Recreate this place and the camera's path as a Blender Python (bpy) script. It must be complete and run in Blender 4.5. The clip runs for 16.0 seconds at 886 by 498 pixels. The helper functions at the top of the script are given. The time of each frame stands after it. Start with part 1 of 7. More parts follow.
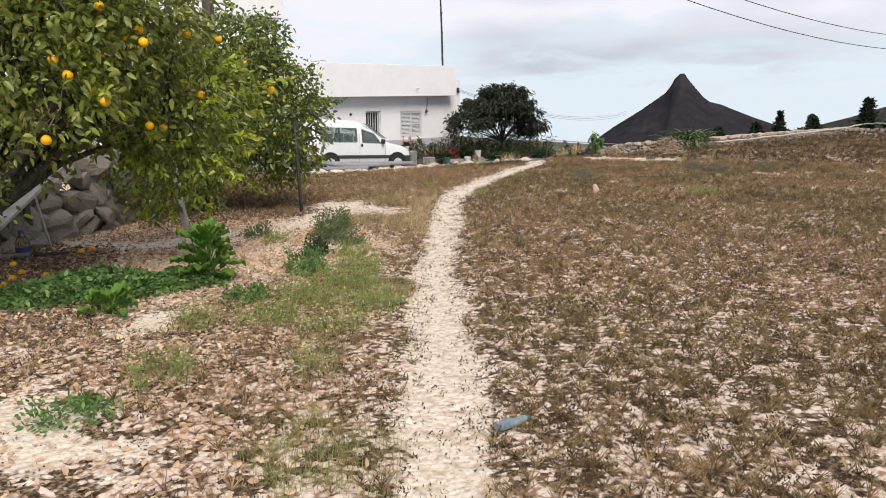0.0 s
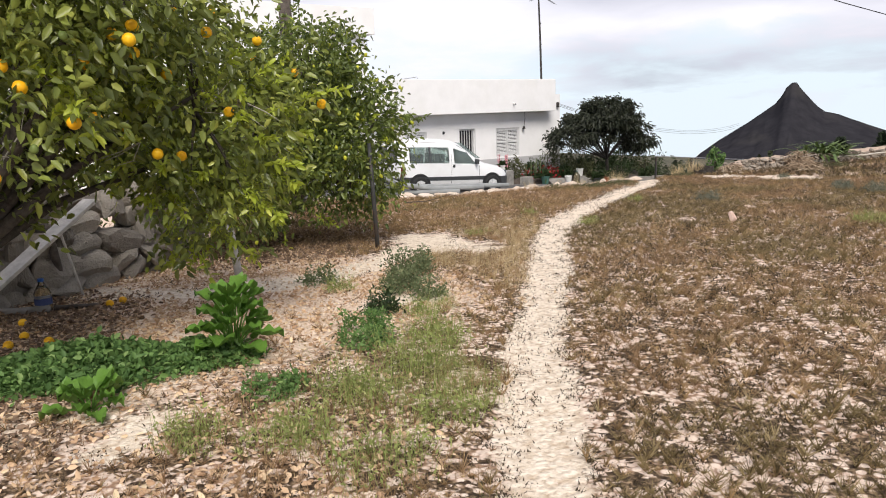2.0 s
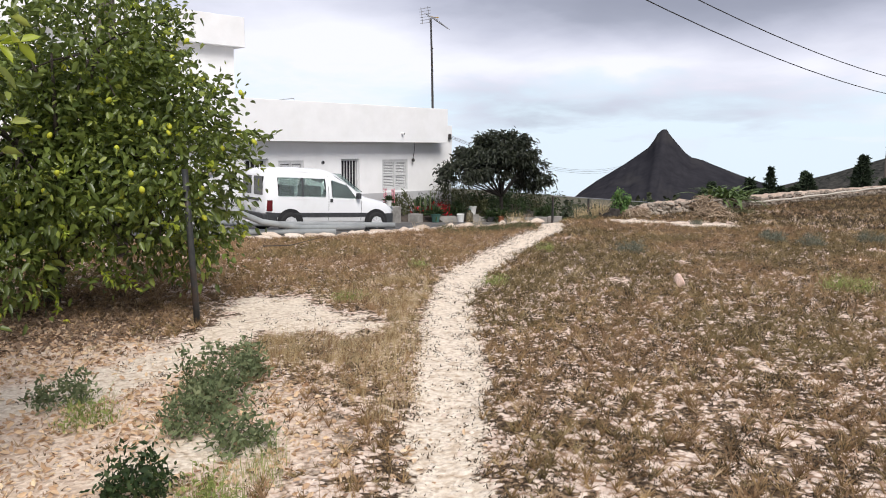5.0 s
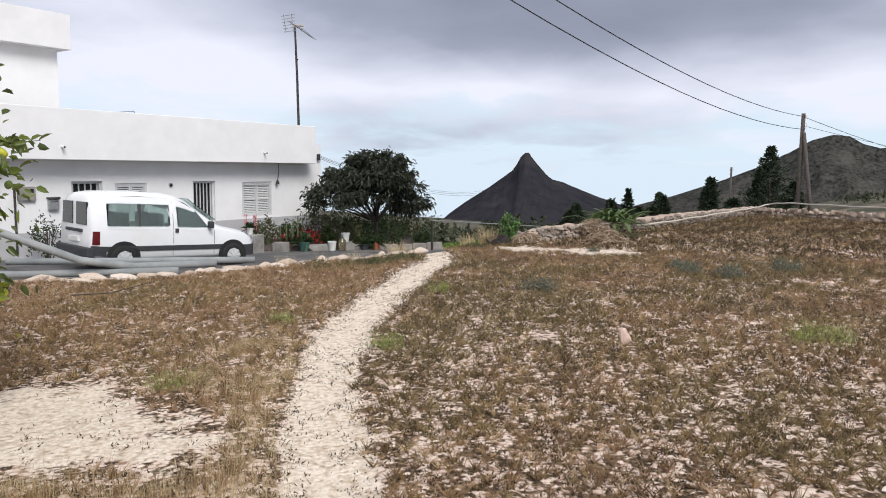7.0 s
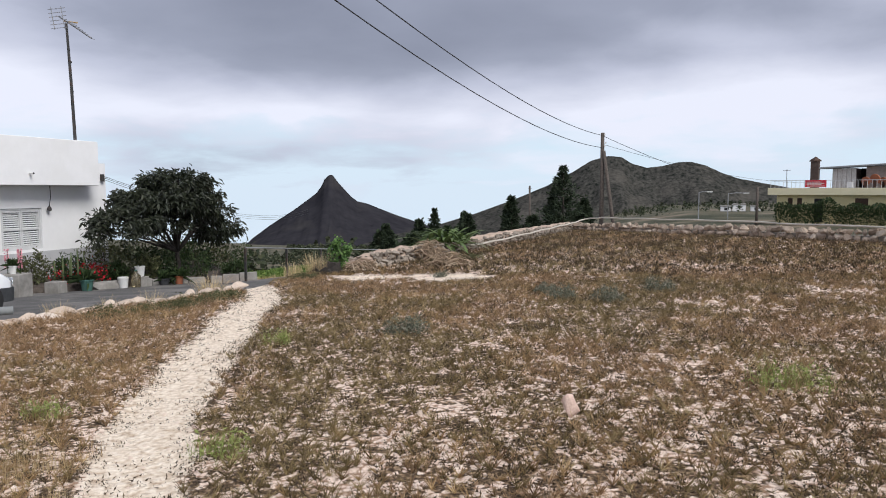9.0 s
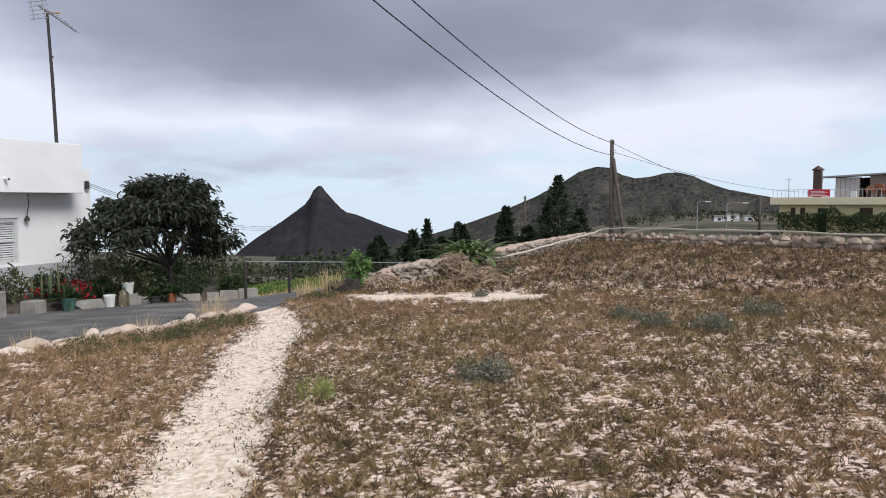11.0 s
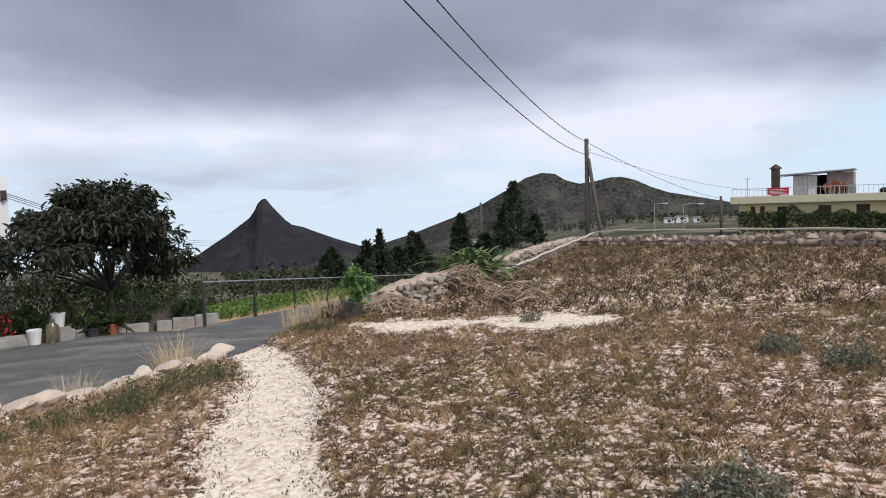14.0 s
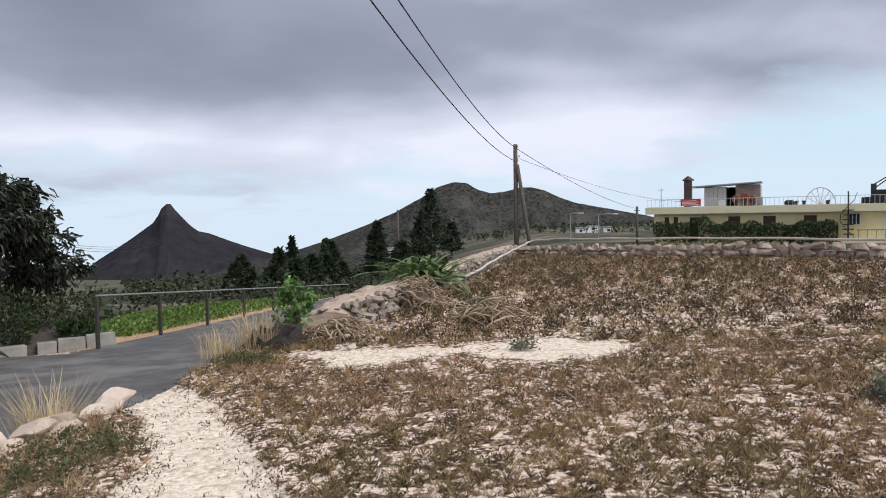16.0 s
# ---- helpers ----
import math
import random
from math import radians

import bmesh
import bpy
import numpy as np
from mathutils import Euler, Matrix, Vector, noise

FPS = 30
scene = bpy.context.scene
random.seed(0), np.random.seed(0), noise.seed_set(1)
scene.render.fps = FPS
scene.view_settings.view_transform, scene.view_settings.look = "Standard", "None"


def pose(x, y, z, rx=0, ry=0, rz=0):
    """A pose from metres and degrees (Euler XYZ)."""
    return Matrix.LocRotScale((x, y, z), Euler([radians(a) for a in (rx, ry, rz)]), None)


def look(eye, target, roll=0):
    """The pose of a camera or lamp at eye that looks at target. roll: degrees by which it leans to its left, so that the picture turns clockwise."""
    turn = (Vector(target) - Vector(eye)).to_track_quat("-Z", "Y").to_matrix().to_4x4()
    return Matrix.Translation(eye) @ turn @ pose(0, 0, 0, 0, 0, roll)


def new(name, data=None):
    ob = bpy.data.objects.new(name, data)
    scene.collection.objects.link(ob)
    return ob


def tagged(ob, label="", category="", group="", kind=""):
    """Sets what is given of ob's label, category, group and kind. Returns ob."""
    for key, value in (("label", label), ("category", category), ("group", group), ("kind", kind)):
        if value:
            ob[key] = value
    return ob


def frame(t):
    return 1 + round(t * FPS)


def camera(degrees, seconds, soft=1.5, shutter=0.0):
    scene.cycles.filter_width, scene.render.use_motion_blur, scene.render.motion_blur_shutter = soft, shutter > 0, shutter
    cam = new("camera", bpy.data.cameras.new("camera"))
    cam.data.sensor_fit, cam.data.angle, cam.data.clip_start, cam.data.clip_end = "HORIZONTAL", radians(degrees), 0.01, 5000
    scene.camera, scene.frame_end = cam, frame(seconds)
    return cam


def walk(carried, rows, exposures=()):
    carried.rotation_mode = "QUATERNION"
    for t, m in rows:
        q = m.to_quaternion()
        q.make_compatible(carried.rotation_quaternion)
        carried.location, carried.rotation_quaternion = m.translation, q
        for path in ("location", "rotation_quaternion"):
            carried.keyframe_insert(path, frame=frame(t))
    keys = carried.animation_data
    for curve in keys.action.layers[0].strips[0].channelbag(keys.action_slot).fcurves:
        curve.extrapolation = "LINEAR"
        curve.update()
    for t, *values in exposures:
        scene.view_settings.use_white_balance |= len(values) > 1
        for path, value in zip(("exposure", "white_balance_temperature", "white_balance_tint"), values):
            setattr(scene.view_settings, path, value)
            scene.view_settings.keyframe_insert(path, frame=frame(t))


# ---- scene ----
cam = camera(63.0, 16.0, soft=1.0)
PATH = [
    (0, (0.917, 0.132, 1.604), (-0.493, 1.484, 1.176), -0.3),
    (0.5, (0.55, 0.51, 1.583), (-0.827, 1.902, 1.174), -0.0),
    (1, (0.16, 0.836, 1.548), (-1.228, 2.217, 1.139), 0.2),
    (1.5, (-0.245, 1.228, 1.547), (-1.711, 2.529, 1.148), -0.5),
    (2, (-0.627, 1.534, 1.537), (-2.216, 2.688, 1.16), -1.8),
    (2.1, (-0.699, 1.574, 1.532), (-2.314, 2.696, 1.166), -1.8),
    (2.5, (-0.965, 1.853, 1.512), (-2.713, 2.766, 1.181), -3.0),
    (3, (-1.315, 2.201, 1.489), (-3.124, 3.005, 1.204), -3.8),
    (3.5, (-1.711, 2.521, 1.474), (-3.385, 3.577, 1.187), -2.5),
    (4, (-2.153, 2.955, 1.458), (-3.691, 4.202, 1.176), -1.3),
    (4.2, (-2.314, 3.089, 1.431), (-3.815, 4.38, 1.149), -1.0),
    (6.3, (-4.134, 4.846, 1.337), (-5.414, 6.358, 1.064), 1.9),
    (6.5, (-4.299, 5.019, 1.311), (-5.551, 6.557, 1.051), 1.6),
    (7, (-4.721, 5.421, 1.32), (-5.852, 7.055, 1.093), 0.8),
    (7.5, (-5.103, 5.892, 1.334), (-6.07, 7.631, 1.135), 0.1),
    (8, (-5.491, 6.258, 1.32), (-6.309, 8.073, 1.131), -0.1),
    (8.2, (-5.659, 6.421, 1.296), (-6.413, 8.265, 1.11), -0.1),
    (10.3, (-7.362, 8.217, 1.133), (-7.997, 10.107, 0.983), -0.1),
    (10.5, (-7.492, 8.362, 1.13), (-8.129, 10.252, 0.983), -0.1),
    (11, (-7.924, 8.802, 1.113), (-8.559, 10.694, 0.979), -0.2),
    (11.5, (-8.349, 9.234, 1.061), (-8.97, 11.131, 0.938), -0.2),
    (12, (-8.729, 9.68, 1.045), (-9.335, 11.583, 0.932), -0.4),
    (12.5, (-9.096, 10.092, 1.03), (-9.691, 11.998, 0.925), -0.7),
    (13, (-9.447, 10.499, 0.987), (-10.023, 12.412, 0.885), -1.1),
    (13.5, (-9.812, 10.994, 0.979), (-10.359, 12.915, 0.876), -1.5),
    (14, (-10.091, 11.431, 0.961), (-10.588, 13.365, 0.85), -1.7),
    (14.5, (-10.394, 11.928, 0.964), (-10.83, 13.876, 0.847), -1.5),
    (15, (-10.691, 12.362, 0.951), (-11.06, 14.324, 0.836), -1.2),
    (15.5, (-10.947, 12.854, 0.921), (-11.262, 14.826, 0.815), -1.0),
    (16, (-11.245, 13.374, 0.87), (-11.504, 15.355, 0.776), -1.0),
]
walk(cam, [(t, look(eye, target, roll)) for t, eye, target, roll in PATH],
     exposures=[(0, 0.12, 6850, 11), (2.0, 0.25, 6850, 11), (3.0, 0.29, 6800, 11), (3.5, 0.30, 6780, 11), (4.0, 0.27, 6700, 11), (6.5, 0.12, 6520, 10), (8.0, 0.03, 6400, 10), (16.0, 0.03, 6370, 10)])
# world and light
SUN_FROM = Vector((0.70, -0.34, 0.80)).normalized()
world = bpy.data.worlds.new("sky")
scene.world = world
world.use_nodes = True
wn, wl = world.node_tree.nodes, world.node_tree.links
wn.clear()


def wnode(kind, **kw):
    n = wn.new(kind)
    for k, v in kw.items():
        n.inputs[k].default_value = v
    return n


sky = wn.new("ShaderNodeTexSky")
sky.sky_type, sky.sun_disc = "NISHITA", False
sky.sun_elevation = math.asin(SUN_FROM.z)
sky.sun_rotation = math.atan2(SUN_FROM.x, SUN_FROM.y)
sky.air_density, sky.dust_density = 1.0, 2.0
wcoord = wn.new("ShaderNodeTexCoord")
wsep = wn.new("ShaderNodeSeparateXYZ")
wl.new(wcoord.outputs["Generated"], wsep.inputs[0])


def wmath(op, a, b, c=None):
    n = wn.new("ShaderNodeMath")
    n.operation = op
    for i, v in enumerate((a, b, c)):
        if v is None:
            continue
        if isinstance(v, (int, float)):
            n.inputs[i].default_value = v
        else:
            wl.new(v, n.inputs[i])
    return n.outputs[0]


def wramp(fac, stops):
    n = wn.new("ShaderNodeValToRGB")
    e = n.color_ramp.elements
    for i, (p, c) in enumerate(stops):
        el = e[i] if i < 2 else e.new(p)
        el.position, el.color = p, (*c, 1)
    wl.new(fac, n.inputs[0])
    return n.outputs[0]


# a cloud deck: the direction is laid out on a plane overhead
up = wmath("MAXIMUM", wsep.outputs[2], 0.0)
den = wmath("ADD", up, 0.20)
wcomb = wn.new("ShaderNodeCombineXYZ")
wl.new(wmath("DIVIDE", wsep.outputs[0], den), wcomb.inputs[0])
wl.new(wmath("DIVIDE", wsep.outputs[1], den), wcomb.inputs[1])
big = wnode("ShaderNodeTexNoise", Scale=0.42, Detail=3.0, Roughness=0.42, Distortion=0.5)
fine = wnode("ShaderNodeTexNoise", Scale=1.9, Detail=6.0, Roughness=0.55, Distortion=0.2)
for n in (big, fine):
    wl.new(wcomb.outputs[0], n.inputs["Vector"])
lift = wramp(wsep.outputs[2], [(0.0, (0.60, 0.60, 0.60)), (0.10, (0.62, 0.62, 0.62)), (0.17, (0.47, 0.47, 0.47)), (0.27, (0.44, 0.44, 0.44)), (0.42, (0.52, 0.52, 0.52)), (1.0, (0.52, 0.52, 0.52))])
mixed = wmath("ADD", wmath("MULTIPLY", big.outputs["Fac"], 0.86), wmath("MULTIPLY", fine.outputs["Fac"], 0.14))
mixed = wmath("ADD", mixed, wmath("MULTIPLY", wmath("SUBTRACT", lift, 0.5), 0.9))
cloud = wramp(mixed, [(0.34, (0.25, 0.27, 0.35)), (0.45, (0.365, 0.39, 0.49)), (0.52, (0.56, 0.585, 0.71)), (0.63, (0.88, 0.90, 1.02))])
low = wramp(wsep.outputs[2], [(0.0, (0.74, 0.86, 0.98)), (0.04, (0.72, 0.86, 0.98)), (0.10, (0.66, 0.84, 0.97)), (0.5, (0.60, 0.76, 0.95))])
# a clearer stretch of sky low in the north-east
wdot = wn.new("ShaderNodeVectorMath")
wdot.operation = "DOT_PRODUCT"
wl.new(wcoord.outputs["Generated"], wdot.inputs[0])
wdot.inputs[1].default_value = Vector((0.47, 0.87, 0.12)).normalized()
clear = wmath("MULTIPLY", wmath("MAXIMUM", wmath("SUBTRACT", wdot.outputs["Value"], 0.955), 0.0), 30.0)
cover = wmath("SUBTRACT", wmath("MULTIPLY", wmath("SUBTRACT", wsep.outputs[2], 0.012), 12.0), clear)
cover_n = wn.new("ShaderNodeClamp")
wl.new(wmath("ADD", cover, wmath("MULTIPLY", wmath("SUBTRACT", fine.outputs["Fac"], 0.5), 2.6)), cover_n.inputs[0])
wmix = wn.new("ShaderNodeMixRGB")
wl.new(cover_n.outputs[0], wmix.inputs[0])
wl.new(low, wmix.inputs[1])
wl.new(cloud, wmix.inputs[2])
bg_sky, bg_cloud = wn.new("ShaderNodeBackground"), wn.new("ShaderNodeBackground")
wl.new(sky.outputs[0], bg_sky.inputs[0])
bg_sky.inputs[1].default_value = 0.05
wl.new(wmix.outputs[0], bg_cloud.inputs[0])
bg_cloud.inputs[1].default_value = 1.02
wadd = wn.new("ShaderNodeMixShader")
wadd.inputs[0].default_value = 0.9
wl.new(bg_sky.outputs[0], wadd.inputs[1])
wl.new(bg_cloud.outputs[0], wadd.inputs[2])
wout = wn.new("ShaderNodeOutputWorld")
wl.new(wadd.outputs[0], wout.inputs[0])

sun_data = bpy.data.lights.new("sun", "SUN")
sun_data.energy, sun_data.angle, sun_data.color = 3.0, radians(30), (1.0, 0.97, 0.93)
sun = new("sun", sun_data)
sun.matrix_world = look((0, 0, 60), Vector((0, 0, 60)) - SUN_FROM)

# ---- materials ----


def material(name, c1, c2, scale=4.0, rough=0.85, bump=0.2, bump_scale=60.0, c3=None, scale3=0.6, amount3=0.5, metal=0.0,
             island=False, per_object=False, spec=0.3, translucent=0.0, coords="Object", distance=0.01):
    """Two tones mixed by noise, a third in large patches, fine relief; island and per_object vary the tone piece by piece."""
    m = bpy.data.materials.new(name)
    m.use_nodes = True
    n, l = m.node_tree.nodes, m.node_tree.links
    b = n["Principled BSDF"]
    b.inputs["Roughness"].default_value = rough
    b.inputs["Metallic"].default_value = metal
    b.inputs["Specular IOR Level"].default_value = spec
    tc = n.new("ShaderNodeTexCoord")
    t = n.new("ShaderNodeTexNoise")
    t.inputs["Scale"].default_value, t.inputs["Detail"].default_value, t.inputs["Roughness"].default_value = scale, 5.0, 0.65
    l.new(tc.outputs[coords], t.inputs["Vector"])
    r = n.new("ShaderNodeValToRGB")
    r.color_ramp.elements[0].position, r.color_ramp.elements[0].color = 0.32, (*c1, 1)
    r.color_ramp.elements[1].position, r.color_ramp.elements[1].color = 0.68, (*c2, 1)
    l.new(t.outputs["Fac"], r.inputs[0])
    col = r.outputs[0]
    if island or per_object:
        src = n.new("ShaderNodeNewGeometry").outputs["Random Per Island"] if island else n.new("ShaderNodeObjectInfo").outputs["Random"]
        mx = n.new("ShaderNodeMixRGB")
        rr = n.new("ShaderNodeValToRGB")
        rr.color_ramp.elements[0].color, rr.color_ramp.elements[1].color = (*c1, 1), (*c2, 1)
        if c3:
            e = rr.color_ramp.elements.new(0.82)
            e.color = (*c2, 1)
            rr.color_ramp.elements[2].color = (*c3, 1)
        l.new(src, rr.inputs[0])
        mx.inputs[0].default_value = 0.65
        l.new(col, mx.inputs[1])
        l.new(rr.outputs[0], mx.inputs[2])
        col = mx.outputs[0]
    elif c3:
        t3 = n.new("ShaderNodeTexNoise")
        t3.inputs["Scale"].default_value, t3.inputs["Detail"].default_value = scale3, 6.0
        l.new(tc.outputs[coords], t3.inputs["Vector"])
        r3 = n.new("ShaderNodeValToRGB")
        r3.color_ramp.elements[0].position, r3.color_ramp.elements[1].position = 0.5, 0.66
        r3.color_ramp.elements[1].color = (amount3, amount3, amount3, 1)
        l.new(t3.outputs["Fac"], r3.inputs[0])
        mx = n.new("ShaderNodeMixRGB")
        l.new(r3.outputs[0], mx.inputs[0])
        l.new(col, mx.inputs[1])
        mx.inputs[2].default_value = (*c3, 1)
        col = mx.outputs[0]
    l.new(col, b.inputs["Base Color"])
    if bump:
        tb = n.new("ShaderNodeTexNoise")
        tb.inputs["Scale"].default_value, tb.inputs["Detail"].default_value = bump_scale, 4.0
        l.new(tc.outputs[coords], tb.inputs["Vector"])
        bn = n.new("ShaderNodeBump")
        bn.inputs["Strength"].default_value, bn.inputs["Distance"].default_value = bump, distance
        l.new(tb.outputs["Fac"], bn.inputs["Height"])
        l.new(bn.outputs[0], b.inputs["Normal"])
    if translucent:
        tr = n.new("ShaderNodeBsdfTranslucent")
        l.new(col, tr.inputs[0])
        ms = n.new("ShaderNodeMixShader")
        ms.inputs[0].default_value = translucent
        l.new(b.outputs[0], ms.inputs[1])
        l.new(tr.outputs[0], ms.inputs[2])
        l.new(ms.outputs[0], n["Material Output"].inputs[0])
    return m


M_WHITE = material("white_wall_paint", (0.80, 0.80, 0.80), (0.86, 0.86, 0.86), 1.3, 0.85, 0.25, 35, c3=(0.74, 0.74, 0.72), scale3=0.9, amount3=0.35)
M_DADO = material("grey_dado_paint", (0.42, 0.42, 0.43), (0.50, 0.50, 0.51), 2, 0.85, 0.25, 35)
M_SHUTTER = material("white_shutter_paint", (0.56, 0.57, 0.57), (0.66, 0.66, 0.66), 6, 0.5, 0.05, 60)
# near-black for dark parts; also stands in for shade inside openings
M_DARK = material("black_parts_and_painted_shade", (0.015, 0.015, 0.017), (0.03, 0.03, 0.03), 3, 0.6, 0.0)
M_GALV = material("galvanised_metal", (0.30, 0.31, 0.32), (0.45, 0.46, 0.47), 9, 0.45, 0.1, 80, metal=0.6)
M_IRON = material("dark_painted_iron", (0.03, 0.033, 0.035), (0.06, 0.058, 0.055), 12, 0.55, 0.15, 120, c3=(0.10, 0.05, 0.03), scale3=7, amount3=0.5)
M_VANW = material("white_van_paint", (0.80, 0.81, 0.82), (0.84, 0.85, 0.86), 1.5, 0.22, 0.0, spec=0.5, c3=(0.70, 0.70, 0.68), scale3=1.8, amount3=0.4)
M_BUMPER = material("grey_bumper_plastic", (0.036, 0.038, 0.041), (0.060, 0.063, 0.067), 8, 0.6, 0.1, 150)
M_TYRE = material("tyre_rubber", (0.015, 0.015, 0.016), (0.03, 0.03, 0.03), 20, 0.8, 0.1, 100)
M_RIM = material("silver_wheel_trim", (0.50, 0.51, 0.52), (0.62, 0.63, 0.64), 5, 0.35, 0.0, metal=0.0)
M_REDLAMP = material("red_lamp_plastic", (0.085, 0.008, 0.010), (0.13, 0.014, 0.016), 8, 0.25, 0.0)
M_STONE = material("dry_stone", (0.23, 0.175, 0.13), (0.56, 0.455, 0.36), 6, 0.95, 0.8, 22, c3=(0.70, 0.60, 0.50), per_object=True, distance=0.04)
M_KERB = material("pale_kerb_stone", (0.48, 0.385, 0.305), (0.70, 0.59, 0.49), 6, 0.95, 0.6, 24, c3=(0.82, 0.73, 0.64), per_object=True, distance=0.03)
M_ROCKDARK = material("dark_terrace_stone", (0.155, 0.138, 0.12), (0.36, 0.325, 0.28), 5, 0.95, 0.7, 20, c3=(0.43, 0.385, 0.335), per_object=True, distance=0.04)
M_CONC = material("old_concrete", (0.22, 0.21, 0.195), (0.36, 0.345, 0.32), 4, 0.95, 0.5, 30, c3=(0.14, 0.13, 0.115), scale3=1.6, amount3=0.6)
M_ASPHALT = material("worn_asphalt", (0.080, 0.078, 0.076), (0.135, 0.131, 0.127), 2.2, 0.9, 0.6, 110, c3=(0.26, 0.245, 0.225), scale3=0.9, amount3=0.55)
M_BARK = material("grey_bark", (0.045, 0.036, 0.030), (0.12, 0.10, 0.085), 14, 0.95, 0.8, 45, distance=0.02)
M_POLE = material("weathered_pole_wood", (0.055, 0.045, 0.038), (0.13, 0.11, 0.095), 10, 0.9, 0.5, 60)
M_GREYWOOD = material("grey_weathered_plank", (0.42, 0.40, 0.37), (0.64, 0.61, 0.57), 9, 0.9, 0.5, 50)
M_CITRUS = material("orange_tree_leaf", (0.055, 0.072, 0.022), (0.29, 0.345, 0.066), 3, 0.33, 0.0, island=True, c3=(0.64, 0.67, 0.16), translucent=0.32, spec=0.55)
M_SHOOT = material("young_citrus_leaf", (0.34, 0.42, 0.05), (0.52, 0.60, 0.08), 3, 0.4, 0.0, island=True, c3=(0.66, 0.68, 0.14), translucent=0.4, spec=0.4)
M_TWIG = material("dead_grey_twig", (0.22, 0.20, 0.17), (0.42, 0.39, 0.34), 9, 0.9, 0.2, 60)
M_DARKBARK = material("dark_loquat_bark", (0.022, 0.019, 0.017), (0.06, 0.052, 0.046), 14, 0.95, 0.6, 45, distance=0.02)
M_LEMON = material("lemon_tree_leaf", (0.060, 0.090, 0.026), (0.19, 0.245, 0.052), 3, 0.34, 0.0, island=True, c3=(0.50, 0.56, 0.11), translucent=0.34, spec=0.5)
M_LOQUAT = material("dark_loquat_leaf", (0.013, 0.017, 0.009), (0.034, 0.042, 0.023), 3, 0.42, 0.0, island=True, c3=(0.085, 0.09, 0.058), translucent=0.06, spec=0.4)
M_SHRUB = material("shrub_leaf", (0.016, 0.032, 0.011), (0.045, 0.075, 0.024), 2, 0.6, 0.0, island=True, c3=(0.09, 0.12, 0.04), translucent=0.15)
M_CHARD = material("broad_green_leaf", (0.07, 0.16, 0.025), (0.17, 0.33, 0.06), 9, 0.42, 0.5, 34, island=True, c3=(0.34, 0.52, 0.12), translucent=0.3)
M_CLOVER = material("low_green_leaf", (0.060, 0.125, 0.040), (0.17, 0.30, 0.085), 5, 0.6, 0.0, island=True, c3=(0.36, 0.50, 0.18), translucent=0.28)
M_WEED = material("pale_green_weed", (0.17, 0.215, 0.060), (0.38, 0.43, 0.145), 4, 0.8, 0.0, island=True, c3=(0.64, 0.62, 0.30), translucent=0.3)
M_GREYWEED = material("grey_green_weed", (0.085, 0.115, 0.055), (0.19, 0.225, 0.11), 4, 0.85, 0.0, island=True, c3=(0.34, 0.35, 0.20), translucent=0.2)
M_GRASS = material("dry_brown_grass", (0.155, 0.100, 0.046), (0.45, 0.305, 0.150), 1.6, 0.9, 0.0, island=True, c3=(0.82, 0.62, 0.36), translucent=0.2)
M_RUST = material("rusty_dry_grass", (0.175, 0.106, 0.058), (0.45, 0.300, 0.170), 1.6, 0.9, 0.0, island=True, c3=(0.80, 0.61, 0.41), translucent=0.2)
M_OLIVE = material("olive_dry_grass", (0.110, 0.082, 0.038), (0.31, 0.235, 0.112), 1.6, 0.9, 0.0, island=True, c3=(0.66, 0.53, 0.30), translucent=0.2)
M_BLOND = material("blond_dry_grass", (0.48, 0.36, 0.19), (0.66, 0.54, 0.33), 1.2, 0.85, 0.0, island=True, c3=(0.76, 0.66, 0.45), translucent=0.25)
M_HERB = material("withered_dark_herb", (0.032, 0.024, 0.015), (0.105, 0.077, 0.046), 0.8, 0.9, 0.0, island=True, c3=(0.32, 0.245, 0.155), translucent=0.2)
M_LITTER = material("fallen_leaf", (0.36, 0.22, 0.13), (0.72, 0.53, 0.35), 6, 0.85, 0.0, island=True, c3=(0.90, 0.76, 0.52))
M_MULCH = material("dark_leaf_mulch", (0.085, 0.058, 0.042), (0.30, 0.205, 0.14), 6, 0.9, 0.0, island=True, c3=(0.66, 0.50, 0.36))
M_PEBBLE = material("pale_pebble", (0.60, 0.47, 0.38), (0.84, 0.72, 0.61), 8, 0.95, 0.2, 60, island=True, c3=(0.92, 0.83, 0.74))
M_ORANGE = material("orange_peel", (0.86, 0.40, 0.010), (0.92, 0.55, 0.02), 6, 0.45, 0.2, 180, distance=0.002)
M_LEMONF = material("lemon_peel", (0.34, 0.42, 0.04), (0.66, 0.60, 0.06), 1.3, 0.45, 0.2, 180, distance=0.002)
M_UNRIPE = material("unripe_green_peel", (0.12, 0.17, 0.045), (0.20, 0.26, 0.07), 6, 0.45, 0.2, 180, distance=0.002)
# scrub tones lifted to grey-blue: distance haze is put into the colour
M_MOUNT = material("hazed_mountain_scrub", (0.024, 0.0235, 0.028), (0.037, 0.036, 0.041), 0.03, 1.0, 0.0, c3=(0.062, 0.058, 0.055), scale3=0.008, amount3=0.5, spec=0.0)
M_HILL = material("hill_scrub", (0.012, 0.015, 0.013), (0.082, 0.078, 0.070), 0.16, 1.0, 0.8, 0.06, c3=(0.105, 0.096, 0.084), scale3=0.02, amount3=0.5, spec=0.0, distance=5.0)
M_CREAM = material("cream_wall_paint", (0.70, 0.60, 0.33), (0.78, 0.68, 0.40), 1, 0.85, 0.1, 20)
M_PALE = material("pale_cornice_paint", (0.72, 0.66, 0.44), (0.78, 0.72, 0.50), 1, 0.85, 0.1, 20)
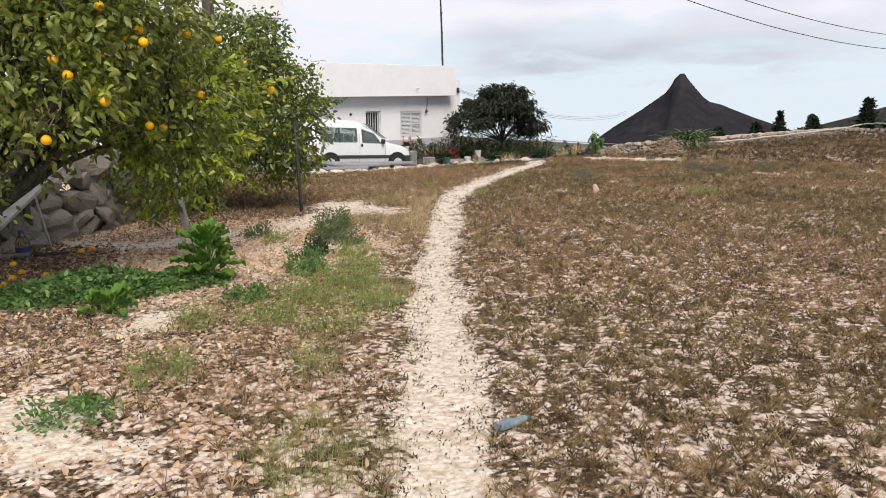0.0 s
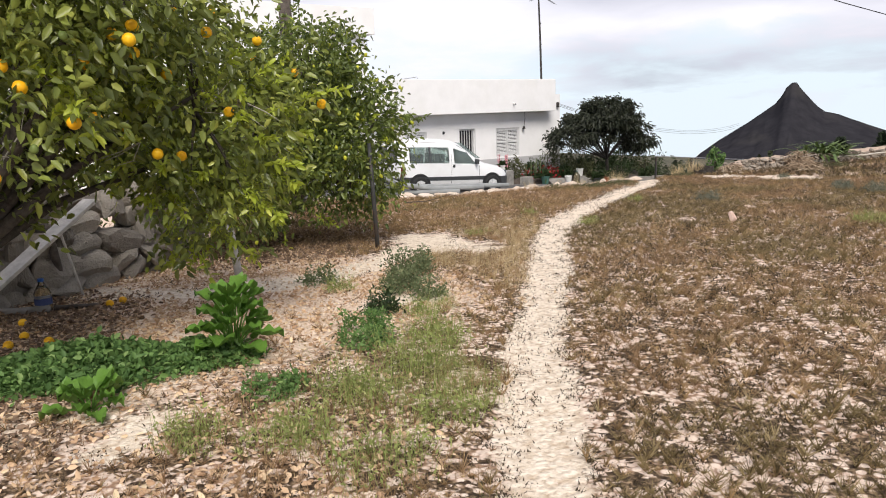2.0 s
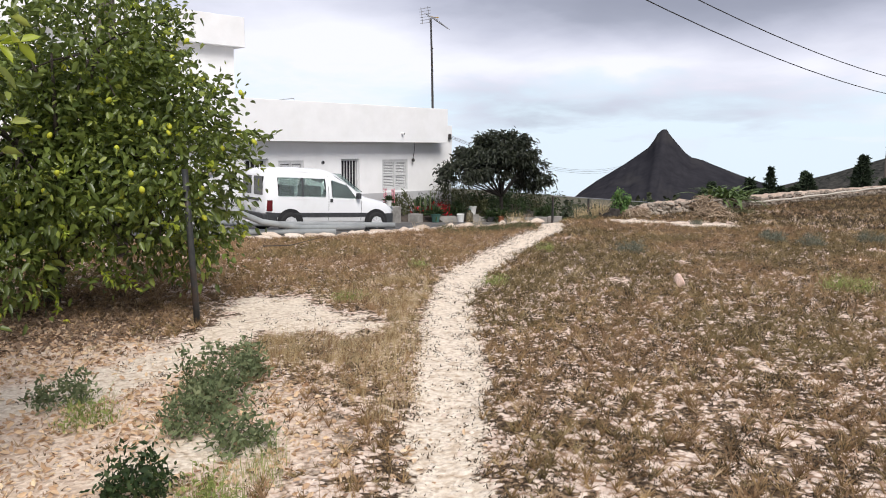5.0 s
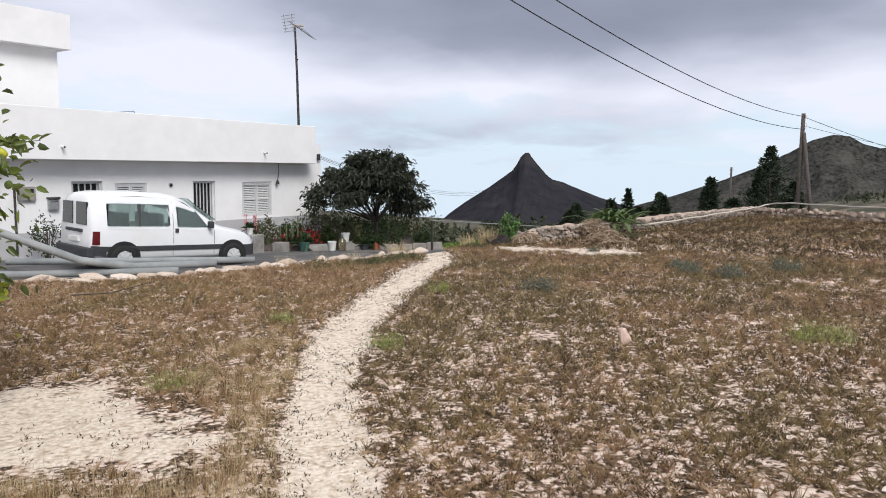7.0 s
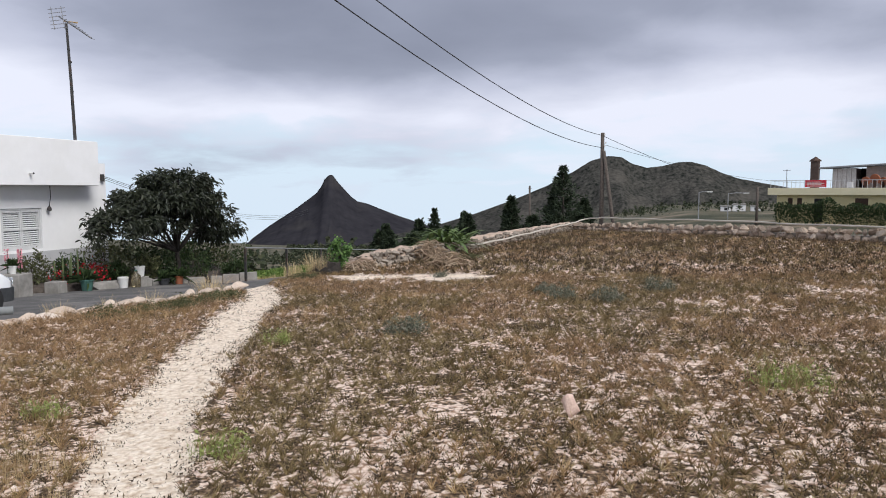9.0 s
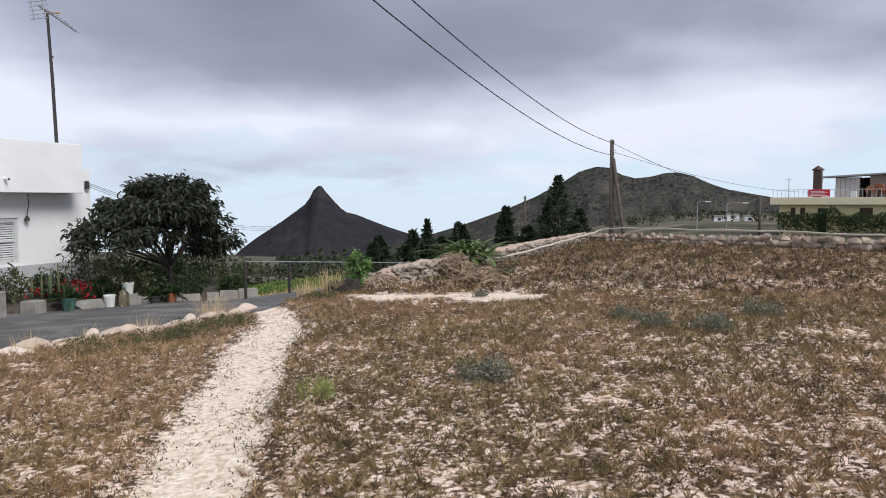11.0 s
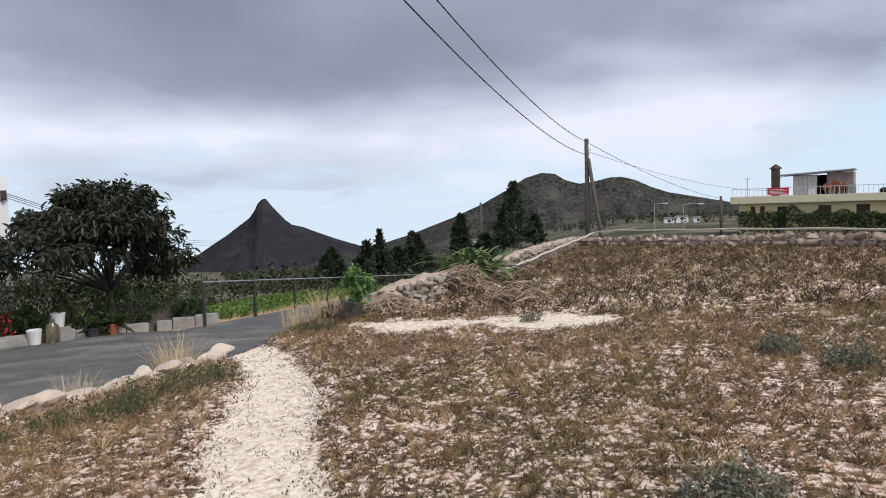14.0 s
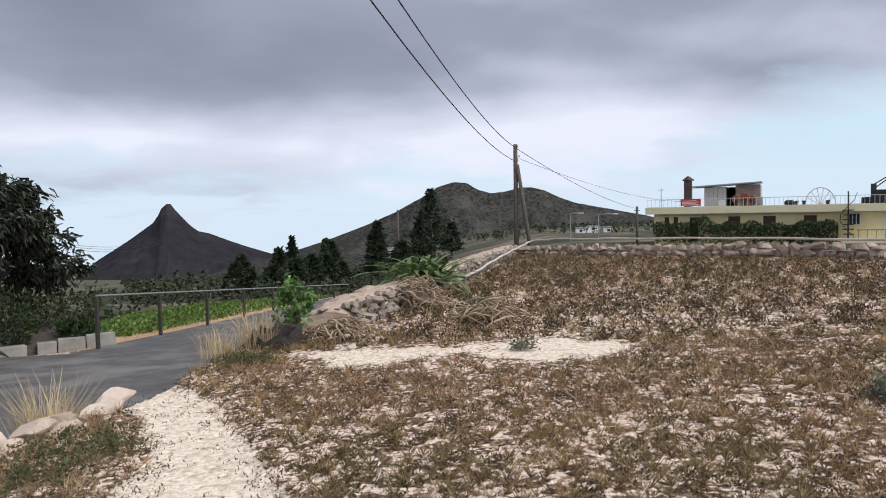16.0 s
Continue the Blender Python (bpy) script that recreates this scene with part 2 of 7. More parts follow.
M_BROWNW = material("brown_shutter", (0.05, 0.028, 0.018), (0.08, 0.045, 0.03), 6, 0.6, 0.0)
M_BRICK = material("grey_block", (0.22, 0.18, 0.16), (0.32, 0.27, 0.24), 2.5, 0.95, 0.2, 10)
M_PLASTICW = material("white_plastic", (0.66, 0.66, 0.64), (0.76, 0.76, 0.74), 4, 0.45, 0.0)
M_TERRA = material("terracotta", (0.30, 0.10, 0.05), (0.40, 0.15, 0.08), 7, 0.85, 0.2, 60)
M_HOSE = material("pale_hose", (0.46, 0.42, 0.36), (0.58, 0.54, 0.47), 3, 0.6, 0.0)
M_PIPE = material("grey_pole_concrete", (0.22, 0.235, 0.235), (0.34, 0.355, 0.355), 2, 0.7, 0.15, 40)
M_STRAW = material("dead_stalk", (0.13, 0.090, 0.058), (0.44, 0.33, 0.225), 5, 0.9, 0.2, 60, per_object=True, c3=(0.62, 0.52, 0.39))
M_RED = material("red_flower", (0.45, 0.01, 0.02), (0.60, 0.03, 0.05), 9, 0.6, 0.0, island=True)
M_PINK = material("pink_flower", (0.75, 0.30, 0.36), (0.85, 0.45, 0.50), 9, 0.6, 0.0, island=True)
M_PINE = material("pine_needles", (0.016, 0.026, 0.014), (0.040, 0.058, 0.028), 1.0, 0.8, 0.0, island=True)
M_FARTREE = material("far_woodland", (0.026, 0.036, 0.021), (0.064, 0.075, 0.040), 0.3, 0.9, 0.0, island=True, c3=(0.11, 0.11, 0.065))
M_SIGN = material("red_banner", (0.50, 0.02, 0.04), (0.58, 0.04, 0.06), 5, 0.6, 0.0)
M_BLACKWIRE = material("black_cable", (0.02, 0.02, 0.02), (0.03, 0.03, 0.03), 5, 0.6, 0.0)


def glass_material(name, tint, rough):
    m = bpy.data.materials.new(name)
    m.use_nodes = True
    b = m.node_tree.nodes["Principled BSDF"]
    b.inputs["Base Color"].default_value = (*tint, 1)
    b.inputs["Roughness"].default_value = rough
    b.inputs["Transmission Weight"].default_value = 0.9
    b.inputs["IOR"].default_value = 1.45
    return m


M_GLASS = glass_material("tinted_car_glass", (0.62, 0.74, 0.70), 0.02)
M_DARKGLASS = material("dark_rear_glass", (0.012, 0.016, 0.017), (0.02, 0.025, 0.026), 2, 0.05, 0.0, spec=0.6)
M_LAMPGLASS = glass_material("clear_lamp_lens", (0.85, 0.88, 0.90), 0.1)
M_BOTTLE = glass_material("cloudy_bottle_plastic", (0.66, 0.58, 0.40), 0.15)

# ---- building helpers ----


def part(name, bm, mat, parent=None, label="", smooth=False):
    """One mesh object from a bmesh, under a thing or a part."""
    me = bpy.data.meshes.new(name)
    bm.normal_update()
    bm.to_mesh(me)
    bm.free()
    if smooth:
        me.polygons.foreach_set("use_smooth", [True] * len(me.polygons))
    me.materials.append(mat)
    ob = new(name, me)
    if parent:
        ob.parent = parent
    if label:
        ob["label"] = label
    return ob


def thing(name, label, category, at=(0, 0, 0), rz=0.0, group="", kind=""):
    ob = new(name)
    ob.matrix_basis = pose(*at, 0, 0, rz)
    ob.empty_display_size = 0.2
    return tagged(ob, label, category, group, kind)


def box(x0, x1, y0, y1, z0, z1, bevel=0.0, bm=None):
    bm = bm or bmesh.new()
    g = bmesh.ops.create_cube(bm, size=1)
    bmesh.ops.scale(bm, vec=(x1 - x0, y1 - y0, z1 - z0), verts=g["verts"])
    bmesh.ops.translate(bm, vec=((x0 + x1) / 2, (y0 + y1) / 2, (z0 + z1) / 2), verts=g["verts"])
    if bevel:
        es = list({e for v in g["verts"] for e in v.link_edges})
        bmesh.ops.bevel(bm, geom=es, offset=bevel, segments=2, affect="EDGES", profile=0.5)
    return bm


def tube(points, radii, sides=8, bm=None, cap=True):
    """A tapered tube along points."""
    bm = bm or bmesh.new()
    rings = []
    pts = [Vector(p) for p in points]
    if isinstance(radii, (int, float)):
        radii = [radii] * len(pts)
    ref = Vector((0.31, 0.52, 0.8)).normalized()
    for i, p in enumerate(pts):
        d = (pts[min(i + 1, len(pts) - 1)] - pts[max(i - 1, 0)]).normalized()
        a = d.cross(ref if abs(d.dot(ref)) < 0.95 else Vector((1, 0, 0))).normalized()
        b = d.cross(a)
        rings.append([bm.verts.new(p + (a * math.cos(2 * math.pi * k / sides) + b * math.sin(2 * math.pi * k / sides)) * radii[i]) for k in range(sides)])
    for r0, r1 in zip(rings, rings[1:]):
        for k in range(sides):
            bm.faces.new((r0[k], r1[k], r1[(k + 1) % sides], r0[(k + 1) % sides]))
    if cap:
        bm.faces.new(rings[0])
        bm.faces.new(rings[-1][::-1])
    return bm


def lathe(profile, sides=20, bm=None, at=(0, 0, 0)):
    """A turned shape from (radius, z) pairs."""
    bm = bm or bmesh.new()
    rings = [[bm.verts.new((at[0] + r * math.cos(2 * math.pi * k / sides), at[1] + r * math.sin(2 * math.pi * k / sides), at[2] + z)) for k in range(sides)] for r, z in profile]
    for r0, r1 in zip(rings, rings[1:]):
        for k in range(sides):
            bm.faces.new((r0[k], r0[(k + 1) % sides], r1[(k + 1) % sides], r1[k]))
    bm.faces.new(rings[0][::-1])
    bm.faces.new(rings[-1])
    return bm


def rock_mesh(name, seed, mat, squash=(1, 1, 1)):
    """A blunt broken stone about one metre across."""
    rng = random.Random(seed)
    bm = bmesh.new()
    bmesh.ops.create_icosphere(bm, subdivisions=2, radius=0.5)
    cuts = [(Vector((rng.gauss(0, 1), rng.gauss(0, 1), rng.gauss(0, 1))).normalized(), rng.uniform(0.15, 0.34)) for _ in range(15)]
    for v in bm.verts:
        for d, c in cuts:
            k = v.co.dot(d)
            if k > c:
                v.co -= d * (k - c) * 0.95
        v.co += v.co.normalized() * 0.04 * noise.noise(v.co * 5 + Vector((seed, 0, 0)))
        v.co = Vector((v.co.x * squash[0], v.co.y * squash[1], v.co.z * squash[2])) * 1.5
    me = bpy.data.meshes.new(name)
    bm.to_mesh(me)
    bm.free()
    me.materials.append(mat)
    return me


def mesh_object(name, verts, faces, mat, parent=None):
    """One mesh from arrays of vertices and equal-sided faces."""
    verts, faces = np.asarray(verts, dtype=np.float32), np.asarray(faces, dtype=np.int32)
    me = bpy.data.meshes.new(name)
    me.vertices.add(len(verts))
    me.vertices.foreach_set("co", verts.ravel())
    k = faces.shape[1]
    me.loops.add(faces.size)
    me.loops.foreach_set("vertex_index", faces.ravel())
    me.polygons.add(len(faces))
    me.polygons.foreach_set("loop_start", np.arange(0, faces.size, k, dtype=np.int32))
    me.update(calc_edges=True)
    me.materials.append(mat)
    ob = new(name, me)
    if parent:
        ob.parent = parent
    return ob


def basis(dirs, rng):
    """Two unit vectors across each direction, turned at random."""
    r = rng.normal(size=dirs.shape)
    a = np.cross(dirs, r)
    a /= np.linalg.norm(a, axis=1, keepdims=True) + 1e-9
    return a, np.cross(dirs, a)


def leaves(name, base, dirs, length, width, mat, rng, parent=None, fold=0.25, droop=0.15):
    """Pointed folded leaves: two quads each, from base points along directions."""
    n = len(base)
    dirs = dirs / (np.linalg.norm(dirs, axis=1, keepdims=True) + 1e-9)
    a, b = basis(dirs, rng)
    flip = np.where(b[:, 2:3] < 0, -1.0, 1.0)
    b = b * flip
    L, W = length[:, None], width[:, None]
    sag = np.array([[0, 0, -1.0]]) * L * droop
    v = np.stack([base,
                  base + dirs * L * 0.30 + a * W * 0.5 + b * W * fold,
                  base + dirs * L * 0.70 + a * W * 0.42 + b * W * fold + sag * 0.5,
                  base + dirs * L + sag,
                  base + dirs * L * 0.70 - a * W * 0.42 + b * W * fold + sag * 0.5,
                  base + dirs * L * 0.30 - a * W * 0.5 + b * W * fold], axis=1).reshape(-1, 3)
    i = np.arange(n)[:, None] * 6
    f = np.concatenate([i + np.array([[0, 1, 2, 3]]), i + np.array([[0, 3, 4, 5]])])
    return mesh_object(name, v, f, mat, parent)


def blades(name, roots, per, height, spread, width, mat, rng, parent=None, lean=0.5, bent=False):
    """Thin blades in tufts: a sliver each, or a bent one."""
    n = len(roots)
    r = np.repeat(roots, per, axis=0)
    h = np.repeat(height, per) * rng.uniform(0.45, 1.1, n * per)
    ang = rng.uniform(0, 2 * np.pi, n * per)
    rad = np.sqrt(rng.uniform(0, 1, n * per)) * spread
    r = r + np.stack([np.cos(ang) * rad, np.sin(ang) * rad, np.zeros_like(rad)], 1)
    la = ang + rng.normal(0, 0.8, n * per)
    ln = h * lean * rng.uniform(0.1, 1.0, n * per)
    side = np.stack([-np.sin(la), np.cos(la), np.zeros_like(la)], 1) * (width * rng.uniform(0.6, 1.3, n * per))[:, None]
    out = np.stack([np.cos(la) * ln, np.sin(la) * ln, np.zeros_like(ln)], 1)
    z = np.zeros_like(r)
    z[:, 2] = h
    if bent:
        m = r + out * 0.35 + z * 0.62
        v = np.stack([r - side * 0.5, r + side * 0.5, m + side * 0.4, m - side * 0.4, r + out + z + side * 0.08, r + out + z - side * 0.08], axis=1).reshape(-1, 3)
        i = np.arange(n * per, dtype=np.int32)[:, None] * 6
        f = np.concatenate([i + np.array([[0, 1, 2, 3]]), i + np.array([[3, 2, 4, 5]])])
    else:
        v = np.stack([r - side * 0.5, r + side * 0.5, r + out + z], axis=1).reshape(-1, 3)
        f = np.arange(n * per * 3, dtype=np.int32).reshape(-1, 3)
    return mesh_object(name, v, f, mat, parent)


def tufts(name, roots, per, height, spread, width, mat, rng):
    """Small tufts of grass: slivers fanning out of one root, each tuft in one piece."""
    n = len(roots)
    h = height[:, None] * rng.uniform(0.4, 1.1, (n, per))
    a = rng.uniform(0, 2 * np.pi, (n, per))
    r = np.sqrt(rng.uniform(0, 1, (n, per))) * spread
    tip = roots[:, None] + np.stack([np.cos(a) * r, np.sin(a) * r, h], -1)
    b = rng.uniform(0, 2 * np.pi, (n, per))
    w = width * rng.uniform(0.7, 1.4, (n, per))
    foot = roots[:, None] + np.stack([np.cos(b) * w, np.sin(b) * w, h * 0.1], -1)
    v = np.concatenate([roots[:, None], foot, tip], 1).reshape(-1, 3)
    o = (np.arange(n) * (1 + 2 * per))[:, None]
    k = np.arange(per)[None]
    f = np.stack([o + 0 * k, o + 1 + k, o + 1 + per + k], -1).reshape(-1, 3)
    return mesh_object(name, v, f, mat)


def slips(name, base, dirs, length, width, mat, rng, parent=None):
    """Tiny flat leaves: one lozenge each."""
    dirs = dirs / (np.linalg.norm(dirs, axis=1, keepdims=True) + 1e-9)
    a, b = basis(dirs, rng)
    L, W = length[:, None], width[:, None]
    v = np.stack([base, base + dirs * L * 0.45 + a * W * 0.5, base + dirs * L, base + dirs * L * 0.45 - a * W * 0.5], axis=1).reshape(-1, 3)
    return mesh_object(name, v, np.arange(len(v), dtype=np.int32).reshape(-1, 4), mat, parent)


def chips(name, base, dirs, length, width, mat, rng, parent=None):
    """Crumbs of leaf: one triangle each."""
    dirs = dirs / (np.linalg.norm(dirs, axis=1, keepdims=True) + 1e-9)
    a, b = basis(dirs, rng)
    L, W = length[:, None], width[:, None]
    v = np.stack([base - a * W * 0.5, base + a * W * 0.5, base + dirs * L], axis=1).reshape(-1, 3)
    return mesh_object(name, v, np.arange(len(v), dtype=np.int32).reshape(-1, 3), mat, parent)


def smooth01(a, b, x):
    t = np.clip((x - a) / (b - a), 0, 1)
    return t * t * (3 - 2 * t)


# ---- lie of the land ----
PATH_LINE = np.array([(1.6, -0.6, 0.46), (0.2, 0.75, 0.44), (-1.2, 2.17, 0.42), (-2.84, 3.7, 0.5), (-4.6, 5.3, 0.42), (-7.3, 8.08, 0.5), (-8.7, 9.5, 0.5),
                      (-10.05, 11.2, 0.62), (-11.5, 13.8, 0.66), (-12.6, 15.9, 0.76), (-13.1, 17.1, 0.72), (-13.6, 18.1, 0.62), (-14.3, 19.1, 0.62), (-15.1, 19.8, 0.8)])
EDGE_Y = np.array([-30, 6, 11, 12, 13.2, 14.5, 16.3, 18, 20, 21.5, 23.4, 28.9, 34, 38, 46, 60])
EDGE_X = np.array([-70, -27, -18.5, -16.9, -16.2, -15.9, -15.5, -15.0, -14.9, -15.1, -14.85, -14.2, -13.8, -13.5, -13.1, -13.2])


def road_edge(y):
    return np.interp(y, EDGE_Y, EDGE_X)


def field_z(x, y):
    return -0.10 + 0.035 * np.clip(x, -60, 25) - 0.006 * y


def road_z(x, y):
    return 0.7202 + 0.05 * np.clip(x, -30, 0) - 0.0555 * np.clip(y, 2, 75)


def wobble(x, y):
    return (np.sin(x * 1.7 + 0.6 * np.sin(y * 1.3)) * np.sin(y * 1.5 + 0.7 * np.sin(x * 1.1)) * 0.5
            + np.sin(x * 4.3 + y * 2.1) * np.sin(y * 3.7 - x * 1.9) * 0.3 + np.sin(x * 9.1 - y * 5.2) * np.sin(y * 8.3 + x * 3.3) * 0.2)


def value_noise(x, y, cell, seed):
    """Smooth random field from 0 to 1 with lumps about one cell wide."""
    g = np.random.default_rng(seed).uniform(0, 1, (256, 256))
    u, v = np.asarray(x, dtype=float) / cell + 700.3, np.asarray(y, dtype=float) / cell + 900.7
    i, j = np.floor(u).astype(int), np.floor(v).astype(int)
    s, t = u - i, v - j
    s, t = s * s * (3 - 2 * s), t * t * (3 - 2 * t)
    a, b, c, d = g[i % 256, j % 256], g[(i + 1) % 256, j % 256], g[i % 256, (j + 1) % 256], g[(i + 1) % 256, (j + 1) % 256]
    return (a * (1 - s) + b * s) * (1 - t) + (c * (1 - s) + d * s) * t


def lumps(x, y, cell, seed):
    return 0.6 * value_noise(x, y, cell, seed) + 0.28 * value_noise(x, y, cell / 2.1, seed + 1) + 0.12 * value_noise(x, y, cell / 4.3, seed + 2)


CROP_Y, CROP_X = [33.0, 39.4, 49.7, 62.7, 75.0], [-25.5, -29.0, -31.0, -32.0, -33.0]


def below_crop(x, y):
    """Metres past the crop terrace's outer edge."""
    return np.maximum(0, np.interp(y, CROP_Y, CROP_X) - x) * smooth01(32.0, 36.0, y)


def path_gap(x, y):
    """Distance from the trodden line less half its width (under 0: on the path)."""
    best = np.full(np.shape(x), 99.0)
    for p, q in zip(PATH_LINE, PATH_LINE[1:]):
        dx, dy = q[0] - p[0], q[1] - p[1]
        t = np.clip(((x - p[0]) * dx + (y - p[1]) * dy) / (dx * dx + dy * dy), 0, 1)
        d = np.hypot(x - p[0] - t * dx, y - p[1] - t * dy) - (p[2] + t * (q[2] - p[2])) / 2
        best = np.minimum(best, d)
    return best + 0.16 * (lumps(x, y, 0.5, 70) - 0.5)


WALL_A, WALL_B = (-12.1, 42.6), (7.0, 21.4)   # the far dry-stone wall


def past_wall(x, y):
    """Metres beyond the far wall's line."""
    dx, dy = WALL_B[0] - WALL_A[0], WALL_B[1] - WALL_A[1]
    return ((x - WALL_A[0]) * -dy + (y - WALL_A[1]) * dx) / math.hypot(dx, dy)


def ground_z(x, y):
    x, y = np.asarray(x, dtype=float), np.asarray(y, dtype=float)
    f = field_z(x, y) + 0.025 * wobble(x * 0.8, y * 0.8) - 0.03 * (1 - smooth01(-0.1, 0.15, path_gap(x, y)))
    r = road_z(x, y)
    # lower land past the fence, falling into the valley
    d = np.maximum(0, np.hypot(np.maximum(0, -20.6 - x), np.maximum(0, 27.0 - y) * 3))
    low = r - 0.35 * smooth01(0.2, 1.5, -20.6 - x) * smooth01(26.5, 28.5, y) - 0.012 * np.maximum(0, -x - 22) * smooth01(26, 32, y)
    low = low - np.minimum(0.24 * below_crop(x, y), 3.2)
    e = road_edge(y)
    k = smooth01(e - 0.22, e + 0.12, x)
    z = low * (1 - k) + f * k
    # beyond the far wall the land lies lower and runs out to the hills
    s = np.clip(x / np.maximum(y, 1.0), -0.6, 0.3)
    near_fall = np.interp(s, [-0.6, -0.30, -0.24, -0.05, 0.3], [0.105, 0.10, 0.060, 0.014, 0.008])
    far_fall = np.interp(s, [-0.6, -0.3, -0.2, -0.05, 0.3], [0.085, 0.085, 0.052, 0.020, 0.010])
    base = np.interp(s, [-0.6, -0.36, -0.26, -0.12], [-6.6, -5.6, -4.2, -2.6])
    far = base - near_fall * np.clip(y - 70, 0, 110) - far_fall * np.maximum(0, y - 180)
    k2 = smooth01(0.5, 5.0, past_wall(x, y)) * smooth01(-16.5, -14.5, x)
    k2 = np.maximum(k2, smooth01(52, 75, y))
    return z * (1 - k2) + far * k2


def gz(x, y):
    return float(ground_z(x, y))

# ---- ground ----


def graded(fine0, fine1, step, far, n):
    fine = np.arange(fine0, fine1 + step / 2, step)
    g = step * np.cumsum((far / step / n) ** (np.arange(1, n + 1) / n) * 1.0)
    g = g * (far / g[-1])
    return np.concatenate([fine0 - g[::-1], fine, fine1 + g])


def ground_material():
    m = bpy.data.materials.new("pale_stony_soil")
    m.use_nodes = True
    n, l = m.node_tree.nodes, m.node_tree.links
    b = n["Principled BSDF"]
    b.inputs["Roughness"].default_value = 0.95
    b.inputs["Specular IOR Level"].default_value = 0.15
    tc = n.new("ShaderNodeTexCoord")

    def tex(kind, scale, detail=5.0):
        t = n.new(kind)
        t.inputs["Scale"].default_value = scale
        t.inputs["Detail"].default_value = detail if kind == "ShaderNodeTexNoise" else 0.0
        l.new(tc.outputs["Object"], t.inputs["Vector"])
        return t

    def ramp(src, stops):
        r = n.new("ShaderNodeValToRGB")
        for i, (p, c) in enumerate(stops):
            e = r.color_ramp.elements[i] if i < 2 else r.color_ramp.elements.new(p)
            e.position, e.color = p, (*c, 1)
        l.new(src, r.inputs[0])
        return r.outputs[0]

    def mix(fac, c1, c2, mode="MIX"):
        x = n.new("ShaderNodeMixRGB")
        x.blend_type = mode
        for i, v in enumerate((fac, c1, c2)):
            if isinstance(v, (int, float)):
                x.inputs[i].default_value = v
            elif isinstance(v, tuple):
                x.inputs[i].default_value = (*v, 1)
            else:
                l.new(v, x.inputs[i])
        return x.outputs[0]

    def attr(name):
        a = n.new("ShaderNodeAttribute")
        a.attribute_name = name
        return a.outputs["Fac"]

    grit = tex("ShaderNodeTexVoronoi", 42.0)
    stones = tex("ShaderNodeTexVoronoi", 15.0)
    fine = tex("ShaderNodeTexNoise", 26.0, 8.0)
    broad = tex("ShaderNodeTexNoise", 0.9, 6.0)
    earth = ramp(broad.outputs["Fac"], [(0.3, (0.60, 0.43, 0.31)), (0.5, (0.74, 0.56, 0.43)), (0.72, (0.84, 0.69, 0.56))])
    soil_plain = mix(0.5, earth, ramp(fine.outputs["Fac"], [(0.3, (0.30, 0.21, 0.155)), (0.46, (0.64, 0.51, 0.41)), (0.62, (0.88, 0.78, 0.69))]))
    debris = tex("ShaderNodeTexNoise", 30.0, 10.0)
    shards = tex("ShaderNodeTexVoronoi", 24.0)
    clump = tex("ShaderNodeTexNoise", 5.5, 4.0)
    rotted = ramp(debris.outputs["Fac"], [(0.38, (0.045, 0.030, 0.020)), (0.52, (0.130, 0.088, 0.054)), (0.66, (0.38, 0.27, 0.17))])
    pale = mix(0.5, soil_plain, ramp(shards.outputs["Color"], [(0.2, (0.60, 0.45, 0.36)), (0.8, (0.92, 0.79, 0.69))]))
    pale = mix(1.0, pale, ramp(shards.outputs["Distance"], [(0.50, (1, 1, 1)), (0.75, (0.45, 0.36, 0.29))]), "MULTIPLY")
    where = n.new("ShaderNodeMath")
    where.operation = "ADD"
    l.new(clump.outputs["Fac"], where.inputs[0])
    l.new(ramp(shards.outputs["Color"], [(0.0, (0, 0, 0)), (1.0, (0.36, 0.36, 0.36))]), where.inputs[1])
    soil = mix(ramp(where.outputs[0], [(0.65, (0, 0, 0)), (0.69, (1, 1, 1))]), rotted, pale)
    trod = mix(0.45, ramp(fine.outputs["Fac"], [(0.30, (0.36, 0.27, 0.19)), (0.42, (0.70, 0.58, 0.45)), (0.6, (0.87, 0.765, 0.63))]),
               ramp(grit.outputs["Color"], [(0.15, (0.54, 0.43, 0.32)), (0.4, (0.78, 0.67, 0.54)), (0.8, (0.90, 0.81, 0.69))]))
    trod = mix(0.7, trod, ramp(stones.outputs["Distance"], [(0.50, (1, 1, 1)), (0.85, (0.66, 0.58, 0.50))]), "MULTIPLY")
    litter = mix(0.5, soil_plain, ramp(grit.outputs["Color"], [(0.2, (0.44, 0.30, 0.20)), (0.5, (0.76, 0.60, 0.46)), (0.85, (0.90, 0.77, 0.62))]))
    far = ramp(tex("ShaderNodeTexNoise", 0.08, 8.0).outputs["Fac"], [(0.38, (0.045, 0.050, 0.030)), (0.52, (0.090, 0.086, 0.056)), (0.64, (0.20, 0.165, 0.12))])
    crop = ramp(tex("ShaderNodeTexNoise", 2.2, 8.0).outputs["Fac"], [(0.3, (0.05, 0.09, 0.02)), (0.6, (0.12, 0.18, 0.04))])
    clay = ramp(fine.outputs["Fac"], [(0.3, (0.40, 0.235, 0.135)), (0.7, (0.62, 0.41, 0.26))])

    def ragged(name, lo, hi, amount):
        s = n.new("ShaderNodeMath")
        s.operation = "MULTIPLY_ADD"
        l.new(fine.outputs["Fac"], s.inputs[0])
        s.inputs[1].default_value = amount
        l.new(attr(name), s.inputs[2])
        return ramp(s.outputs[0], [(lo + amount / 2, (0, 0, 0)), (hi + amount / 2, (1, 1, 1))])

    col = mix(ragged("litter", 0.35, 0.65, 0.5), soil, litter)
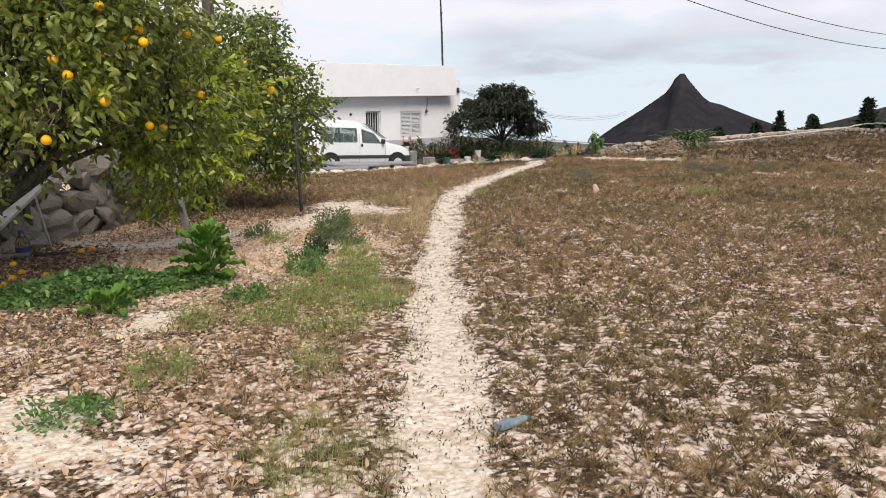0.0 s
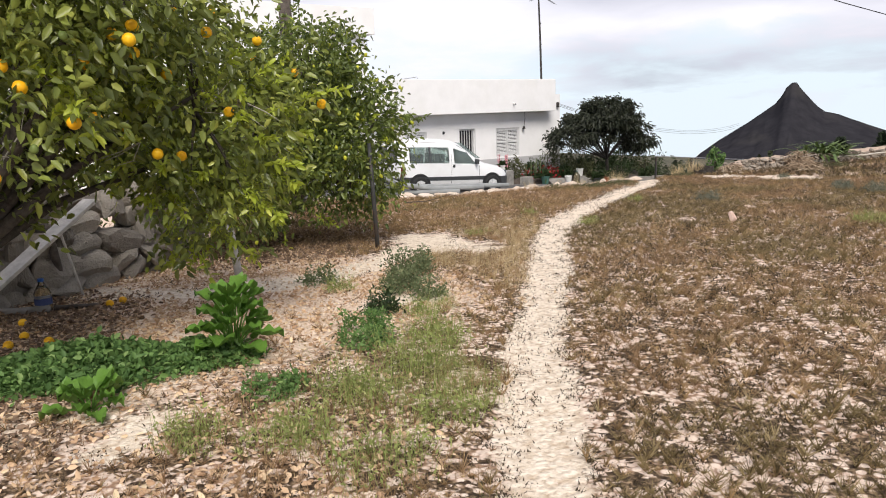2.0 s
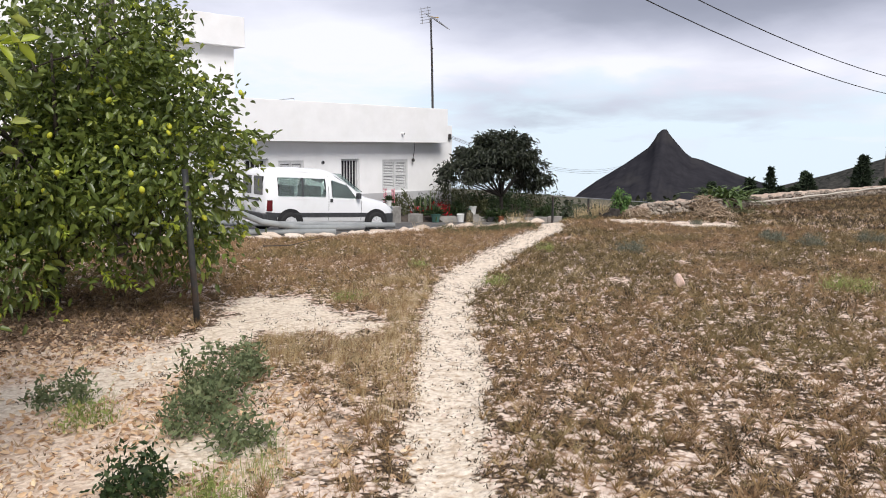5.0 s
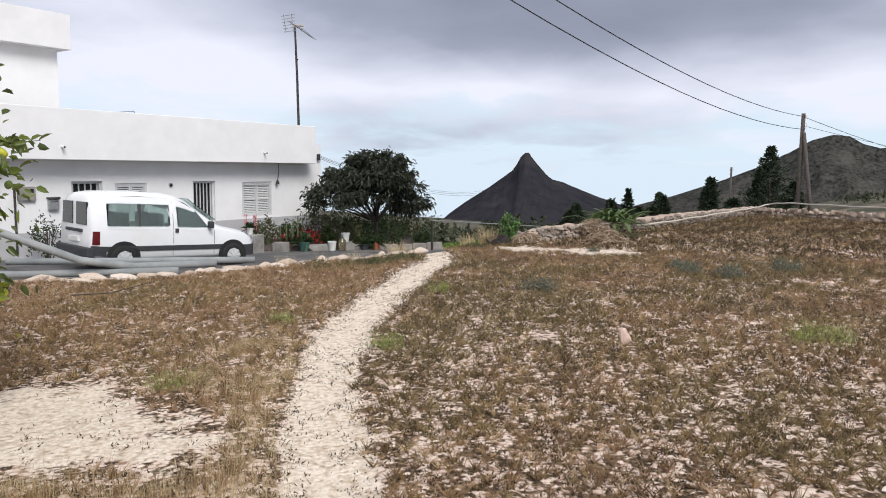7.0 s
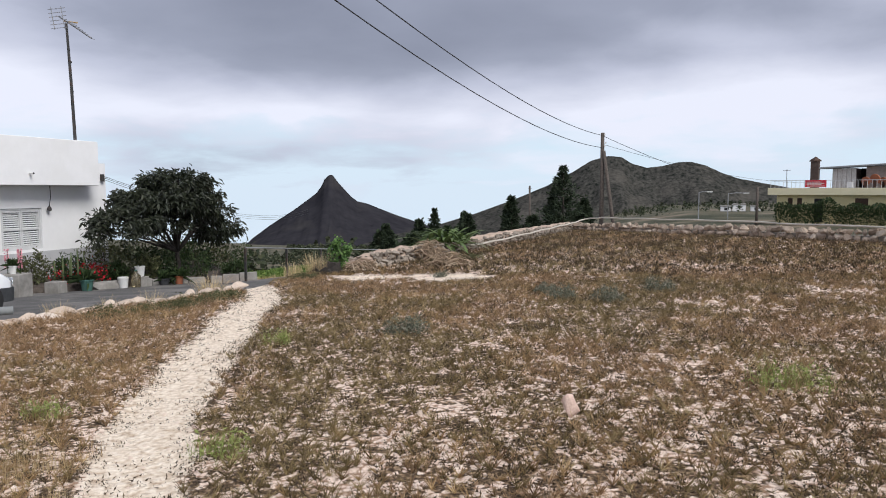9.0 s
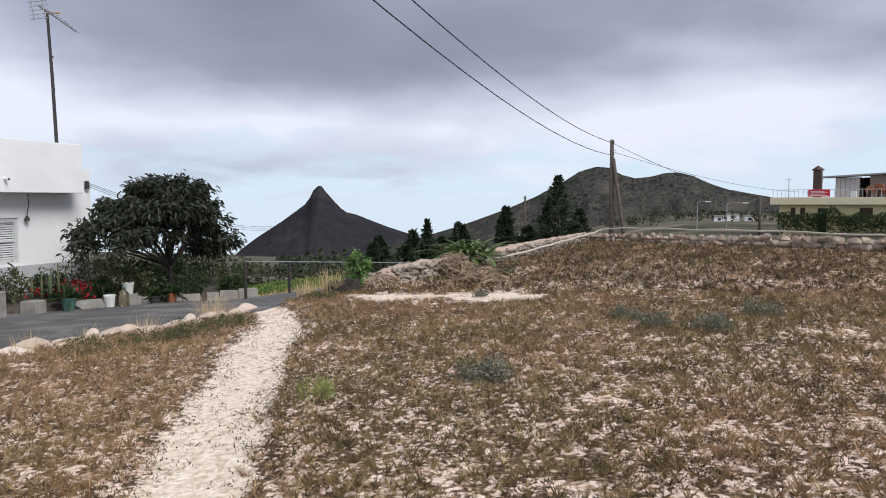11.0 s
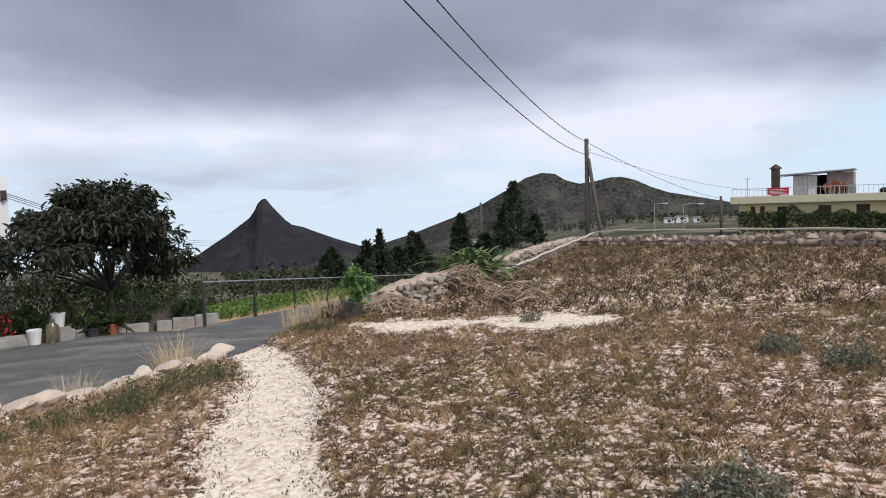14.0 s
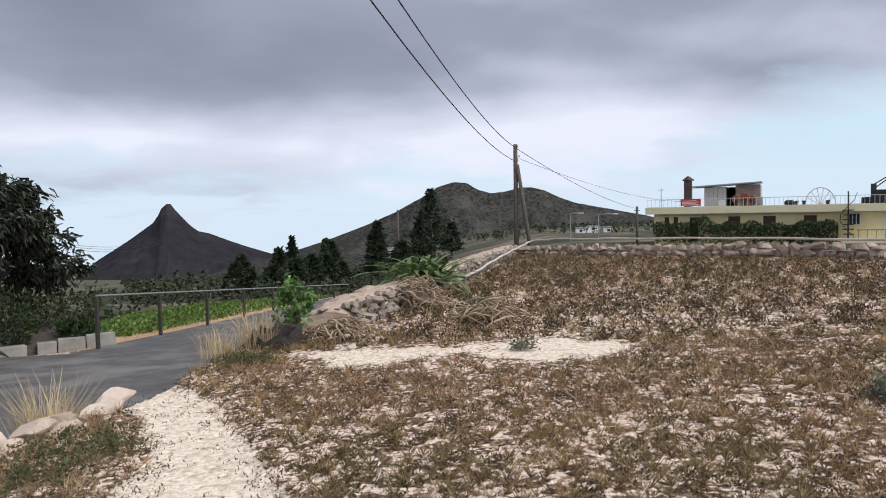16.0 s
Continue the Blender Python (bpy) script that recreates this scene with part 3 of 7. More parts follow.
    col = mix(ragged("clay", 0.35, 0.65, 0.4), col, clay)
    col = mix(ragged("crop", 0.35, 0.65, 0.5), col, crop)
    col = mix(ragged("trod", 0.42, 0.58, 0.8), col, trod)
    col = mix(attr("far"), col, far)
    l.new(col, b.inputs["Base Color"])
    bn = n.new("ShaderNodeBump")
    bn.inputs["Strength"].default_value, bn.inputs["Distance"].default_value = 0.9, 0.03
    hgt = mix(0.22, fine.outputs["Fac"], ramp(stones.outputs["Distance"], [(0.0, (1, 1, 1)), (0.5, (0, 0, 0))]))
    l.new(hgt, bn.inputs["Height"])
    l.new(bn.outputs[0], b.inputs["Normal"])
    return m


def sand_patch(x, y):
    """Bare pale earth: by the orchard, by the rubble and at the path's start."""
    w = 0.38 * wobble(x * 1.9, y * 1.9) + 0.22 * wobble(x * 5.3 + 2, y * 5.3)
    p1 = 1.0 - np.hypot((x + 9.6) / 1.5, (y - 7.9) / 0.9)
    p2 = np.maximum(1.0 - np.hypot((x + 13.0 + 0.3 * (y - 21.2)) / 1.15, (y - 21.2) / 0.78), 1.0 - np.hypot((x + 11.15) / 1.1, (y - 21.3) / 0.95))
    p3 = 1.0 - np.abs(x - np.interp(y, [2.6, 4.2, 5.3, 6.7, 8.1], [-10.1, -8.6, -8.4, -9.0, -10.2])) / 0.55 - 3.0 * np.maximum(0, np.abs(y - 5.4) - 2.6)
    p4 = np.maximum(0.75 - np.hypot((x + 3.2) / 1.4, (y - 1.0) / 0.9), 0.7 - np.hypot((x + 4.9 + 0.5 * (y - 2.3)) / 0.5, (y - 2.3) / 0.8))
    p5 = 1.0 - np.hypot((x + 6.7) / 0.4, (y - 5.4) / 0.7)
    return np.maximum.reduce([p1, p2, p3, p4, p5]) + w


xs, ys = graded(-24, 9, 0.13, 2600, 34), graded(-3, 46, 0.13, 2800, 40)
GX, GY = np.meshgrid(xs, ys)
GZ = ground_z(GX, GY)
nx, ny = len(xs), len(ys)
idx = np.arange(nx * ny).reshape(ny, nx)
quads = np.stack([idx[:-1, :-1], idx[:-1, 1:], idx[1:, 1:], idx[1:, :-1]], -1).reshape(-1, 4)
ground = mesh_object("ground", np.stack([GX, GY, GZ], -1).reshape(-1, 3), quads, ground_material())
ground.data.polygons.foreach_set("use_smooth", [True] * len(ground.data.polygons))
tagged(ground, "pale stony soil of a dry sloping field", "ground", kind="structure")


def orchard(x, y):
    return smooth01(-5.2, -6.6, x + 0.25 * (y - 3)) * smooth01(7.6, 6.2, y) + 0 * x


def ground_layers(x, y):
    onfield = smooth01(-0.1, 0.2, x - road_edge(y))
    trod = np.maximum(1 - smooth01(-0.20, 0.26, path_gap(x, y) + 0.07 * wobble(x * 3, y * 3) + 0.05 * wobble(x * 8, y * 8)), 0.75 * smooth01(-0.05, 0.6, sand_patch(x, y))) * onfield
    litter = np.clip(smooth01(-4.6, -6.4, x + 0.2 * (y - 3)) * (1 - smooth01(5.6, 7.2, y)), 0, 1)
    edge = below_crop(x, y)
    far = np.maximum(np.maximum(smooth01(48, 62, y), smooth01(0.3, 2.0, edge)), smooth01(1.0, 6.0, past_wall(x, y)) * (x > -15))
    crop = smooth01(-23.5, -24.3, x) * smooth01(33.0, 35.0, y + 0.12 * (x + 21)) * (1 - smooth01(54, 58, y)) * (1 - smooth01(0.0, 0.8, edge))
    clay = smooth01(-20.3, -20.9, x) * smooth01(26.5, 28.0, y) * (1 - crop) * (1 - far)
    return {"trod": trod, "litter": litter, "far": far * (1 - crop), "crop": crop, "clay": clay}


for key, val in ground_layers(GX, GY).items():
    a = ground.data.attributes.new(key, "FLOAT", "POINT")
    a.data.foreach_set("value", val.ravel().astype(np.float32))

# asphalt lane: a sheet just above the ground, up to the field's edge
rx, ry = np.arange(-29.0, -14.0, 0.25), np.arange(2.0, 62.0, 0.25)
rv, rf = [], []
for j, y in enumerate(ry):
    e0 = float(road_edge(y)) - 0.34 + 0.05 * math.sin(y * 2.3) + 0.04 * math.sin(y * 5.1)
    left = -25.3 if y < 26.3 else -20.55
    for i in range(25):
        x = left + (e0 - left) * i / 24
        rv.append((x, y, gz(x, y) + 0.02))
for j in range(len(ry) - 1):
    for i in range(24):
        a = j * 25 + i
        rf.append((a, a + 1, a + 26, a + 25))
lane = mesh_object("road", rv, rf, M_ASPHALT)
tagged(lane, "worn grey asphalt lane beside the white house", "road", kind="structure")

# ---- mountains and hills ----


def ridge(name, label, mat, a, b, crest, depth, foot, seed, rough):
    """A mountain: a crest line from a to b (plan), heights by share of its length, falling away to both sides."""
    a, b = Vector(a), Vector(b)
    along = b - a
    across = Vector((-along.y, along.x)).normalized()
    nu, nv = 181, 45
    v = np.zeros((nv, nu, 3))
    us, hs = zip(*crest)
    for j in range(nv):
        s = (j / (nv - 1)) * 2 - 1
        for i in range(nu):
            u = i / (nu - 1)
            h = float(np.interp(u, us, hs))
            p = a + along * u + across * depth * s
            fall = max(0.0, 1 - abs(s) ** 0.8)
            k = noise.fractal(Vector((u * 14, s * 6, seed)), 0.9, 2.1, 6)
            gully = abs(noise.noise(Vector((u * 26 + 0.5 * k, s * 2.2, seed + 3))))
            z = foot + (h - foot) * fall + rough * k * (0.10 + min(1, abs(s) * 3)) * (h - foot) * 0.10 - rough * gully * (h - foot) * 0.09 * min(1, abs(s) * 5)
            v[j, i] = (p.x, p.y, z)
    ids = np.arange(nu * nv).reshape(nv, nu)
    f = np.stack([ids[:-1, :-1], ids[:-1, 1:], ids[1:, 1:], ids[1:, :-1]], -1).reshape(-1, 4)
    ob = mesh_object(name, v.reshape(-1, 3), f, mat)
    ob.data.polygons.foreach_set("use_smooth", [True] * len(f))
    return tagged(ob, label, "mountain", kind="structure")


ridge("backdrop_peak", "dark pointed volcanic peak in the distance", M_MOUNT, (-1139, 1669), (-629, 1920),
      [(0, -130), (0.08, -96), (0.20, -52), (0.305, -8), (0.330, 12), (0.345, 30), (0.366, 41), (0.384, 41), (0.402, 26), (0.43, 8), (0.47, -17), (0.50, -30), (0.55, -37), (0.60, -49), (0.70, -71), (0.84, -98), (1, -125)],
      420, -150, 1.0, 0.35)
ridge("backdrop_hills", "grey scrubby twin hills in the distance", M_HILL, (-620, 1386), (420, 1473),
      [(0, -95), (0.09, -76), (0.18, -48), (0.26, -18), (0.32, 8), (0.37, 36), (0.40, 55), (0.43, 65), (0.455, 63), (0.475, 50), (0.50, 42), (0.525, 44), (0.55, 50), (0.575, 52), (0.60, 46), (0.63, 30), (0.66, 19), (0.72, 7), (0.79, -7), (0.87, -30), (1, -60)],
      330, -110, 8.0, 1.0)

# ---- white house ----
HX, HZ0 = -25.2, -2.3
house = thing("house", "white rendered single-storey house with grey dado and deep parapet", "house", (0, 0, 0))


def wall_with_openings(y0, y1, z0, z1, x0, x1, holes):
    """A wall along y cut through by holes (ya, yb, za, zb)."""
    bm = bmesh.new()
    cuts = sorted({y0, y1, *[h[0] for h in holes], *[h[1] for h in holes]})
    for a, b in zip(cuts, cuts[1:]):
        hs = [h for h in holes if h[0] < (a + b) / 2 < h[1]]
        if not hs:
            box(x0, x1, a, b, z0, z1, bm=bm)
        else:
            h = hs[0]
            if h[2] > z0:
                box(x0, x1, a, b, z0, h[2], bm=bm)
            box(x0, x1, a, b, h[3], z1, bm=bm)
    bmesh.ops.remove_doubles(bm, verts=bm.verts, dist=0.0005)
    return bm


OPEN = {"door": (20.42, 21.30, -1.75, 0.72), "win3": (22.45, 23.84, -0.56, 0.68), "win2": (17.68, 18.74, -0.45, 0.68), "win1": (16.36, 17.29, -1.2, 0.75), "door2": (9.4, 10.4, -1.2, 0.75)}
part("wall", wall_with_openings(3.0, 26.4, HZ0, 1.36, HX - 0.25, HX, list(OPEN.values())), M_WHITE, house)
part("wall", box(-33, HX - 0.25, 26.15, 26.4, HZ0, 2.1), M_WHITE, house)
part("wall", box(-33.0, HX - 0.25, 3.0, 3.25, HZ0, 2.1), M_WHITE, house)
part("wall", box(-33.25, -33, 3.0, 26.4, HZ0, 2.1), M_WHITE, house)
part("roof", box(-33.0, HX - 0.3, 3.3, 26.1, 1.9, 2.1), M_CONC, house)
bm = box(HX - 0.35, -24.62, 3.0, 25.55, 1.36, 2.76, 0.015)
part("parapet", bm, M_WHITE, house, "deep white overhanging parapet")
part("wall", box(HX - 0.25, HX - 0.0, 25.55, 26.4, 1.36, 2.1), M_WHITE, house)
# grey dado, in lengths between the openings
for a, b in ((3.0, 9.4), (10.4, 16.36), (17.29, 20.42), (21.30, 26.4)):
    part("dado", box(HX, HX + 0.012, a, b, HZ0, -0.64), M_DADO, house, "grey painted dado")
# upper storey set back at the far end
part("upper_wall", box(-33, -26.4, 3.0, 16.75, 2.1, 4.55), M_WHITE, house)
part("cornice", box(-33.2, -26.05, 2.8, 17.0, 4.55, 5.55, 0.01), M_WHITE, house, "white upper cornice band")
# one flat sheet: the shade of the rooms is put into its colour
part("interior_shade_sheet", box(-25.75, -25.65, 9.0, 25.0, HZ0, 1.3), M_DARK, house, "near-black sheet painted as the shade of the rooms")


def shutter_window(key, leaves_n):
    a, b, c, d = OPEN[key]
    w = thing("window", "white louvred wooden shutters in a plain opening", "window", (0, 0, 0))
    w.parent = house
    del w["category"]
    fr = bmesh.new()
    x0, x1 = HX - 0.12, HX - 0.03
    for q in ((a, a + 0.05, c, d), (b - 0.05, b, c, d), (a + 0.05, b - 0.05, c, c + 0.06), (a + 0.05, b - 0.05, d - 0.05, d)):
        box(x0, x1, *q, bm=fr)
    part("frame", fr, M_SHUTTER, w)
    wd = (b - a - 0.1) / leaves_n
    slat_me = None
    for k in range(leaves_n):
        y0 = a + 0.05 + k * wd
        st = bmesh.new()
        for q in ((y0 + 0.004, y0 + 0.05, c + 0.06, d - 0.05), (y0 + wd - 0.05, y0 + wd - 0.004, c + 0.06, d - 0.05),
                  (y0 + 0.05, y0 + wd - 0.05, c + 0.06, c + 0.13), (y0 + 0.05, y0 + wd - 0.05, d - 0.12, d - 0.05), (y0 + 0.05, y0 + wd - 0.05, (c + d) / 2 - 0.03, (c + d) / 2 + 0.03)):
            box(x0 + 0.015, x1 - 0.01, *q, bm=st)
        part("shutter_frame", st, M_SHUTTER, w)
        if slat_me is None:
            sb = box(-0.004, 0.004, 0, wd - 0.1, -0.026, 0.026)
            bmesh.ops.rotate(sb, verts=sb.verts, cent=(0, 0, 0), matrix=Matrix.Rotation(radians(-38), 3, "Y"))
            slat_me = bpy.data.meshes.new("slat")
            sb.to_mesh(slat_me)
            sb.free()
            slat_me.materials.append(M_SHUTTER)
        z = c + 0.16
        while z < d - 0.14:
            s = new("slat", slat_me)
            s.parent = w
            s.matrix_basis = pose(x0 + 0.04, y0 + 0.05, z)
            z += 0.062
    return w


shutter_window("win3", 2)
shutter_window("win2", 2)


def barred_door(key, bars):
    a, b, c, d = OPEN[key]
    w = thing("door" if c < -1.3 else "window", "dark opening behind white vertical iron bars", "door", (0, 0, 0))
    w.parent = house
    del w["category"]
    fr = bmesh.new()
    for q in ((a, a + 0.06, c, d), (b - 0.06, b, c, d), (a + 0.06, b - 0.06, d - 0.07, d)):
        box(HX - 0.2, HX - 0.08, *q, bm=fr)
    part("frame", fr, M_SHUTTER, w)
    # a panel fills the opening, its shade given by the near-black colour
    part("leaf", box(HX - 0.24, HX - 0.205, a + 0.06, b - 0.06, c, d - 0.07), M_DARK, w, "near-black panel painted as the shade behind the bars")
    me = None
    for k in range(bars):
        y = a + 0.1 + (b - a - 0.2) * k / (bars - 1)
        part("bar", box(HX - 0.15, HX - 0.125, y - 0.016, y + 0.016, c, d - 0.07), M_SHUTTER, w)
    part("rail", box(HX - 0.122, HX - 0.105, a + 0.06, b - 0.06, (c + d) / 2, (c + d) / 2 + 0.04), M_SHUTTER, w)


barred_door("door", 6)
barred_door("win1", 5)
barred_door("door2", 6)

# ---- white van ----


def van(at, rz):
    v = thing("van", "white small panel van with grey plastic trim, parked", "car", at, rz)
    # stations along its length (front at +y): y, sill z, belt z, roof z, half widths at sill, belt, roof
    st = [(-2.04, 0.46, 0.95, 1.52, 0.70, 0.74, 0.60), (-1.99, 0.36, 0.98, 1.68, 0.78, 0.81, 0.64), (-1.90, 0.30, 0.99, 1.75, 0.82, 0.845, 0.66), (-1.70, 0.27, 0.99, 1.79, 0.84, 0.86, 0.67),
          (-1.0, 0.26, 0.98, 1.82, 0.845, 0.862, 0.675), (-0.28, 0.26, 0.97, 1.80, 0.845, 0.862, 0.67), (-0.10, 0.26, 0.965, 1.77, 0.845, 0.86, 0.66), (0.14, 0.26, 0.96, 1.69, 0.845, 0.86, 0.645),
          (0.42, 0.26, 0.955, 1.51, 0.845, 0.86, 0.64), (0.74, 0.26, 0.95, 1.27, 0.845, 0.86, 0.68), (0.98, 0.26, 0.93, 1.09, 0.845, 0.855, 0.74), (1.18, 0.26, 0.90, 1.02, 0.845, 0.85, 0.74),
          (1.7, 0.27, 0.80, 0.92, 0.83, 0.82, 0.70), (1.92, 0.29, 0.70, 0.80, 0.78, 0.75, 0.62), (2.03, 0.34, 0.60, 0.68, 0.66, 0.64, 0.54), (2.08, 0.42, 0.54, 0.58, 0.50, 0.50, 0.44)]
    bm = bmesh.new()
    rings = []
    for y, zs, zb, zr, ws, wb, wr in st:
        ring = [(-ws + 0.06, zs), (-ws, zs + 0.08), (-wb - 0.006, (zs + zb) / 2), (-wb, zb), (-(wb + wr) / 2 - 0.025, (zb + zr) / 2), (-wr - 0.02, zr - 0.10), (-wr + 0.08, zr - 0.02), (-wr * 0.4, zr + 0.01)]
        ring = ring + [(-a, b) for a, b in ring[::-1]]
        rings.append([bm.verts.new((a, y, b)) for a, b in ring])
    for r0, r1 in zip(rings, rings[1:]):
        ym = (r0[0].co.y + r1[0].co.y) / 2
        for k in range(16):
            if k in (3, 4, 10, 11) and (-1.70 < ym < -0.28 or -0.10 < ym < 0.74):
                continue
            bm.faces.new((r0[k], r0[(k + 1) % 16], r1[(k + 1) % 16], r1[k]))
    bm.faces.new(rings[0])
    bm.faces.new(rings[-1][::-1])
    bmesh.ops.recalc_face_normals(bm, faces=bm.faces)
    body = part("body", bm, M_VANW, v, smooth=True)

    def station(y):
        a = np.array(st)
        return [float(np.interp(y, a[:, 0], a[:, k])) for k in range(1, 7)]

    def skin(y, z, side):
        zs, zb, zr, ws, wb, wr = station(y)
        zm, wm = (zb + zr) / 2, (wb + wr) / 2 + 0.025
        if z <= zb:
            w = float(np.interp(z, [zs + 0.08, (zs + zb) / 2, zb], [ws, wb + 0.006, wb]))
        else:
            w = float(np.interp(z, [zb, zm, zr - 0.10], [wb, wm, wr + 0.02]))
        return side * w

    def side_panel(name, corners, mat, lift, label="", steps=6, target=None):
        """A curved panel lying on the van's flank: four (y, z) corners."""
        for side in (1, -1):
            b2 = bmesh.new()
            g = []
            for i in range(steps + 1):
                row = []
                for j in range(steps + 1):
                    s, t = i / steps, j / steps
                    (ya, za), (yb, zb), (yc, zc), (yd, zd) = corners
                    y = (1 - t) * ((1 - s) * ya + s * yb) + t * ((1 - s) * yd + s * yc)
                    z = (1 - t) * ((1 - s) * za + s * zb) + t * ((1 - s) * zd + s * zc)
                    row.append(b2.verts.new((skin(y, z, side) + side * lift, y, z)))
                g.append(row)
            for i in range(steps):
                for j in range(steps):
                    b2.faces.new((g[i][j], g[i + 1][j], g[i + 1][j + 1], g[i][j + 1]))
            ex = bmesh.ops.extrude_face_region(b2, geom=b2.faces[:])
            bmesh.ops.translate(b2, vec=(-side * lift * 0.9, 0, 0), verts=[e for e in ex["geom"] if isinstance(e, bmesh.types.BMVert)])
            bmesh.ops.recalc_face_normals(b2, faces=b2.faces)
            part(name, b2, mat, v, label)

    rub = M_BUMPER
    for q in ([(-1.7, 0.97), (-0.28, 0.95), (-0.28, 1.04), (-1.7, 1.04)], [(-1.7, 1.54), (-0.28, 1.54), (-0.28, 1.71), (-1.7, 1.70)],
              [(-0.10, 0.95), (0.74, 0.94), (0.74, 1.0), (-0.10, 1.02)], [(-0.10, 1.50), (0.40, 1.36), (0.42, 1.42), (-0.10, 1.68)], [(0.70, 0.98), (0.75, 0.98), (0.75, 1.18), (0.42, 1.42)]):
        side_panel("pillar", q, M_VANW, 0.004)
    side_panel("window_post", [(-1.02, 1.03), (-0.95, 1.03), (-0.95, 1.55), (-1.02, 1.55)], rub, 0.010)
    side_panel("side_window", [(-1.68, 1.03), (-1.01, 1.03), (-1.01, 1.55), (-1.66, 1.55)], M_GLASS, 0.012, "tinted sliding side window")
    side_panel("side_window", [(-0.96, 1.03), (-0.31, 1.02), (-0.33, 1.54), (-0.96, 1.55)], M_GLASS, 0.012, "tinted sliding side window")
    side_panel("door_window", [(-0.08, 1.01), (0.70, 0.99), (0.40, 1.37), (-0.06, 1.51)], M_GLASS, 0.012)
    side_panel("trim_strip", [(-1.80, 0.46), (1.20, 0.46), (1.20, 0.58), (-1.80, 0.58)], rub, 0.014, "grey plastic rubbing strip", 8)
    side_panel("bumper_side", [(-2.02, 0.40), (-1.72, 0.34), (-1.72, 0.58), (-2.01, 0.60)], rub, 0.022)
    side_panel("rear_lamp", [(-2.00, 0.62), (-1.86, 0.62), (-1.86, 0.92), (-1.99, 0.92)], M_REDLAMP, 0.012, "red rear lamp cluster")
    side_panel("door_seam", [(-0.205, 0.35), (-0.195, 0.35), (-0.195, 1.62), (-0.205, 1.62)], rub, 0.003, "", 4)
    side_panel("door_seam", [(0.84, 0.35), (0.85, 0.35), (0.85, 0.94), (0.84, 0.94)], rub, 0.003, "", 4)
    side_panel("door_handle", [(-0.16, 0.88), (-0.08, 0.88), (-0.08, 0.98), (-0.16, 0.98)], rub, 0.02, "black door handle", 2)
    # bumpers, lamps, plates
    bf = bmesh.new()
    prof = [(1.70, 0.862), (1.90, 0.82), (2.04, 0.70), (2.11, 0.50), (2.13, 0.0)]
    pts = prof + [(y, -w) for y, w in prof[-2::-1]]
    lo = [bf.verts.new((w, y, 0.28)) for y, w in pts]
    hi = [bf.verts.new((w, y, 0.56)) for y, w in pts]
    for a, b, c, d in zip(lo, lo[1:], hi[1:], hi):
        bf.faces.new((a, b, c, d))
    ex = bmesh.ops.extrude_face_region(bf, geom=bf.faces[:])
    bmesh.ops.translate(bf, vec=(0, -0.06, 0), verts=[e for e in ex["geom"] if isinstance(e, bmesh.types.BMVert)])
    bmesh.ops.recalc_face_normals(bf, faces=bf.faces)
    part("front_bumper", bf, rub, v, "grey plastic front bumper")
    part("rear_bumper", box(-0.84, 0.84, -2.12, -1.96, 0.34, 0.56, 0.03), rub, v, "grey plastic rear bumper")
    for sx in (-1, 1):
        part("headlamp", box(sx * 0.58 - 0.13, sx * 0.58 + 0.13, 1.86, 2.03, 0.60, 0.76, 0.03), M_LAMPGLASS, v, "clear headlamp")
        part("rear_window", box(sx * 0.36 - 0.27, sx * 0.36 + 0.27, -2.055, -2.015, 1.05, 1.56, 0.01), M_DARKGLASS, v)
        m = box(sx * 0.95 - 0.09, sx * 0.95 + 0.09, 0.64, 0.74, 0.99, 1.16, 0.03)
        part("wing_mirror", m, rub, v, "black wing mirror")
    part("rear_trim", box(-0.42, 0.42, -2.075, -2.02, 0.88, 0.95, 0.008), rub, v)
    part("number_plate", box(-0.26, 0.26, -2.08, -2.03, 0.66, 0.77, 0.004), M_PLASTICW, v)
    # windscreen follows the slope between bonnet and roof
    wsb = bmesh.new()
    q = [(-0.70, 0.90, 1.15), (0.70, 0.90, 1.15), (0.60, 0.22, 1.66), (-0.60, 0.22, 1.66)]
    wsb.faces.new([wsb.verts.new((a, b + 0.05, c + 0.035)) for a, b, c in q])
    ex = bmesh.ops.extrude_face_region(wsb, geom=wsb.faces[:])
    bmesh.ops.translate(wsb, vec=(0, -0.012, -0.012), verts=[e for e in ex["geom"] if isinstance(e, bmesh.types.BMVert)])
    bmesh.ops.recalc_face_normals(wsb, faces=wsb.faces)
    part("windscreen", wsb, M_GLASS, v)
    for sx in (-1, 1):
        for y in (-1.345, 1.345):
            # no hollow is cut: a near-black disc paints the shade in the arch
            arch = lathe([(0.375, 0.0), (0.375, 0.012)], 28)
            bmesh.ops.rotate(arch, verts=arch.verts, cent=(0, 0, 0), matrix=Matrix.Rotation(radians(90), 3, "Y"))
            bmesh.ops.translate(arch, verts=arch.verts, vec=(sx * 0.868 - 0.006, y, 0.32))
            part("wheel_arch_shade", arch, M_DARK, v, "flat near-black disc painted as the shade in the wheel arch")
            tyre = lathe([(0.20, -0.085), (0.27, -0.09), (0.296, -0.065), (0.30, 0), (0.296, 0.065), (0.27, 0.09), (0.20, 0.085)], 28)
            bmesh.ops.rotate(tyre, verts=tyre.verts, cent=(0, 0, 0), matrix=Matrix.Rotation(radians(90), 3, "Y"))
            bmesh.ops.translate(tyre, verts=tyre.verts, vec=(sx * 0.82, y, 0.30))
            w = part("wheel", tyre, M_TYRE, v, smooth=True)
            rim = lathe([(0.17, -0.01), (0.17, 0.008), (0.15, 0.004), (0.05, 0.012), (0.04, 0.03)], 24)
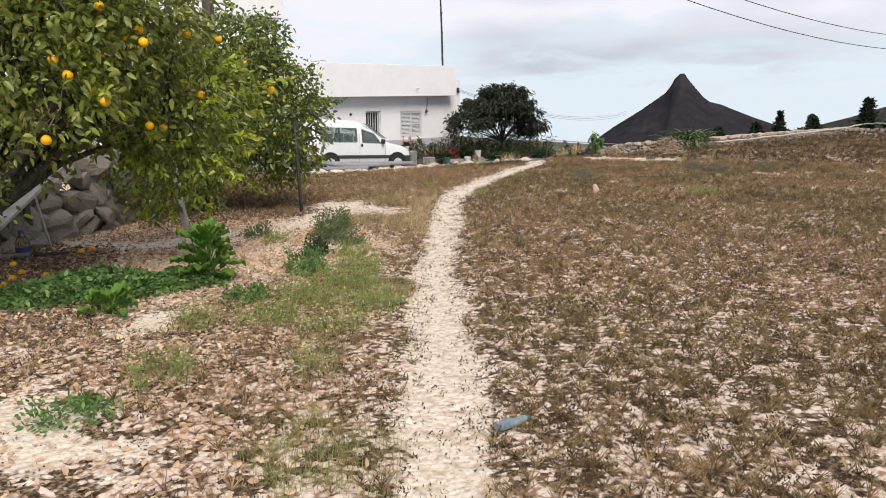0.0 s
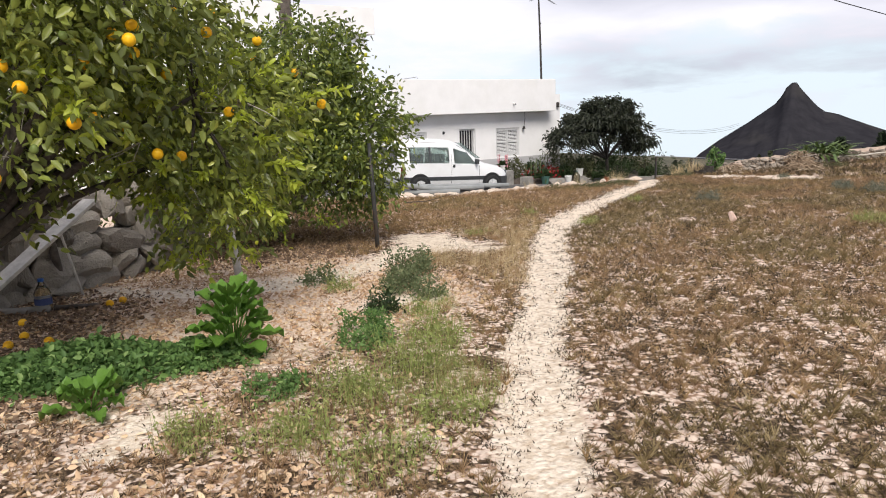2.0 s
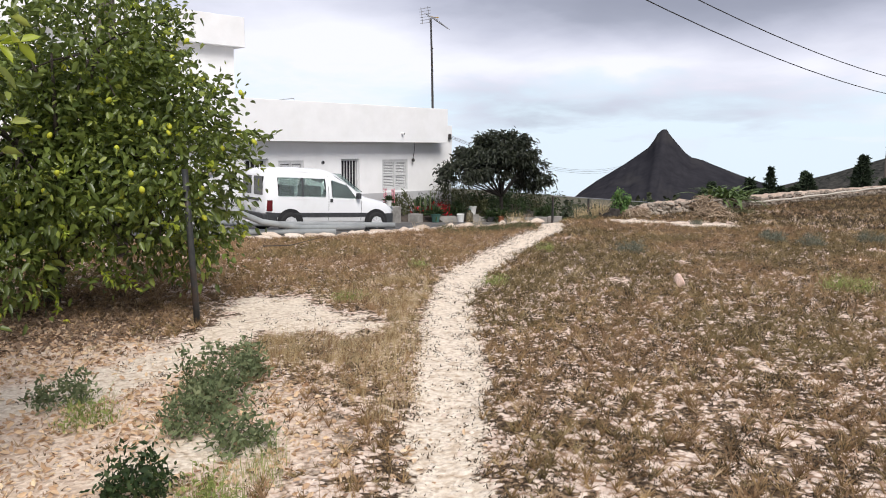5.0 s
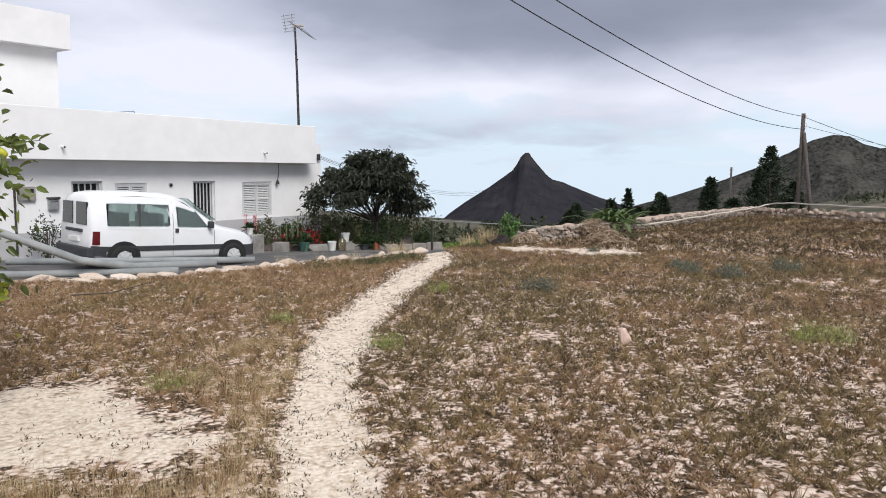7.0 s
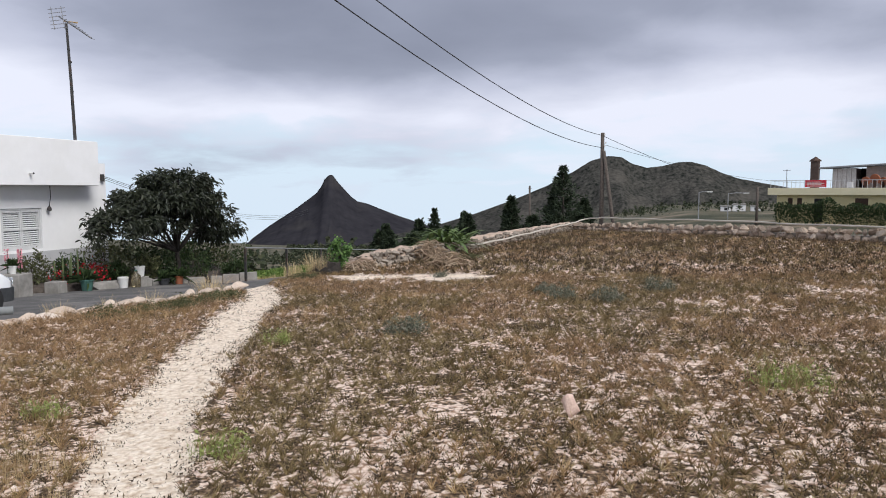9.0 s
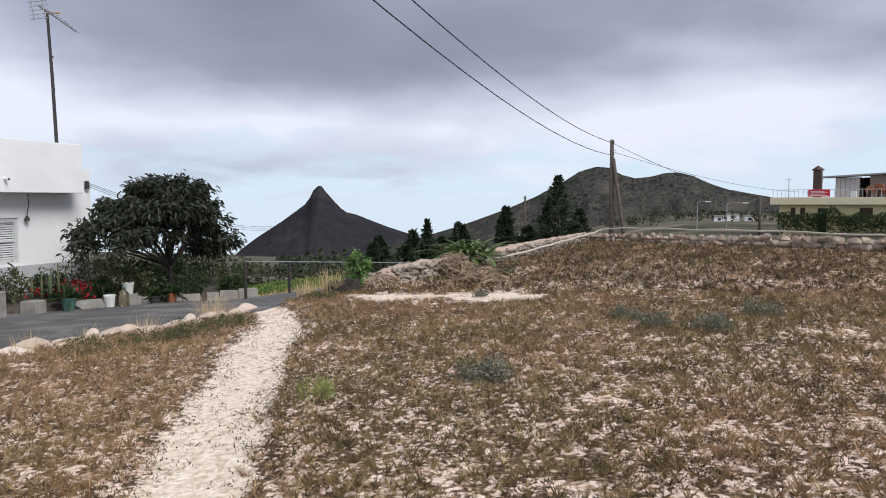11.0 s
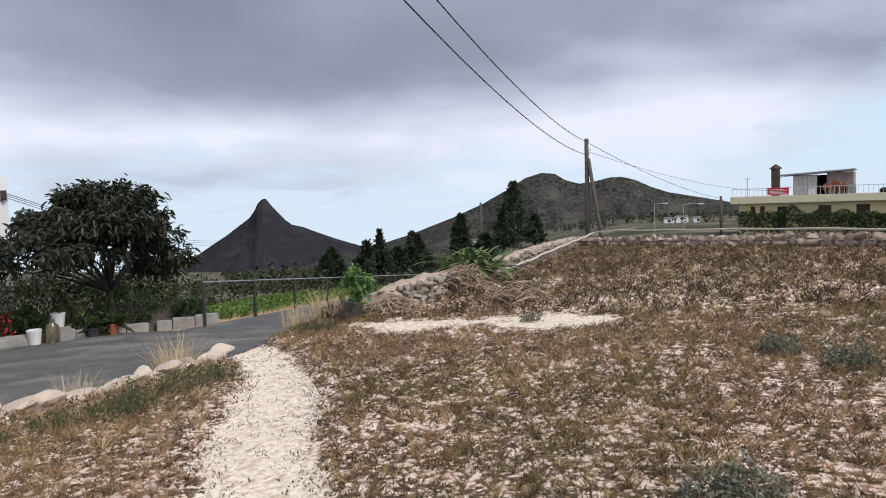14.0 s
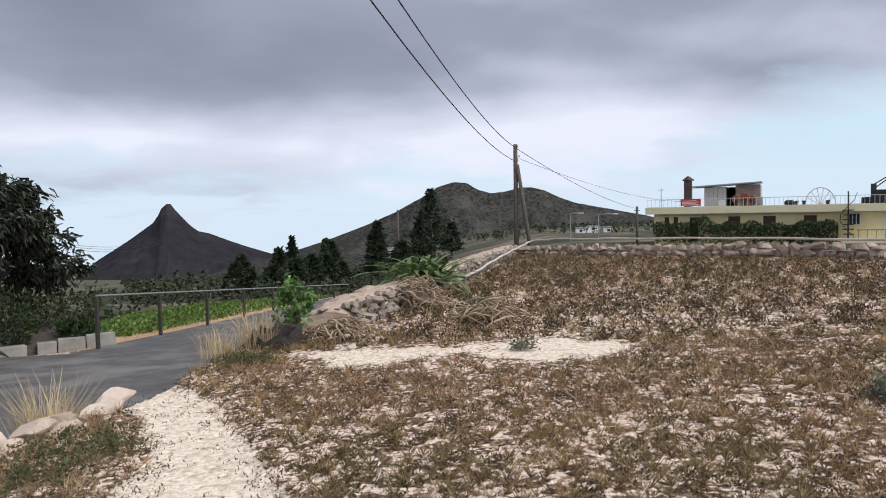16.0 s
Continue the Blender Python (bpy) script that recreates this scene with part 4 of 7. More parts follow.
            for k in range(8):
                sp = box(0.05, 0.18, -0.022, 0.022, 0.008, 0.028, 0.004)
                bmesh.ops.rotate(sp, verts=sp.verts, cent=(0, 0, 0), matrix=Matrix.Rotation(2 * math.pi * k / 8, 3, "Z"))
                tmp = bpy.data.meshes.new("tmp")
                sp.to_mesh(tmp)
                sp.free()
                rim.from_mesh(tmp)
                bpy.data.meshes.remove(tmp)
            bmesh.ops.rotate(rim, verts=rim.verts, cent=(0, 0, 0), matrix=Matrix.Rotation(radians(90 * sx), 3, "Y"))
            bmesh.ops.translate(rim, verts=rim.verts, vec=(sx * 0.912, y, 0.30))
            part("wheel_trim", rim, M_RIM, w, "silver spoked wheel trim")
    for y in (-0.35, -1.15):
        for sx in (-0.35, 0.35):
            part("car_seat", box(sx - 0.24, sx + 0.24, y - 0.1, y + 0.06, 0.6, 1.32, 0.05), M_BUMPER, v, "dark grey car seat")
    return v


VAN_YAW = 7.0
vd = Vector((math.sin(radians(VAN_YAW)), math.cos(radians(VAN_YAW))))
vr = Vector((vd.y, -vd.x))
wheel_f = Vector((-19.0, 16.98))
vc = wheel_f - vr * 0.90 - vd * 1.345
the_van = van((vc.x, vc.y, gz(vc.x, vc.y) + 0.02), -VAN_YAW)
the_van.matrix_basis = pose(vc.x, vc.y, gz(vc.x, vc.y) + 0.025, -math.degrees(math.atan(-0.05 * vd.x + 0.0555 * vd.y)), 0, -VAN_YAW) @ Matrix.Diagonal((1.0, 1.0, 0.96, 1))

# ---- trees ----


def in_blobs(blobs, n, rng, shell=0.55):
    """Points in a union of ellipsoids, most near the surface."""
    w = np.array([b[3] * b[4] * b[5] for b in blobs])
    pick = rng.choice(len(blobs), n, p=w / w.sum())
    d = rng.normal(size=(n, 3))
    d /= np.linalg.norm(d, axis=1, keepdims=True)
    r = shell + (1 - shell) * rng.uniform(0, 1, n) ** 0.6
    r *= 1 + 0.16 * np.sin(d[:, 0] * 5 + d[:, 2] * 4 + pick) * np.sin(d[:, 1] * 6)
    b = np.array(blobs)[pick]
    return b[:, :3] + d * b[:, 3:] * r[:, None], d


def tree(name, label, base, fork, blobs, clusters, per, size, slim, leaf_mat, seed, trunk_r, spread=0.16, droop=0.2, category="tree", twigs=60, bare_below=-99.0, bark=M_BARK, gaps=-0.16):
    rng = np.random.default_rng(seed)
    t = thing(name, label, category, base)
    o = np.array(base)
    bl = [tuple(np.array(b[:3]) - o) + tuple(b[3:]) for b in blobs]
    fk = Vector(fork) - Vector(base)
    tb = bmesh.new()
    steps = [Vector((0, 0, -0.1)).lerp(fk, k / 5) + Vector((rng.normal(0, 0.02), rng.normal(0, 0.02), 0)) for k in range(6)]
    tube(steps, [trunk_r * (1.25 - 0.5 * k / 5) for k in range(6)], 10, tb)
    part("trunk", tb, bark, t, smooth=True)
    pts, d = in_blobs(bl, clusters, rng)
    keep = pts[:, 2] > bare_below
    keep &= np.array([noise.noise(Vector(p) * 1.5 + Vector((seed, 0, 0))) > gaps for p in pts])
    pts, d = pts[keep], d[keep]
    boughs = []
    for b in bl:
        lb = bmesh.new()
        high = b[2] - fk.z > 0.7
        stout = trunk_r if high else trunk_r * 0.3
        uppers = [Vector(c[:3]) for c in bl if c[2] - fk.z > 0.7]
        start = fk if high or not uppers else min(uppers, key=lambda c: (c - Vector(b[:3])).length)
        for _ in range(3):
            tip = Vector(b[:3]) + Vector((rng.normal(0, 0.3) * b[3], rng.normal(0, 0.3) * b[4], rng.normal(0, 0.3) * b[5]))
            mid = start.lerp(tip, 0.5) + Vector((rng.normal(0, 0.1), rng.normal(0, 0.1), 0.08))
            tube([start, start.lerp(mid, 0.5), mid, tip], [stout * 0.6, stout * 0.45, stout * 0.3, stout * 0.12], 6, lb)
        boughs.append(lb)
    for i in range(min(twigs, len(pts))):
        tip = Vector(pts[i])
        k = min(range(len(bl)), key=lambda j: (Vector(bl[j][:3]) - tip).length)
        src = Vector(bl[k][:3])
        tube([src, src.lerp(tip, 0.5) + Vector((0, 0, 0.04)), tip], [0.016, 0.011, 0.004], 5, boughs[k])
    for lb in boughs:
        part("limb", lb, bark, t, smooth=True)
    n = len(pts) * per
    base_p = np.repeat(pts, per, 0) + rng.normal(size=(n, 3)) * spread * np.array([1, 1, 0.8])
    dirs = np.repeat(d, per, 0) * 0.7 + rng.normal(size=(n, 3)) * 0.8
    dirs[:, 2] -= droop
    L = size * rng.uniform(0.45, 1.3, n)
    crown = leaves("crown", base_p, dirs, L, L * slim, leaf_mat, rng, t)
    return t, pts


def young_shoots(t, pts, count, length, size, seed, mat, lift=1.0, leaves_each=16):
    """Shoots standing out of the crown, leafy all along."""
    rng = np.random.default_rng(seed)
    mid = pts.mean(axis=0)
    P, D = [], []
    for i in rng.choice(len(pts), count, replace=False):
        p = Vector(pts[i])
        out = (p - Vector(mid)).normalized()
        out = (out + Vector((rng.normal(0, 0.25), rng.normal(0, 0.25), lift * rng.uniform(0.2, 1.0)))).normalized()
        ln = length * rng.uniform(0.5, 1.2)
        q = [p, p + out * ln * 0.5, p + out * ln + Vector((0, 0, -0.10 * ln))]
        part("shoot", tube(q, [0.006, 0.005, 0.002], 4), mat, t)
        for k in range(leaves_each):
            f = rng.uniform(0.15, 1.0)
            c = q[0].lerp(q[1], f * 2) if f < 0.5 else q[1].lerp(q[2], f * 2 - 1)
            P.append(c)
            D.append(out * 0.6 + Vector(rng.normal(0, 0.7, 3)))
    L = size * rng.uniform(0.5, 1.2, len(P))
    leaves("shoot_leaves", np.array(P), np.array(D), L, L * 0.42, mat, rng, t)["label"] = "bright yellow-green young leaves"


def dead_twigs(t, pts, count, seed):
    rng = np.random.default_rng(seed)
    for i in rng.choice(len(pts), count, replace=False):
        tb = bmesh.new()
        p = Vector(pts[i])
        a = Vector(rng.normal(0, 1, 3)).normalized()
        for _ in range(3):
            b = (a + Vector(rng.normal(0, 0.5, 3))).normalized() * rng.uniform(0.15, 0.45)
            tube([p, p + b * 0.5 + Vector(rng.normal(0, 0.03, 3)), p + b], [0.005, 0.004, 0.0015], 4, tb)
        part("dead_twig", tb, M_TWIG, t)


def fruit_mesh(name, r, mat, stretch):
    bm = bmesh.new()
    bmesh.ops.create_uvsphere(bm, u_segments=14, v_segments=9, radius=r)
    for v in bm.verts:
        if stretch > 1:
            k = abs(v.co.z) / r
            v.co.z *= stretch
            v.co.x *= 1 - 0.12 * k
            v.co.y *= 1 - 0.12 * k
        v.co += v.co.normalized() * 0.002 * noise.noise(v.co * 60)
    me = bpy.data.meshes.new(name)
    bm.to_mesh(me)
    bm.free()
    me.polygons.foreach_set("use_smooth", [True] * len(me.polygons))
    me.materials.append(mat)
    return me


ORANGE = fruit_mesh("orange", 0.042, M_ORANGE, 1.0)
LEMON = fruit_mesh("lemon", 0.026, M_LEMONF, 1.35)
UNRIPE = fruit_mesh("unripe_fruit", 0.027, M_UNRIPE, 1.2)


def hang_fruit(t, pts, me, count, seed, lift):
    """Fruit on the crown's open side, just outside the leaves."""
    rng = random.Random(seed)
    mid = pts.mean(axis=0)
    face = (pts - mid) @ np.array(lift)
    order = [i for i in np.argsort(-face)[: len(pts) // 2]]
    for p in rng.sample(order, count):
        f = new(me.name, me)
        f.parent = t
        q = pts[p] + (pts[p] - mid) / np.linalg.norm(pts[p] - mid) * 0.17
        f.matrix_basis = pose(q[0], q[1], q[2] * 1.0, rng.uniform(-40, 40), rng.uniform(-40, 40), rng.uniform(0, 360))


orange_tree, opts = tree("orange_tree", "orange tree with glossy green leaves and ripe oranges", (-6.75, 1.35, gz(-6.75, 1.35)), (-6.7, 1.55, 0.45),
                         [(-6.5, 1.9, 1.9, 1.2, 1.2, 0.85), (-7.1, 3.6, 1.6, 1.05, 0.95, 0.95), (-7.6, 1.8, 2.0, 1.2, 1.2, 0.95), (-6.6, 2.6, 2.5, 1.1, 1.1, 0.8), (-7.6, 3.6, 2.25, 0.85, 0.75, 0.8), (-7.4, 3.8, 0.72, 0.75, 0.6, 0.5), (-6.35, 1.1, 0.85, 0.55, 0.5, 0.5), (-7.3, 1.9, 1.08, 0.75, 0.65, 0.45)],
                         1150, 30, 0.090, 0.46, M_CITRUS, 3, 0.12, 0.14, gaps=-0.26)
hang_fruit(orange_tree, opts, ORANGE, 70, 5, (0.75, 0.1, 0.35))
hang_fruit(orange_tree, opts, UNRIPE, 40, 6, (0.75, 0.1, 0.0))
low_side = opts[(opts[:, 1] > 1.0) & (opts[:, 2] < 2.3)]
young_shoots(orange_tree, low_side, min(260, len(low_side)), 0.26, 0.085, 7, M_SHOOT, 0.3)
dead_twigs(orange_tree, opts, 70, 8)
lemon_tree, lpts = tree("lemon_tree", "lemon tree with open green foliage and small yellow lemons", (-12.2, 6.35, gz(-12.2, 6.35)), (-12.0, 6.4, 0.2),
                        [(-11.4, 5.9, 1.3, 1.2, 1.2, 1.1), (-10.7, 6.9, 1.15, 1.0, 1.1, 1.1), (-11.8, 6.9, 1.7, 1.1, 1.0, 0.9), (-10.9, 6.5, 2.25, 0.85, 0.9, 0.75), (-11.3, 7.2, 2.5, 0.6, 0.5, 0.5), (-10.6, 7.2, 0.45, 0.7, 0.75, 0.5), (-11.2, 5.2, 0.7, 0.8, 0.8, 0.6), (-12.6, 5.6, 1.4, 1.2, 1.2, 1.1), (-10.7, 6.9, 0.2, 0.75, 0.8, 0.4), (-10.35, 7.0, 1.0, 0.65, 0.75, 0.85), (-11.3, 5.6, 0.25, 0.9, 0.9, 0.5), (-11.3, 4.6, 0.55, 0.8, 0.8, 0.75), (-12.4, 6.6, 0.5, 0.9, 1.0, 0.8)],
                        1400, 28, 0.095, 0.46, M_LEMON, 8, 0.09, 0.13, gaps=-0.24)
hang_fruit(lemon_tree, lpts, LEMON, 70, 9, (0.8, 0.1, 0.0))
hang_fruit(lemon_tree, lpts, UNRIPE, 50, 10, (0.8, 0.1, 0.0))
young_shoots(lemon_tree, lpts[lpts[:, 2] > 1.2], 90, 0.42, 0.09, 11, M_LEMON, 1.4, 20)
young_shoots(lemon_tree, lpts, 150, 0.22, 0.08, 12, M_SHOOT, 0.5, 12)
tree("orange_tree", "leafy citrus tree behind the terrace wall", (-13.2, 1.6, gz(-13.2, 1.6)), (-13.2, 1.8, 0.4),
     [(-12.6, 2.2, 1.7, 1.4, 1.5, 1.3), (-13.6, 3.8, 1.6, 1.4, 1.4, 1.3), (-12.4, 0.6, 1.8, 1.4, 1.2, 1.3), (-12.9, 3.4, 0.5, 1.2, 1.6, 0.8), (-12.3, 2.6, 0.9, 1.2, 1.4, 0.9)], 760, 24, 0.10, 0.46, M_LEMON, 21, 0.10, 0.17)
LQ = Vector((-6.3, 7.1, 1.2))


def lq(x, y, z, *r):
    p = LQ + (Vector((x, y, z)) - LQ) * 1.06
    return (p.x, p.y, p.z, *[k * 1.06 for k in r])


loquat, _ = tree("loquat_tree", "spreading dark-leaved loquat tree in a garden bed", lq(-21.8, 25.75, -1.35), lq(-21.8, 25.75, -0.72),
                 [lq(-21.8, 25.75, 1.45, 1.2, 0.95, 0.32), lq(-21.8, 25.35, 0.88, 1.5, 1.6, 0.32), lq(-21.8, 23.7, 0.32, 1.0, 1.0, 0.32), lq(-21.8, 22.95, -0.02, 0.6, 0.5, 0.18),
                  lq(-21.8, 26.6, 0.62, 1.1, 0.8, 0.3), lq(-21.8, 27.95, 0.50, 0.5, 0.42, 0.22), lq(-21.8, 27.75, -0.08, 0.9, 0.85, 0.38), lq(-21.8, 24.8, 0.22, 1.0, 0.9, 0.2)],
                 640, 32, 0.19, 0.30, M_LOQUAT, 13, 0.085, 0.11, 0.6, twigs=70, bark=M_DARKBARK, gaps=-0.24)


def stake(at, top, r, mat, label):
    return tagged(part("stake", tube([(at[0], at[1], gz(*at) - 0.2), top], [r * 1.1, r], 8), mat, smooth=True), label, "stake")


stake((-9.05, 4.6), (-9.2, 4.5, 0.75), 0.045, M_GREYWOOD, "grey weathered post supporting the orchard trees")
stake((-9.8, 7.0), (-9.75, 6.9, 1.1), 0.03, M_IRON, "thin dark iron stake beside the lemon tree")

# ---- dry-stone walls ----
STONES = [rock_mesh("stone", 40 + k, M_STONE, (1, 0.8, 0.72)) for k in range(9)]
KERBS = [rock_mesh("kerb_stone", 60 + k, M_KERB, (1, 0.7, 0.5)) for k in range(7)]
M_EDGE = material("brown_terrace_stone", (0.15, 0.125, 0.10), (0.36, 0.31, 0.255), 5, 0.95, 0.6, 28, c3=(0.42, 0.37, 0.31), per_object=True, distance=0.03)
EDGES = [rock_mesh("stone", 140 + k, M_EDGE, (1, 0.8, 0.6)) for k in range(6)]
DARKS = [rock_mesh("stone", 80 + k, M_ROCKDARK, (1, 0.8, 0.75)) for k in range(7)]


def stone_wall(name, label, line, height, meshes, size, seed, thick, core):
    """Courses of single stones against both faces of a rubble core."""
    rng = random.Random(seed)
    w = tagged(new(name), label, "wall", kind="structure")
    cb = bmesh.new()
    for (x0, y0), (x1, y1) in zip(line, line[1:]):
        d = Vector((x1 - x0, y1 - y0))
        nrm = Vector((-d.y, d.x)).normalized() * thick * 0.22
        v = []
        for (x, y) in ((x0, y0), (x1, y1)):
            z = gz(x, y)
            for s in (-1, 1):
                v.append([cb.verts.new((x + s * nrm.x, y + s * nrm.y, zz)) for zz in (z - 0.3, z + height * 0.62)])
        (a, b), (c, e) = (v[0], v[1]), (v[2], v[3])
        for f in ((a[0], c[0], c[1], a[1]), (b[0], b[1], e[1], e[0]), (a[1], c[1], e[1], b[1]), (a[0], a[1], b[1], b[0]), (c[0], e[0], e[1], c[1])):
            cb.faces.new(f)
    part("rubble_core", cb, core, w)
    for (x0, y0), (x1, y1) in zip(line, line[1:]):
        d = Vector((x1 - x0, y1 - y0))
        ln = d.length
        u = d / ln
        nrm = Vector((-u.y, u.x))
        ang = math.degrees(math.atan2(u.y, u.x))
        z = 0.0
        course = 0
        while z < height:
            ch = size * rng.uniform(0.62, 0.85)
            s = -rng.uniform(0, size)
            while s < ln:
                sz = size * rng.uniform(0.55, 1.6)
                for face in (-1, 1):
                    if face > 0 and rng.random() < 0.5:
                        continue
                    k = thick * (0.30 - 0.12 * z / height) * face + rng.uniform(-0.04, 0.04)
                    px, py = x0 + u.x * s + nrm.x * k, y0 + u.y * s + nrm.y * k
                    ob = new("stone", rng.choice(meshes))
                    ob.parent = w
                    m = pose(px, py, gz(px, py) + z + ch * 0.35 + rng.uniform(-0.03, 0.05), rng.uniform(-14, 14), rng.uniform(-14, 14), ang + rng.uniform(-25, 25) + rng.choice((0, 180)))
                    ob.matrix_basis = m @ Matrix.Diagonal((sz, sz * 0.95, ch * 1.5, 1))
                s += sz * 0.86
            z += ch * 0.8
            course += 1
    return w


stone_wall("wall_far", "low dry-stone wall closing the field", [WALL_A, (-5.3, 36.0), (-2.5, 31.9), (1.5, 27.4)], 0.32, STONES, 0.30, 1, 0.7, M_ROCKDARK)
EDGE_WALL = [(-13.9, 23.4), (-13.3, 28.9), (-12.9, 34.0), (-12.6, 38.0), (-12.1, 42.6)]
edge_wall = stone_wall("wall_edge", "low dry-stone terrace wall along the lane", EDGE_WALL, 0.30, EDGES, 0.19, 2, 0.4, M_ROCKDARK)


def wall_capping():
    """Trodden earth filling the terrace wall's broad top, with a rough face to the lane."""
    rng = random.Random(9)
    wx, wy = [p[0] for p in EDGE_WALL], [p[1] for p in EDGE_WALL]
    bm = bmesh.new()
    rows = []
    n = 60
    for i in range(n + 1):
        y = 23.3 + (42.6 - 23.3) * i / n
        x = float(np.interp(y, wy, wx))
        fade = min(1.0, (y - 23.1) / 1.6)
        h = (0.20 + 0.14 * fade)
        row = []
        for dx, dz in ((0.10, -0.12), (0.02, h - 0.03), (-0.25, h + 0.03), (-0.55, h), (-0.80, h - 0.10), (-0.92, -0.15), (-1.0, -0.9)):
            row.append(bm.verts.new((x + dx + rng.uniform(-0.07, 0.07), y, float(field_z(x, y)) + dz + rng.uniform(-0.045, 0.045))))
        rows.append(row)
    for r0, r1 in zip(rows, rows[1:]):
        for a, b, c, d in zip(r0, r0[1:], r1[1:], r1):
            bm.faces.new((a, b, c, d))
    bm.faces.new(rows[0])
    bmesh.ops.recalc_face_normals(bm, faces=bm.faces)
    part("capping", bm, material("pinkish_trodden_earth", (0.36, 0.265, 0.20), (0.58, 0.455, 0.36), 5, 0.95, 0.8, 24, c3=(0.22, 0.17, 0.125), scale3=2.2, amount3=0.6, distance=0.02), edge_wall, "pinkish trodden earth on the wall's top")
    for i in range(90):
        y = rng.uniform(23.2, 40.0)
        x = float(np.interp(y, wy, wx)) - rng.uniform(0.0, 0.8)
        sz = rng.uniform(0.10, 0.28)
        ob = new("stone", rng.choice(EDGES))
        ob.parent = edge_wall
        ob.matrix_basis = pose(x, y, float(field_z(x, y)) + 0.27 + rng.uniform(-0.03, 0.03), rng.uniform(-12, 12), rng.uniform(-12, 12), rng.uniform(0, 360)) @ Matrix.Diagonal((sz, sz * 0.8, sz * 0.5, 1))
    # a rough stone face towards the lane
    for i in range(170):
        y = rng.uniform(23.3, 33.0)
        x = float(np.interp(y, wy, wx)) - 0.95
        sz = rng.uniform(0.14, 0.30)
        ob = new("stone", rng.choice(EDGES))
        ob.parent = edge_wall
        ob.matrix_basis = pose(x, y, float(field_z(x, y)) - rng.uniform(-0.12, 0.7), rng.uniform(-25, 25), rng.uniform(-25, 25), rng.uniform(0, 360)) @ Matrix.Diagonal((sz, sz, sz * 0.8, 1))


wall_capping()

stone_wall("wall_orchard", "dark rough stone terrace wall behind the orange tree", [(-8.2, -0.6), (-9.3, 1.4), (-10.2, 2.7), (-10.9, 3.9), (-12.4, 5.0)], 1.05, DARKS, 0.42, 3, 0.7, M_ROCKDARK)


def kerb_row():
    rng = random.Random(4)
    w = tagged(new("kerb"), "row of pale rough stones edging the field", "kerb", kind="structure")
    y = 10.6
    while y < 19.4:
        x = float(road_edge(y)) - 0.05
        dx = float(road_edge(y + 0.3)) - float(road_edge(y - 0.3))
        sz = rng.uniform(0.24, 0.52)
        ob = new("kerb_stone", rng.choice(KERBS))
        ob.parent = w
        xx = x + rng.uniform(-0.08, 0.08)
        ob.matrix_basis = pose(xx, y, gz(xx + 0.25, y) + 0.0 + rng.uniform(-0.04, 0.05), rng.uniform(-20, 20), rng.uniform(-20, 20), math.degrees(math.atan2(0.6, dx)) + rng.uniform(-15, 15)) @ Matrix.Diagonal((sz, sz * rng.uniform(0.6, 0.95), rng.uniform(0.22, 0.36), 1))
        y += sz * 0.44 * 0.6 / math.hypot(0.6, dx) + 0.03


kerb_row()

# ---- fence, poles and cables ----


def fence():
    f = tagged(new("fence"), "dark iron post-and-rail fence along the lane", "fence")
    fx = -20.35
    ysn = [27.28 + 2.52 * k for k in range(9)]
    tops = [-0.70 - 0.0855 * (y - 27.28) for y in ysn]
    for y, z in zip(ysn, tops):
        g = gz(fx, y)
        part("post", box(fx - 0.035, fx + 0.035, y - 0.035, y + 0.035, g - 0.1, z, 0.005), M_IRON, f)
    for (y0, z0), (y1, z1) in zip(zip(ysn, tops), zip(ysn[1:], tops[1:])):
        part("rail", tube([(fx, y0, z0 + 0.02), (fx, y1, z1 + 0.02)], 0.019, 8), M_GALV, f, "galvanised top rail")


fence()


def wires(a, b, sag, r, n=26):
    a, b = Vector(a), Vector(b)
    pts = []
    for k in range(n + 1):
        s = k / n
        p = a.lerp(b, s)
        p.z -= 4 * sag * s * (1 - s)
        pts.append(p)
    return tube(pts, r, 5)


POLE = (-12.47, 56.4)
pole_thing = thing("utility_pole", "dark wooden utility pole with a slanting brace", "utility pole", (*POLE, gz(*POLE)))
pg = gz(*POLE)
part("pole", tube([(0, 0, -0.5), (0, 0, 4.95 - pg)], [0.16, 0.12], 12), M_POLE, pole_thing, smooth=True)
part("brace", tube([(1.25, -0.5, -0.3), (0.10, -0.05, 3.75 - pg)], [0.13, 0.11], 12), M_POLE, pole_thing, smooth=True)
for k, (zz, xx) in enumerate(((4.75, 0.16), (3.98, 0.16), (4.2, 0.22))):
    part("insulator", lathe([(0.02, 0), (0.05, 0.03), (0.035, 0.07), (0.05, 0.1), (0.02, 0.14)], 10, at=(xx, -0.1, zz - pg)), M_PLASTICW, pole_thing)
tagged(part("power_cable", wires((POLE[0], POLE[1], 3.97), (-17.4, -11.2, 13.73), 2.9, 0.018), M_BLACKWIRE), "black overhead power cable", "cable", "overhead cables")
tagged(part("power_cable", wires((POLE[0], POLE[1], 4.77), (-16.45, -0.8, 11.08), 1.94, 0.018), M_BLACKWIRE), "black overhead power cable", "cable", "overhead cables")
tagged(part("power_cable", wires((POLE[0], POLE[1], 4.75), (0.0, 97.6, 1.2), 0.5, 0.018), M_BLACKWIRE), "black overhead power cable", "cable", "overhead cables")
tagged(part("power_cable", wires((POLE[0], POLE[1], 4.2), (6.0, 99.0, 1.9), 0.7, 0.012), M_BLACKWIRE), "thin overhead telephone cable", "cable", "overhead cables")


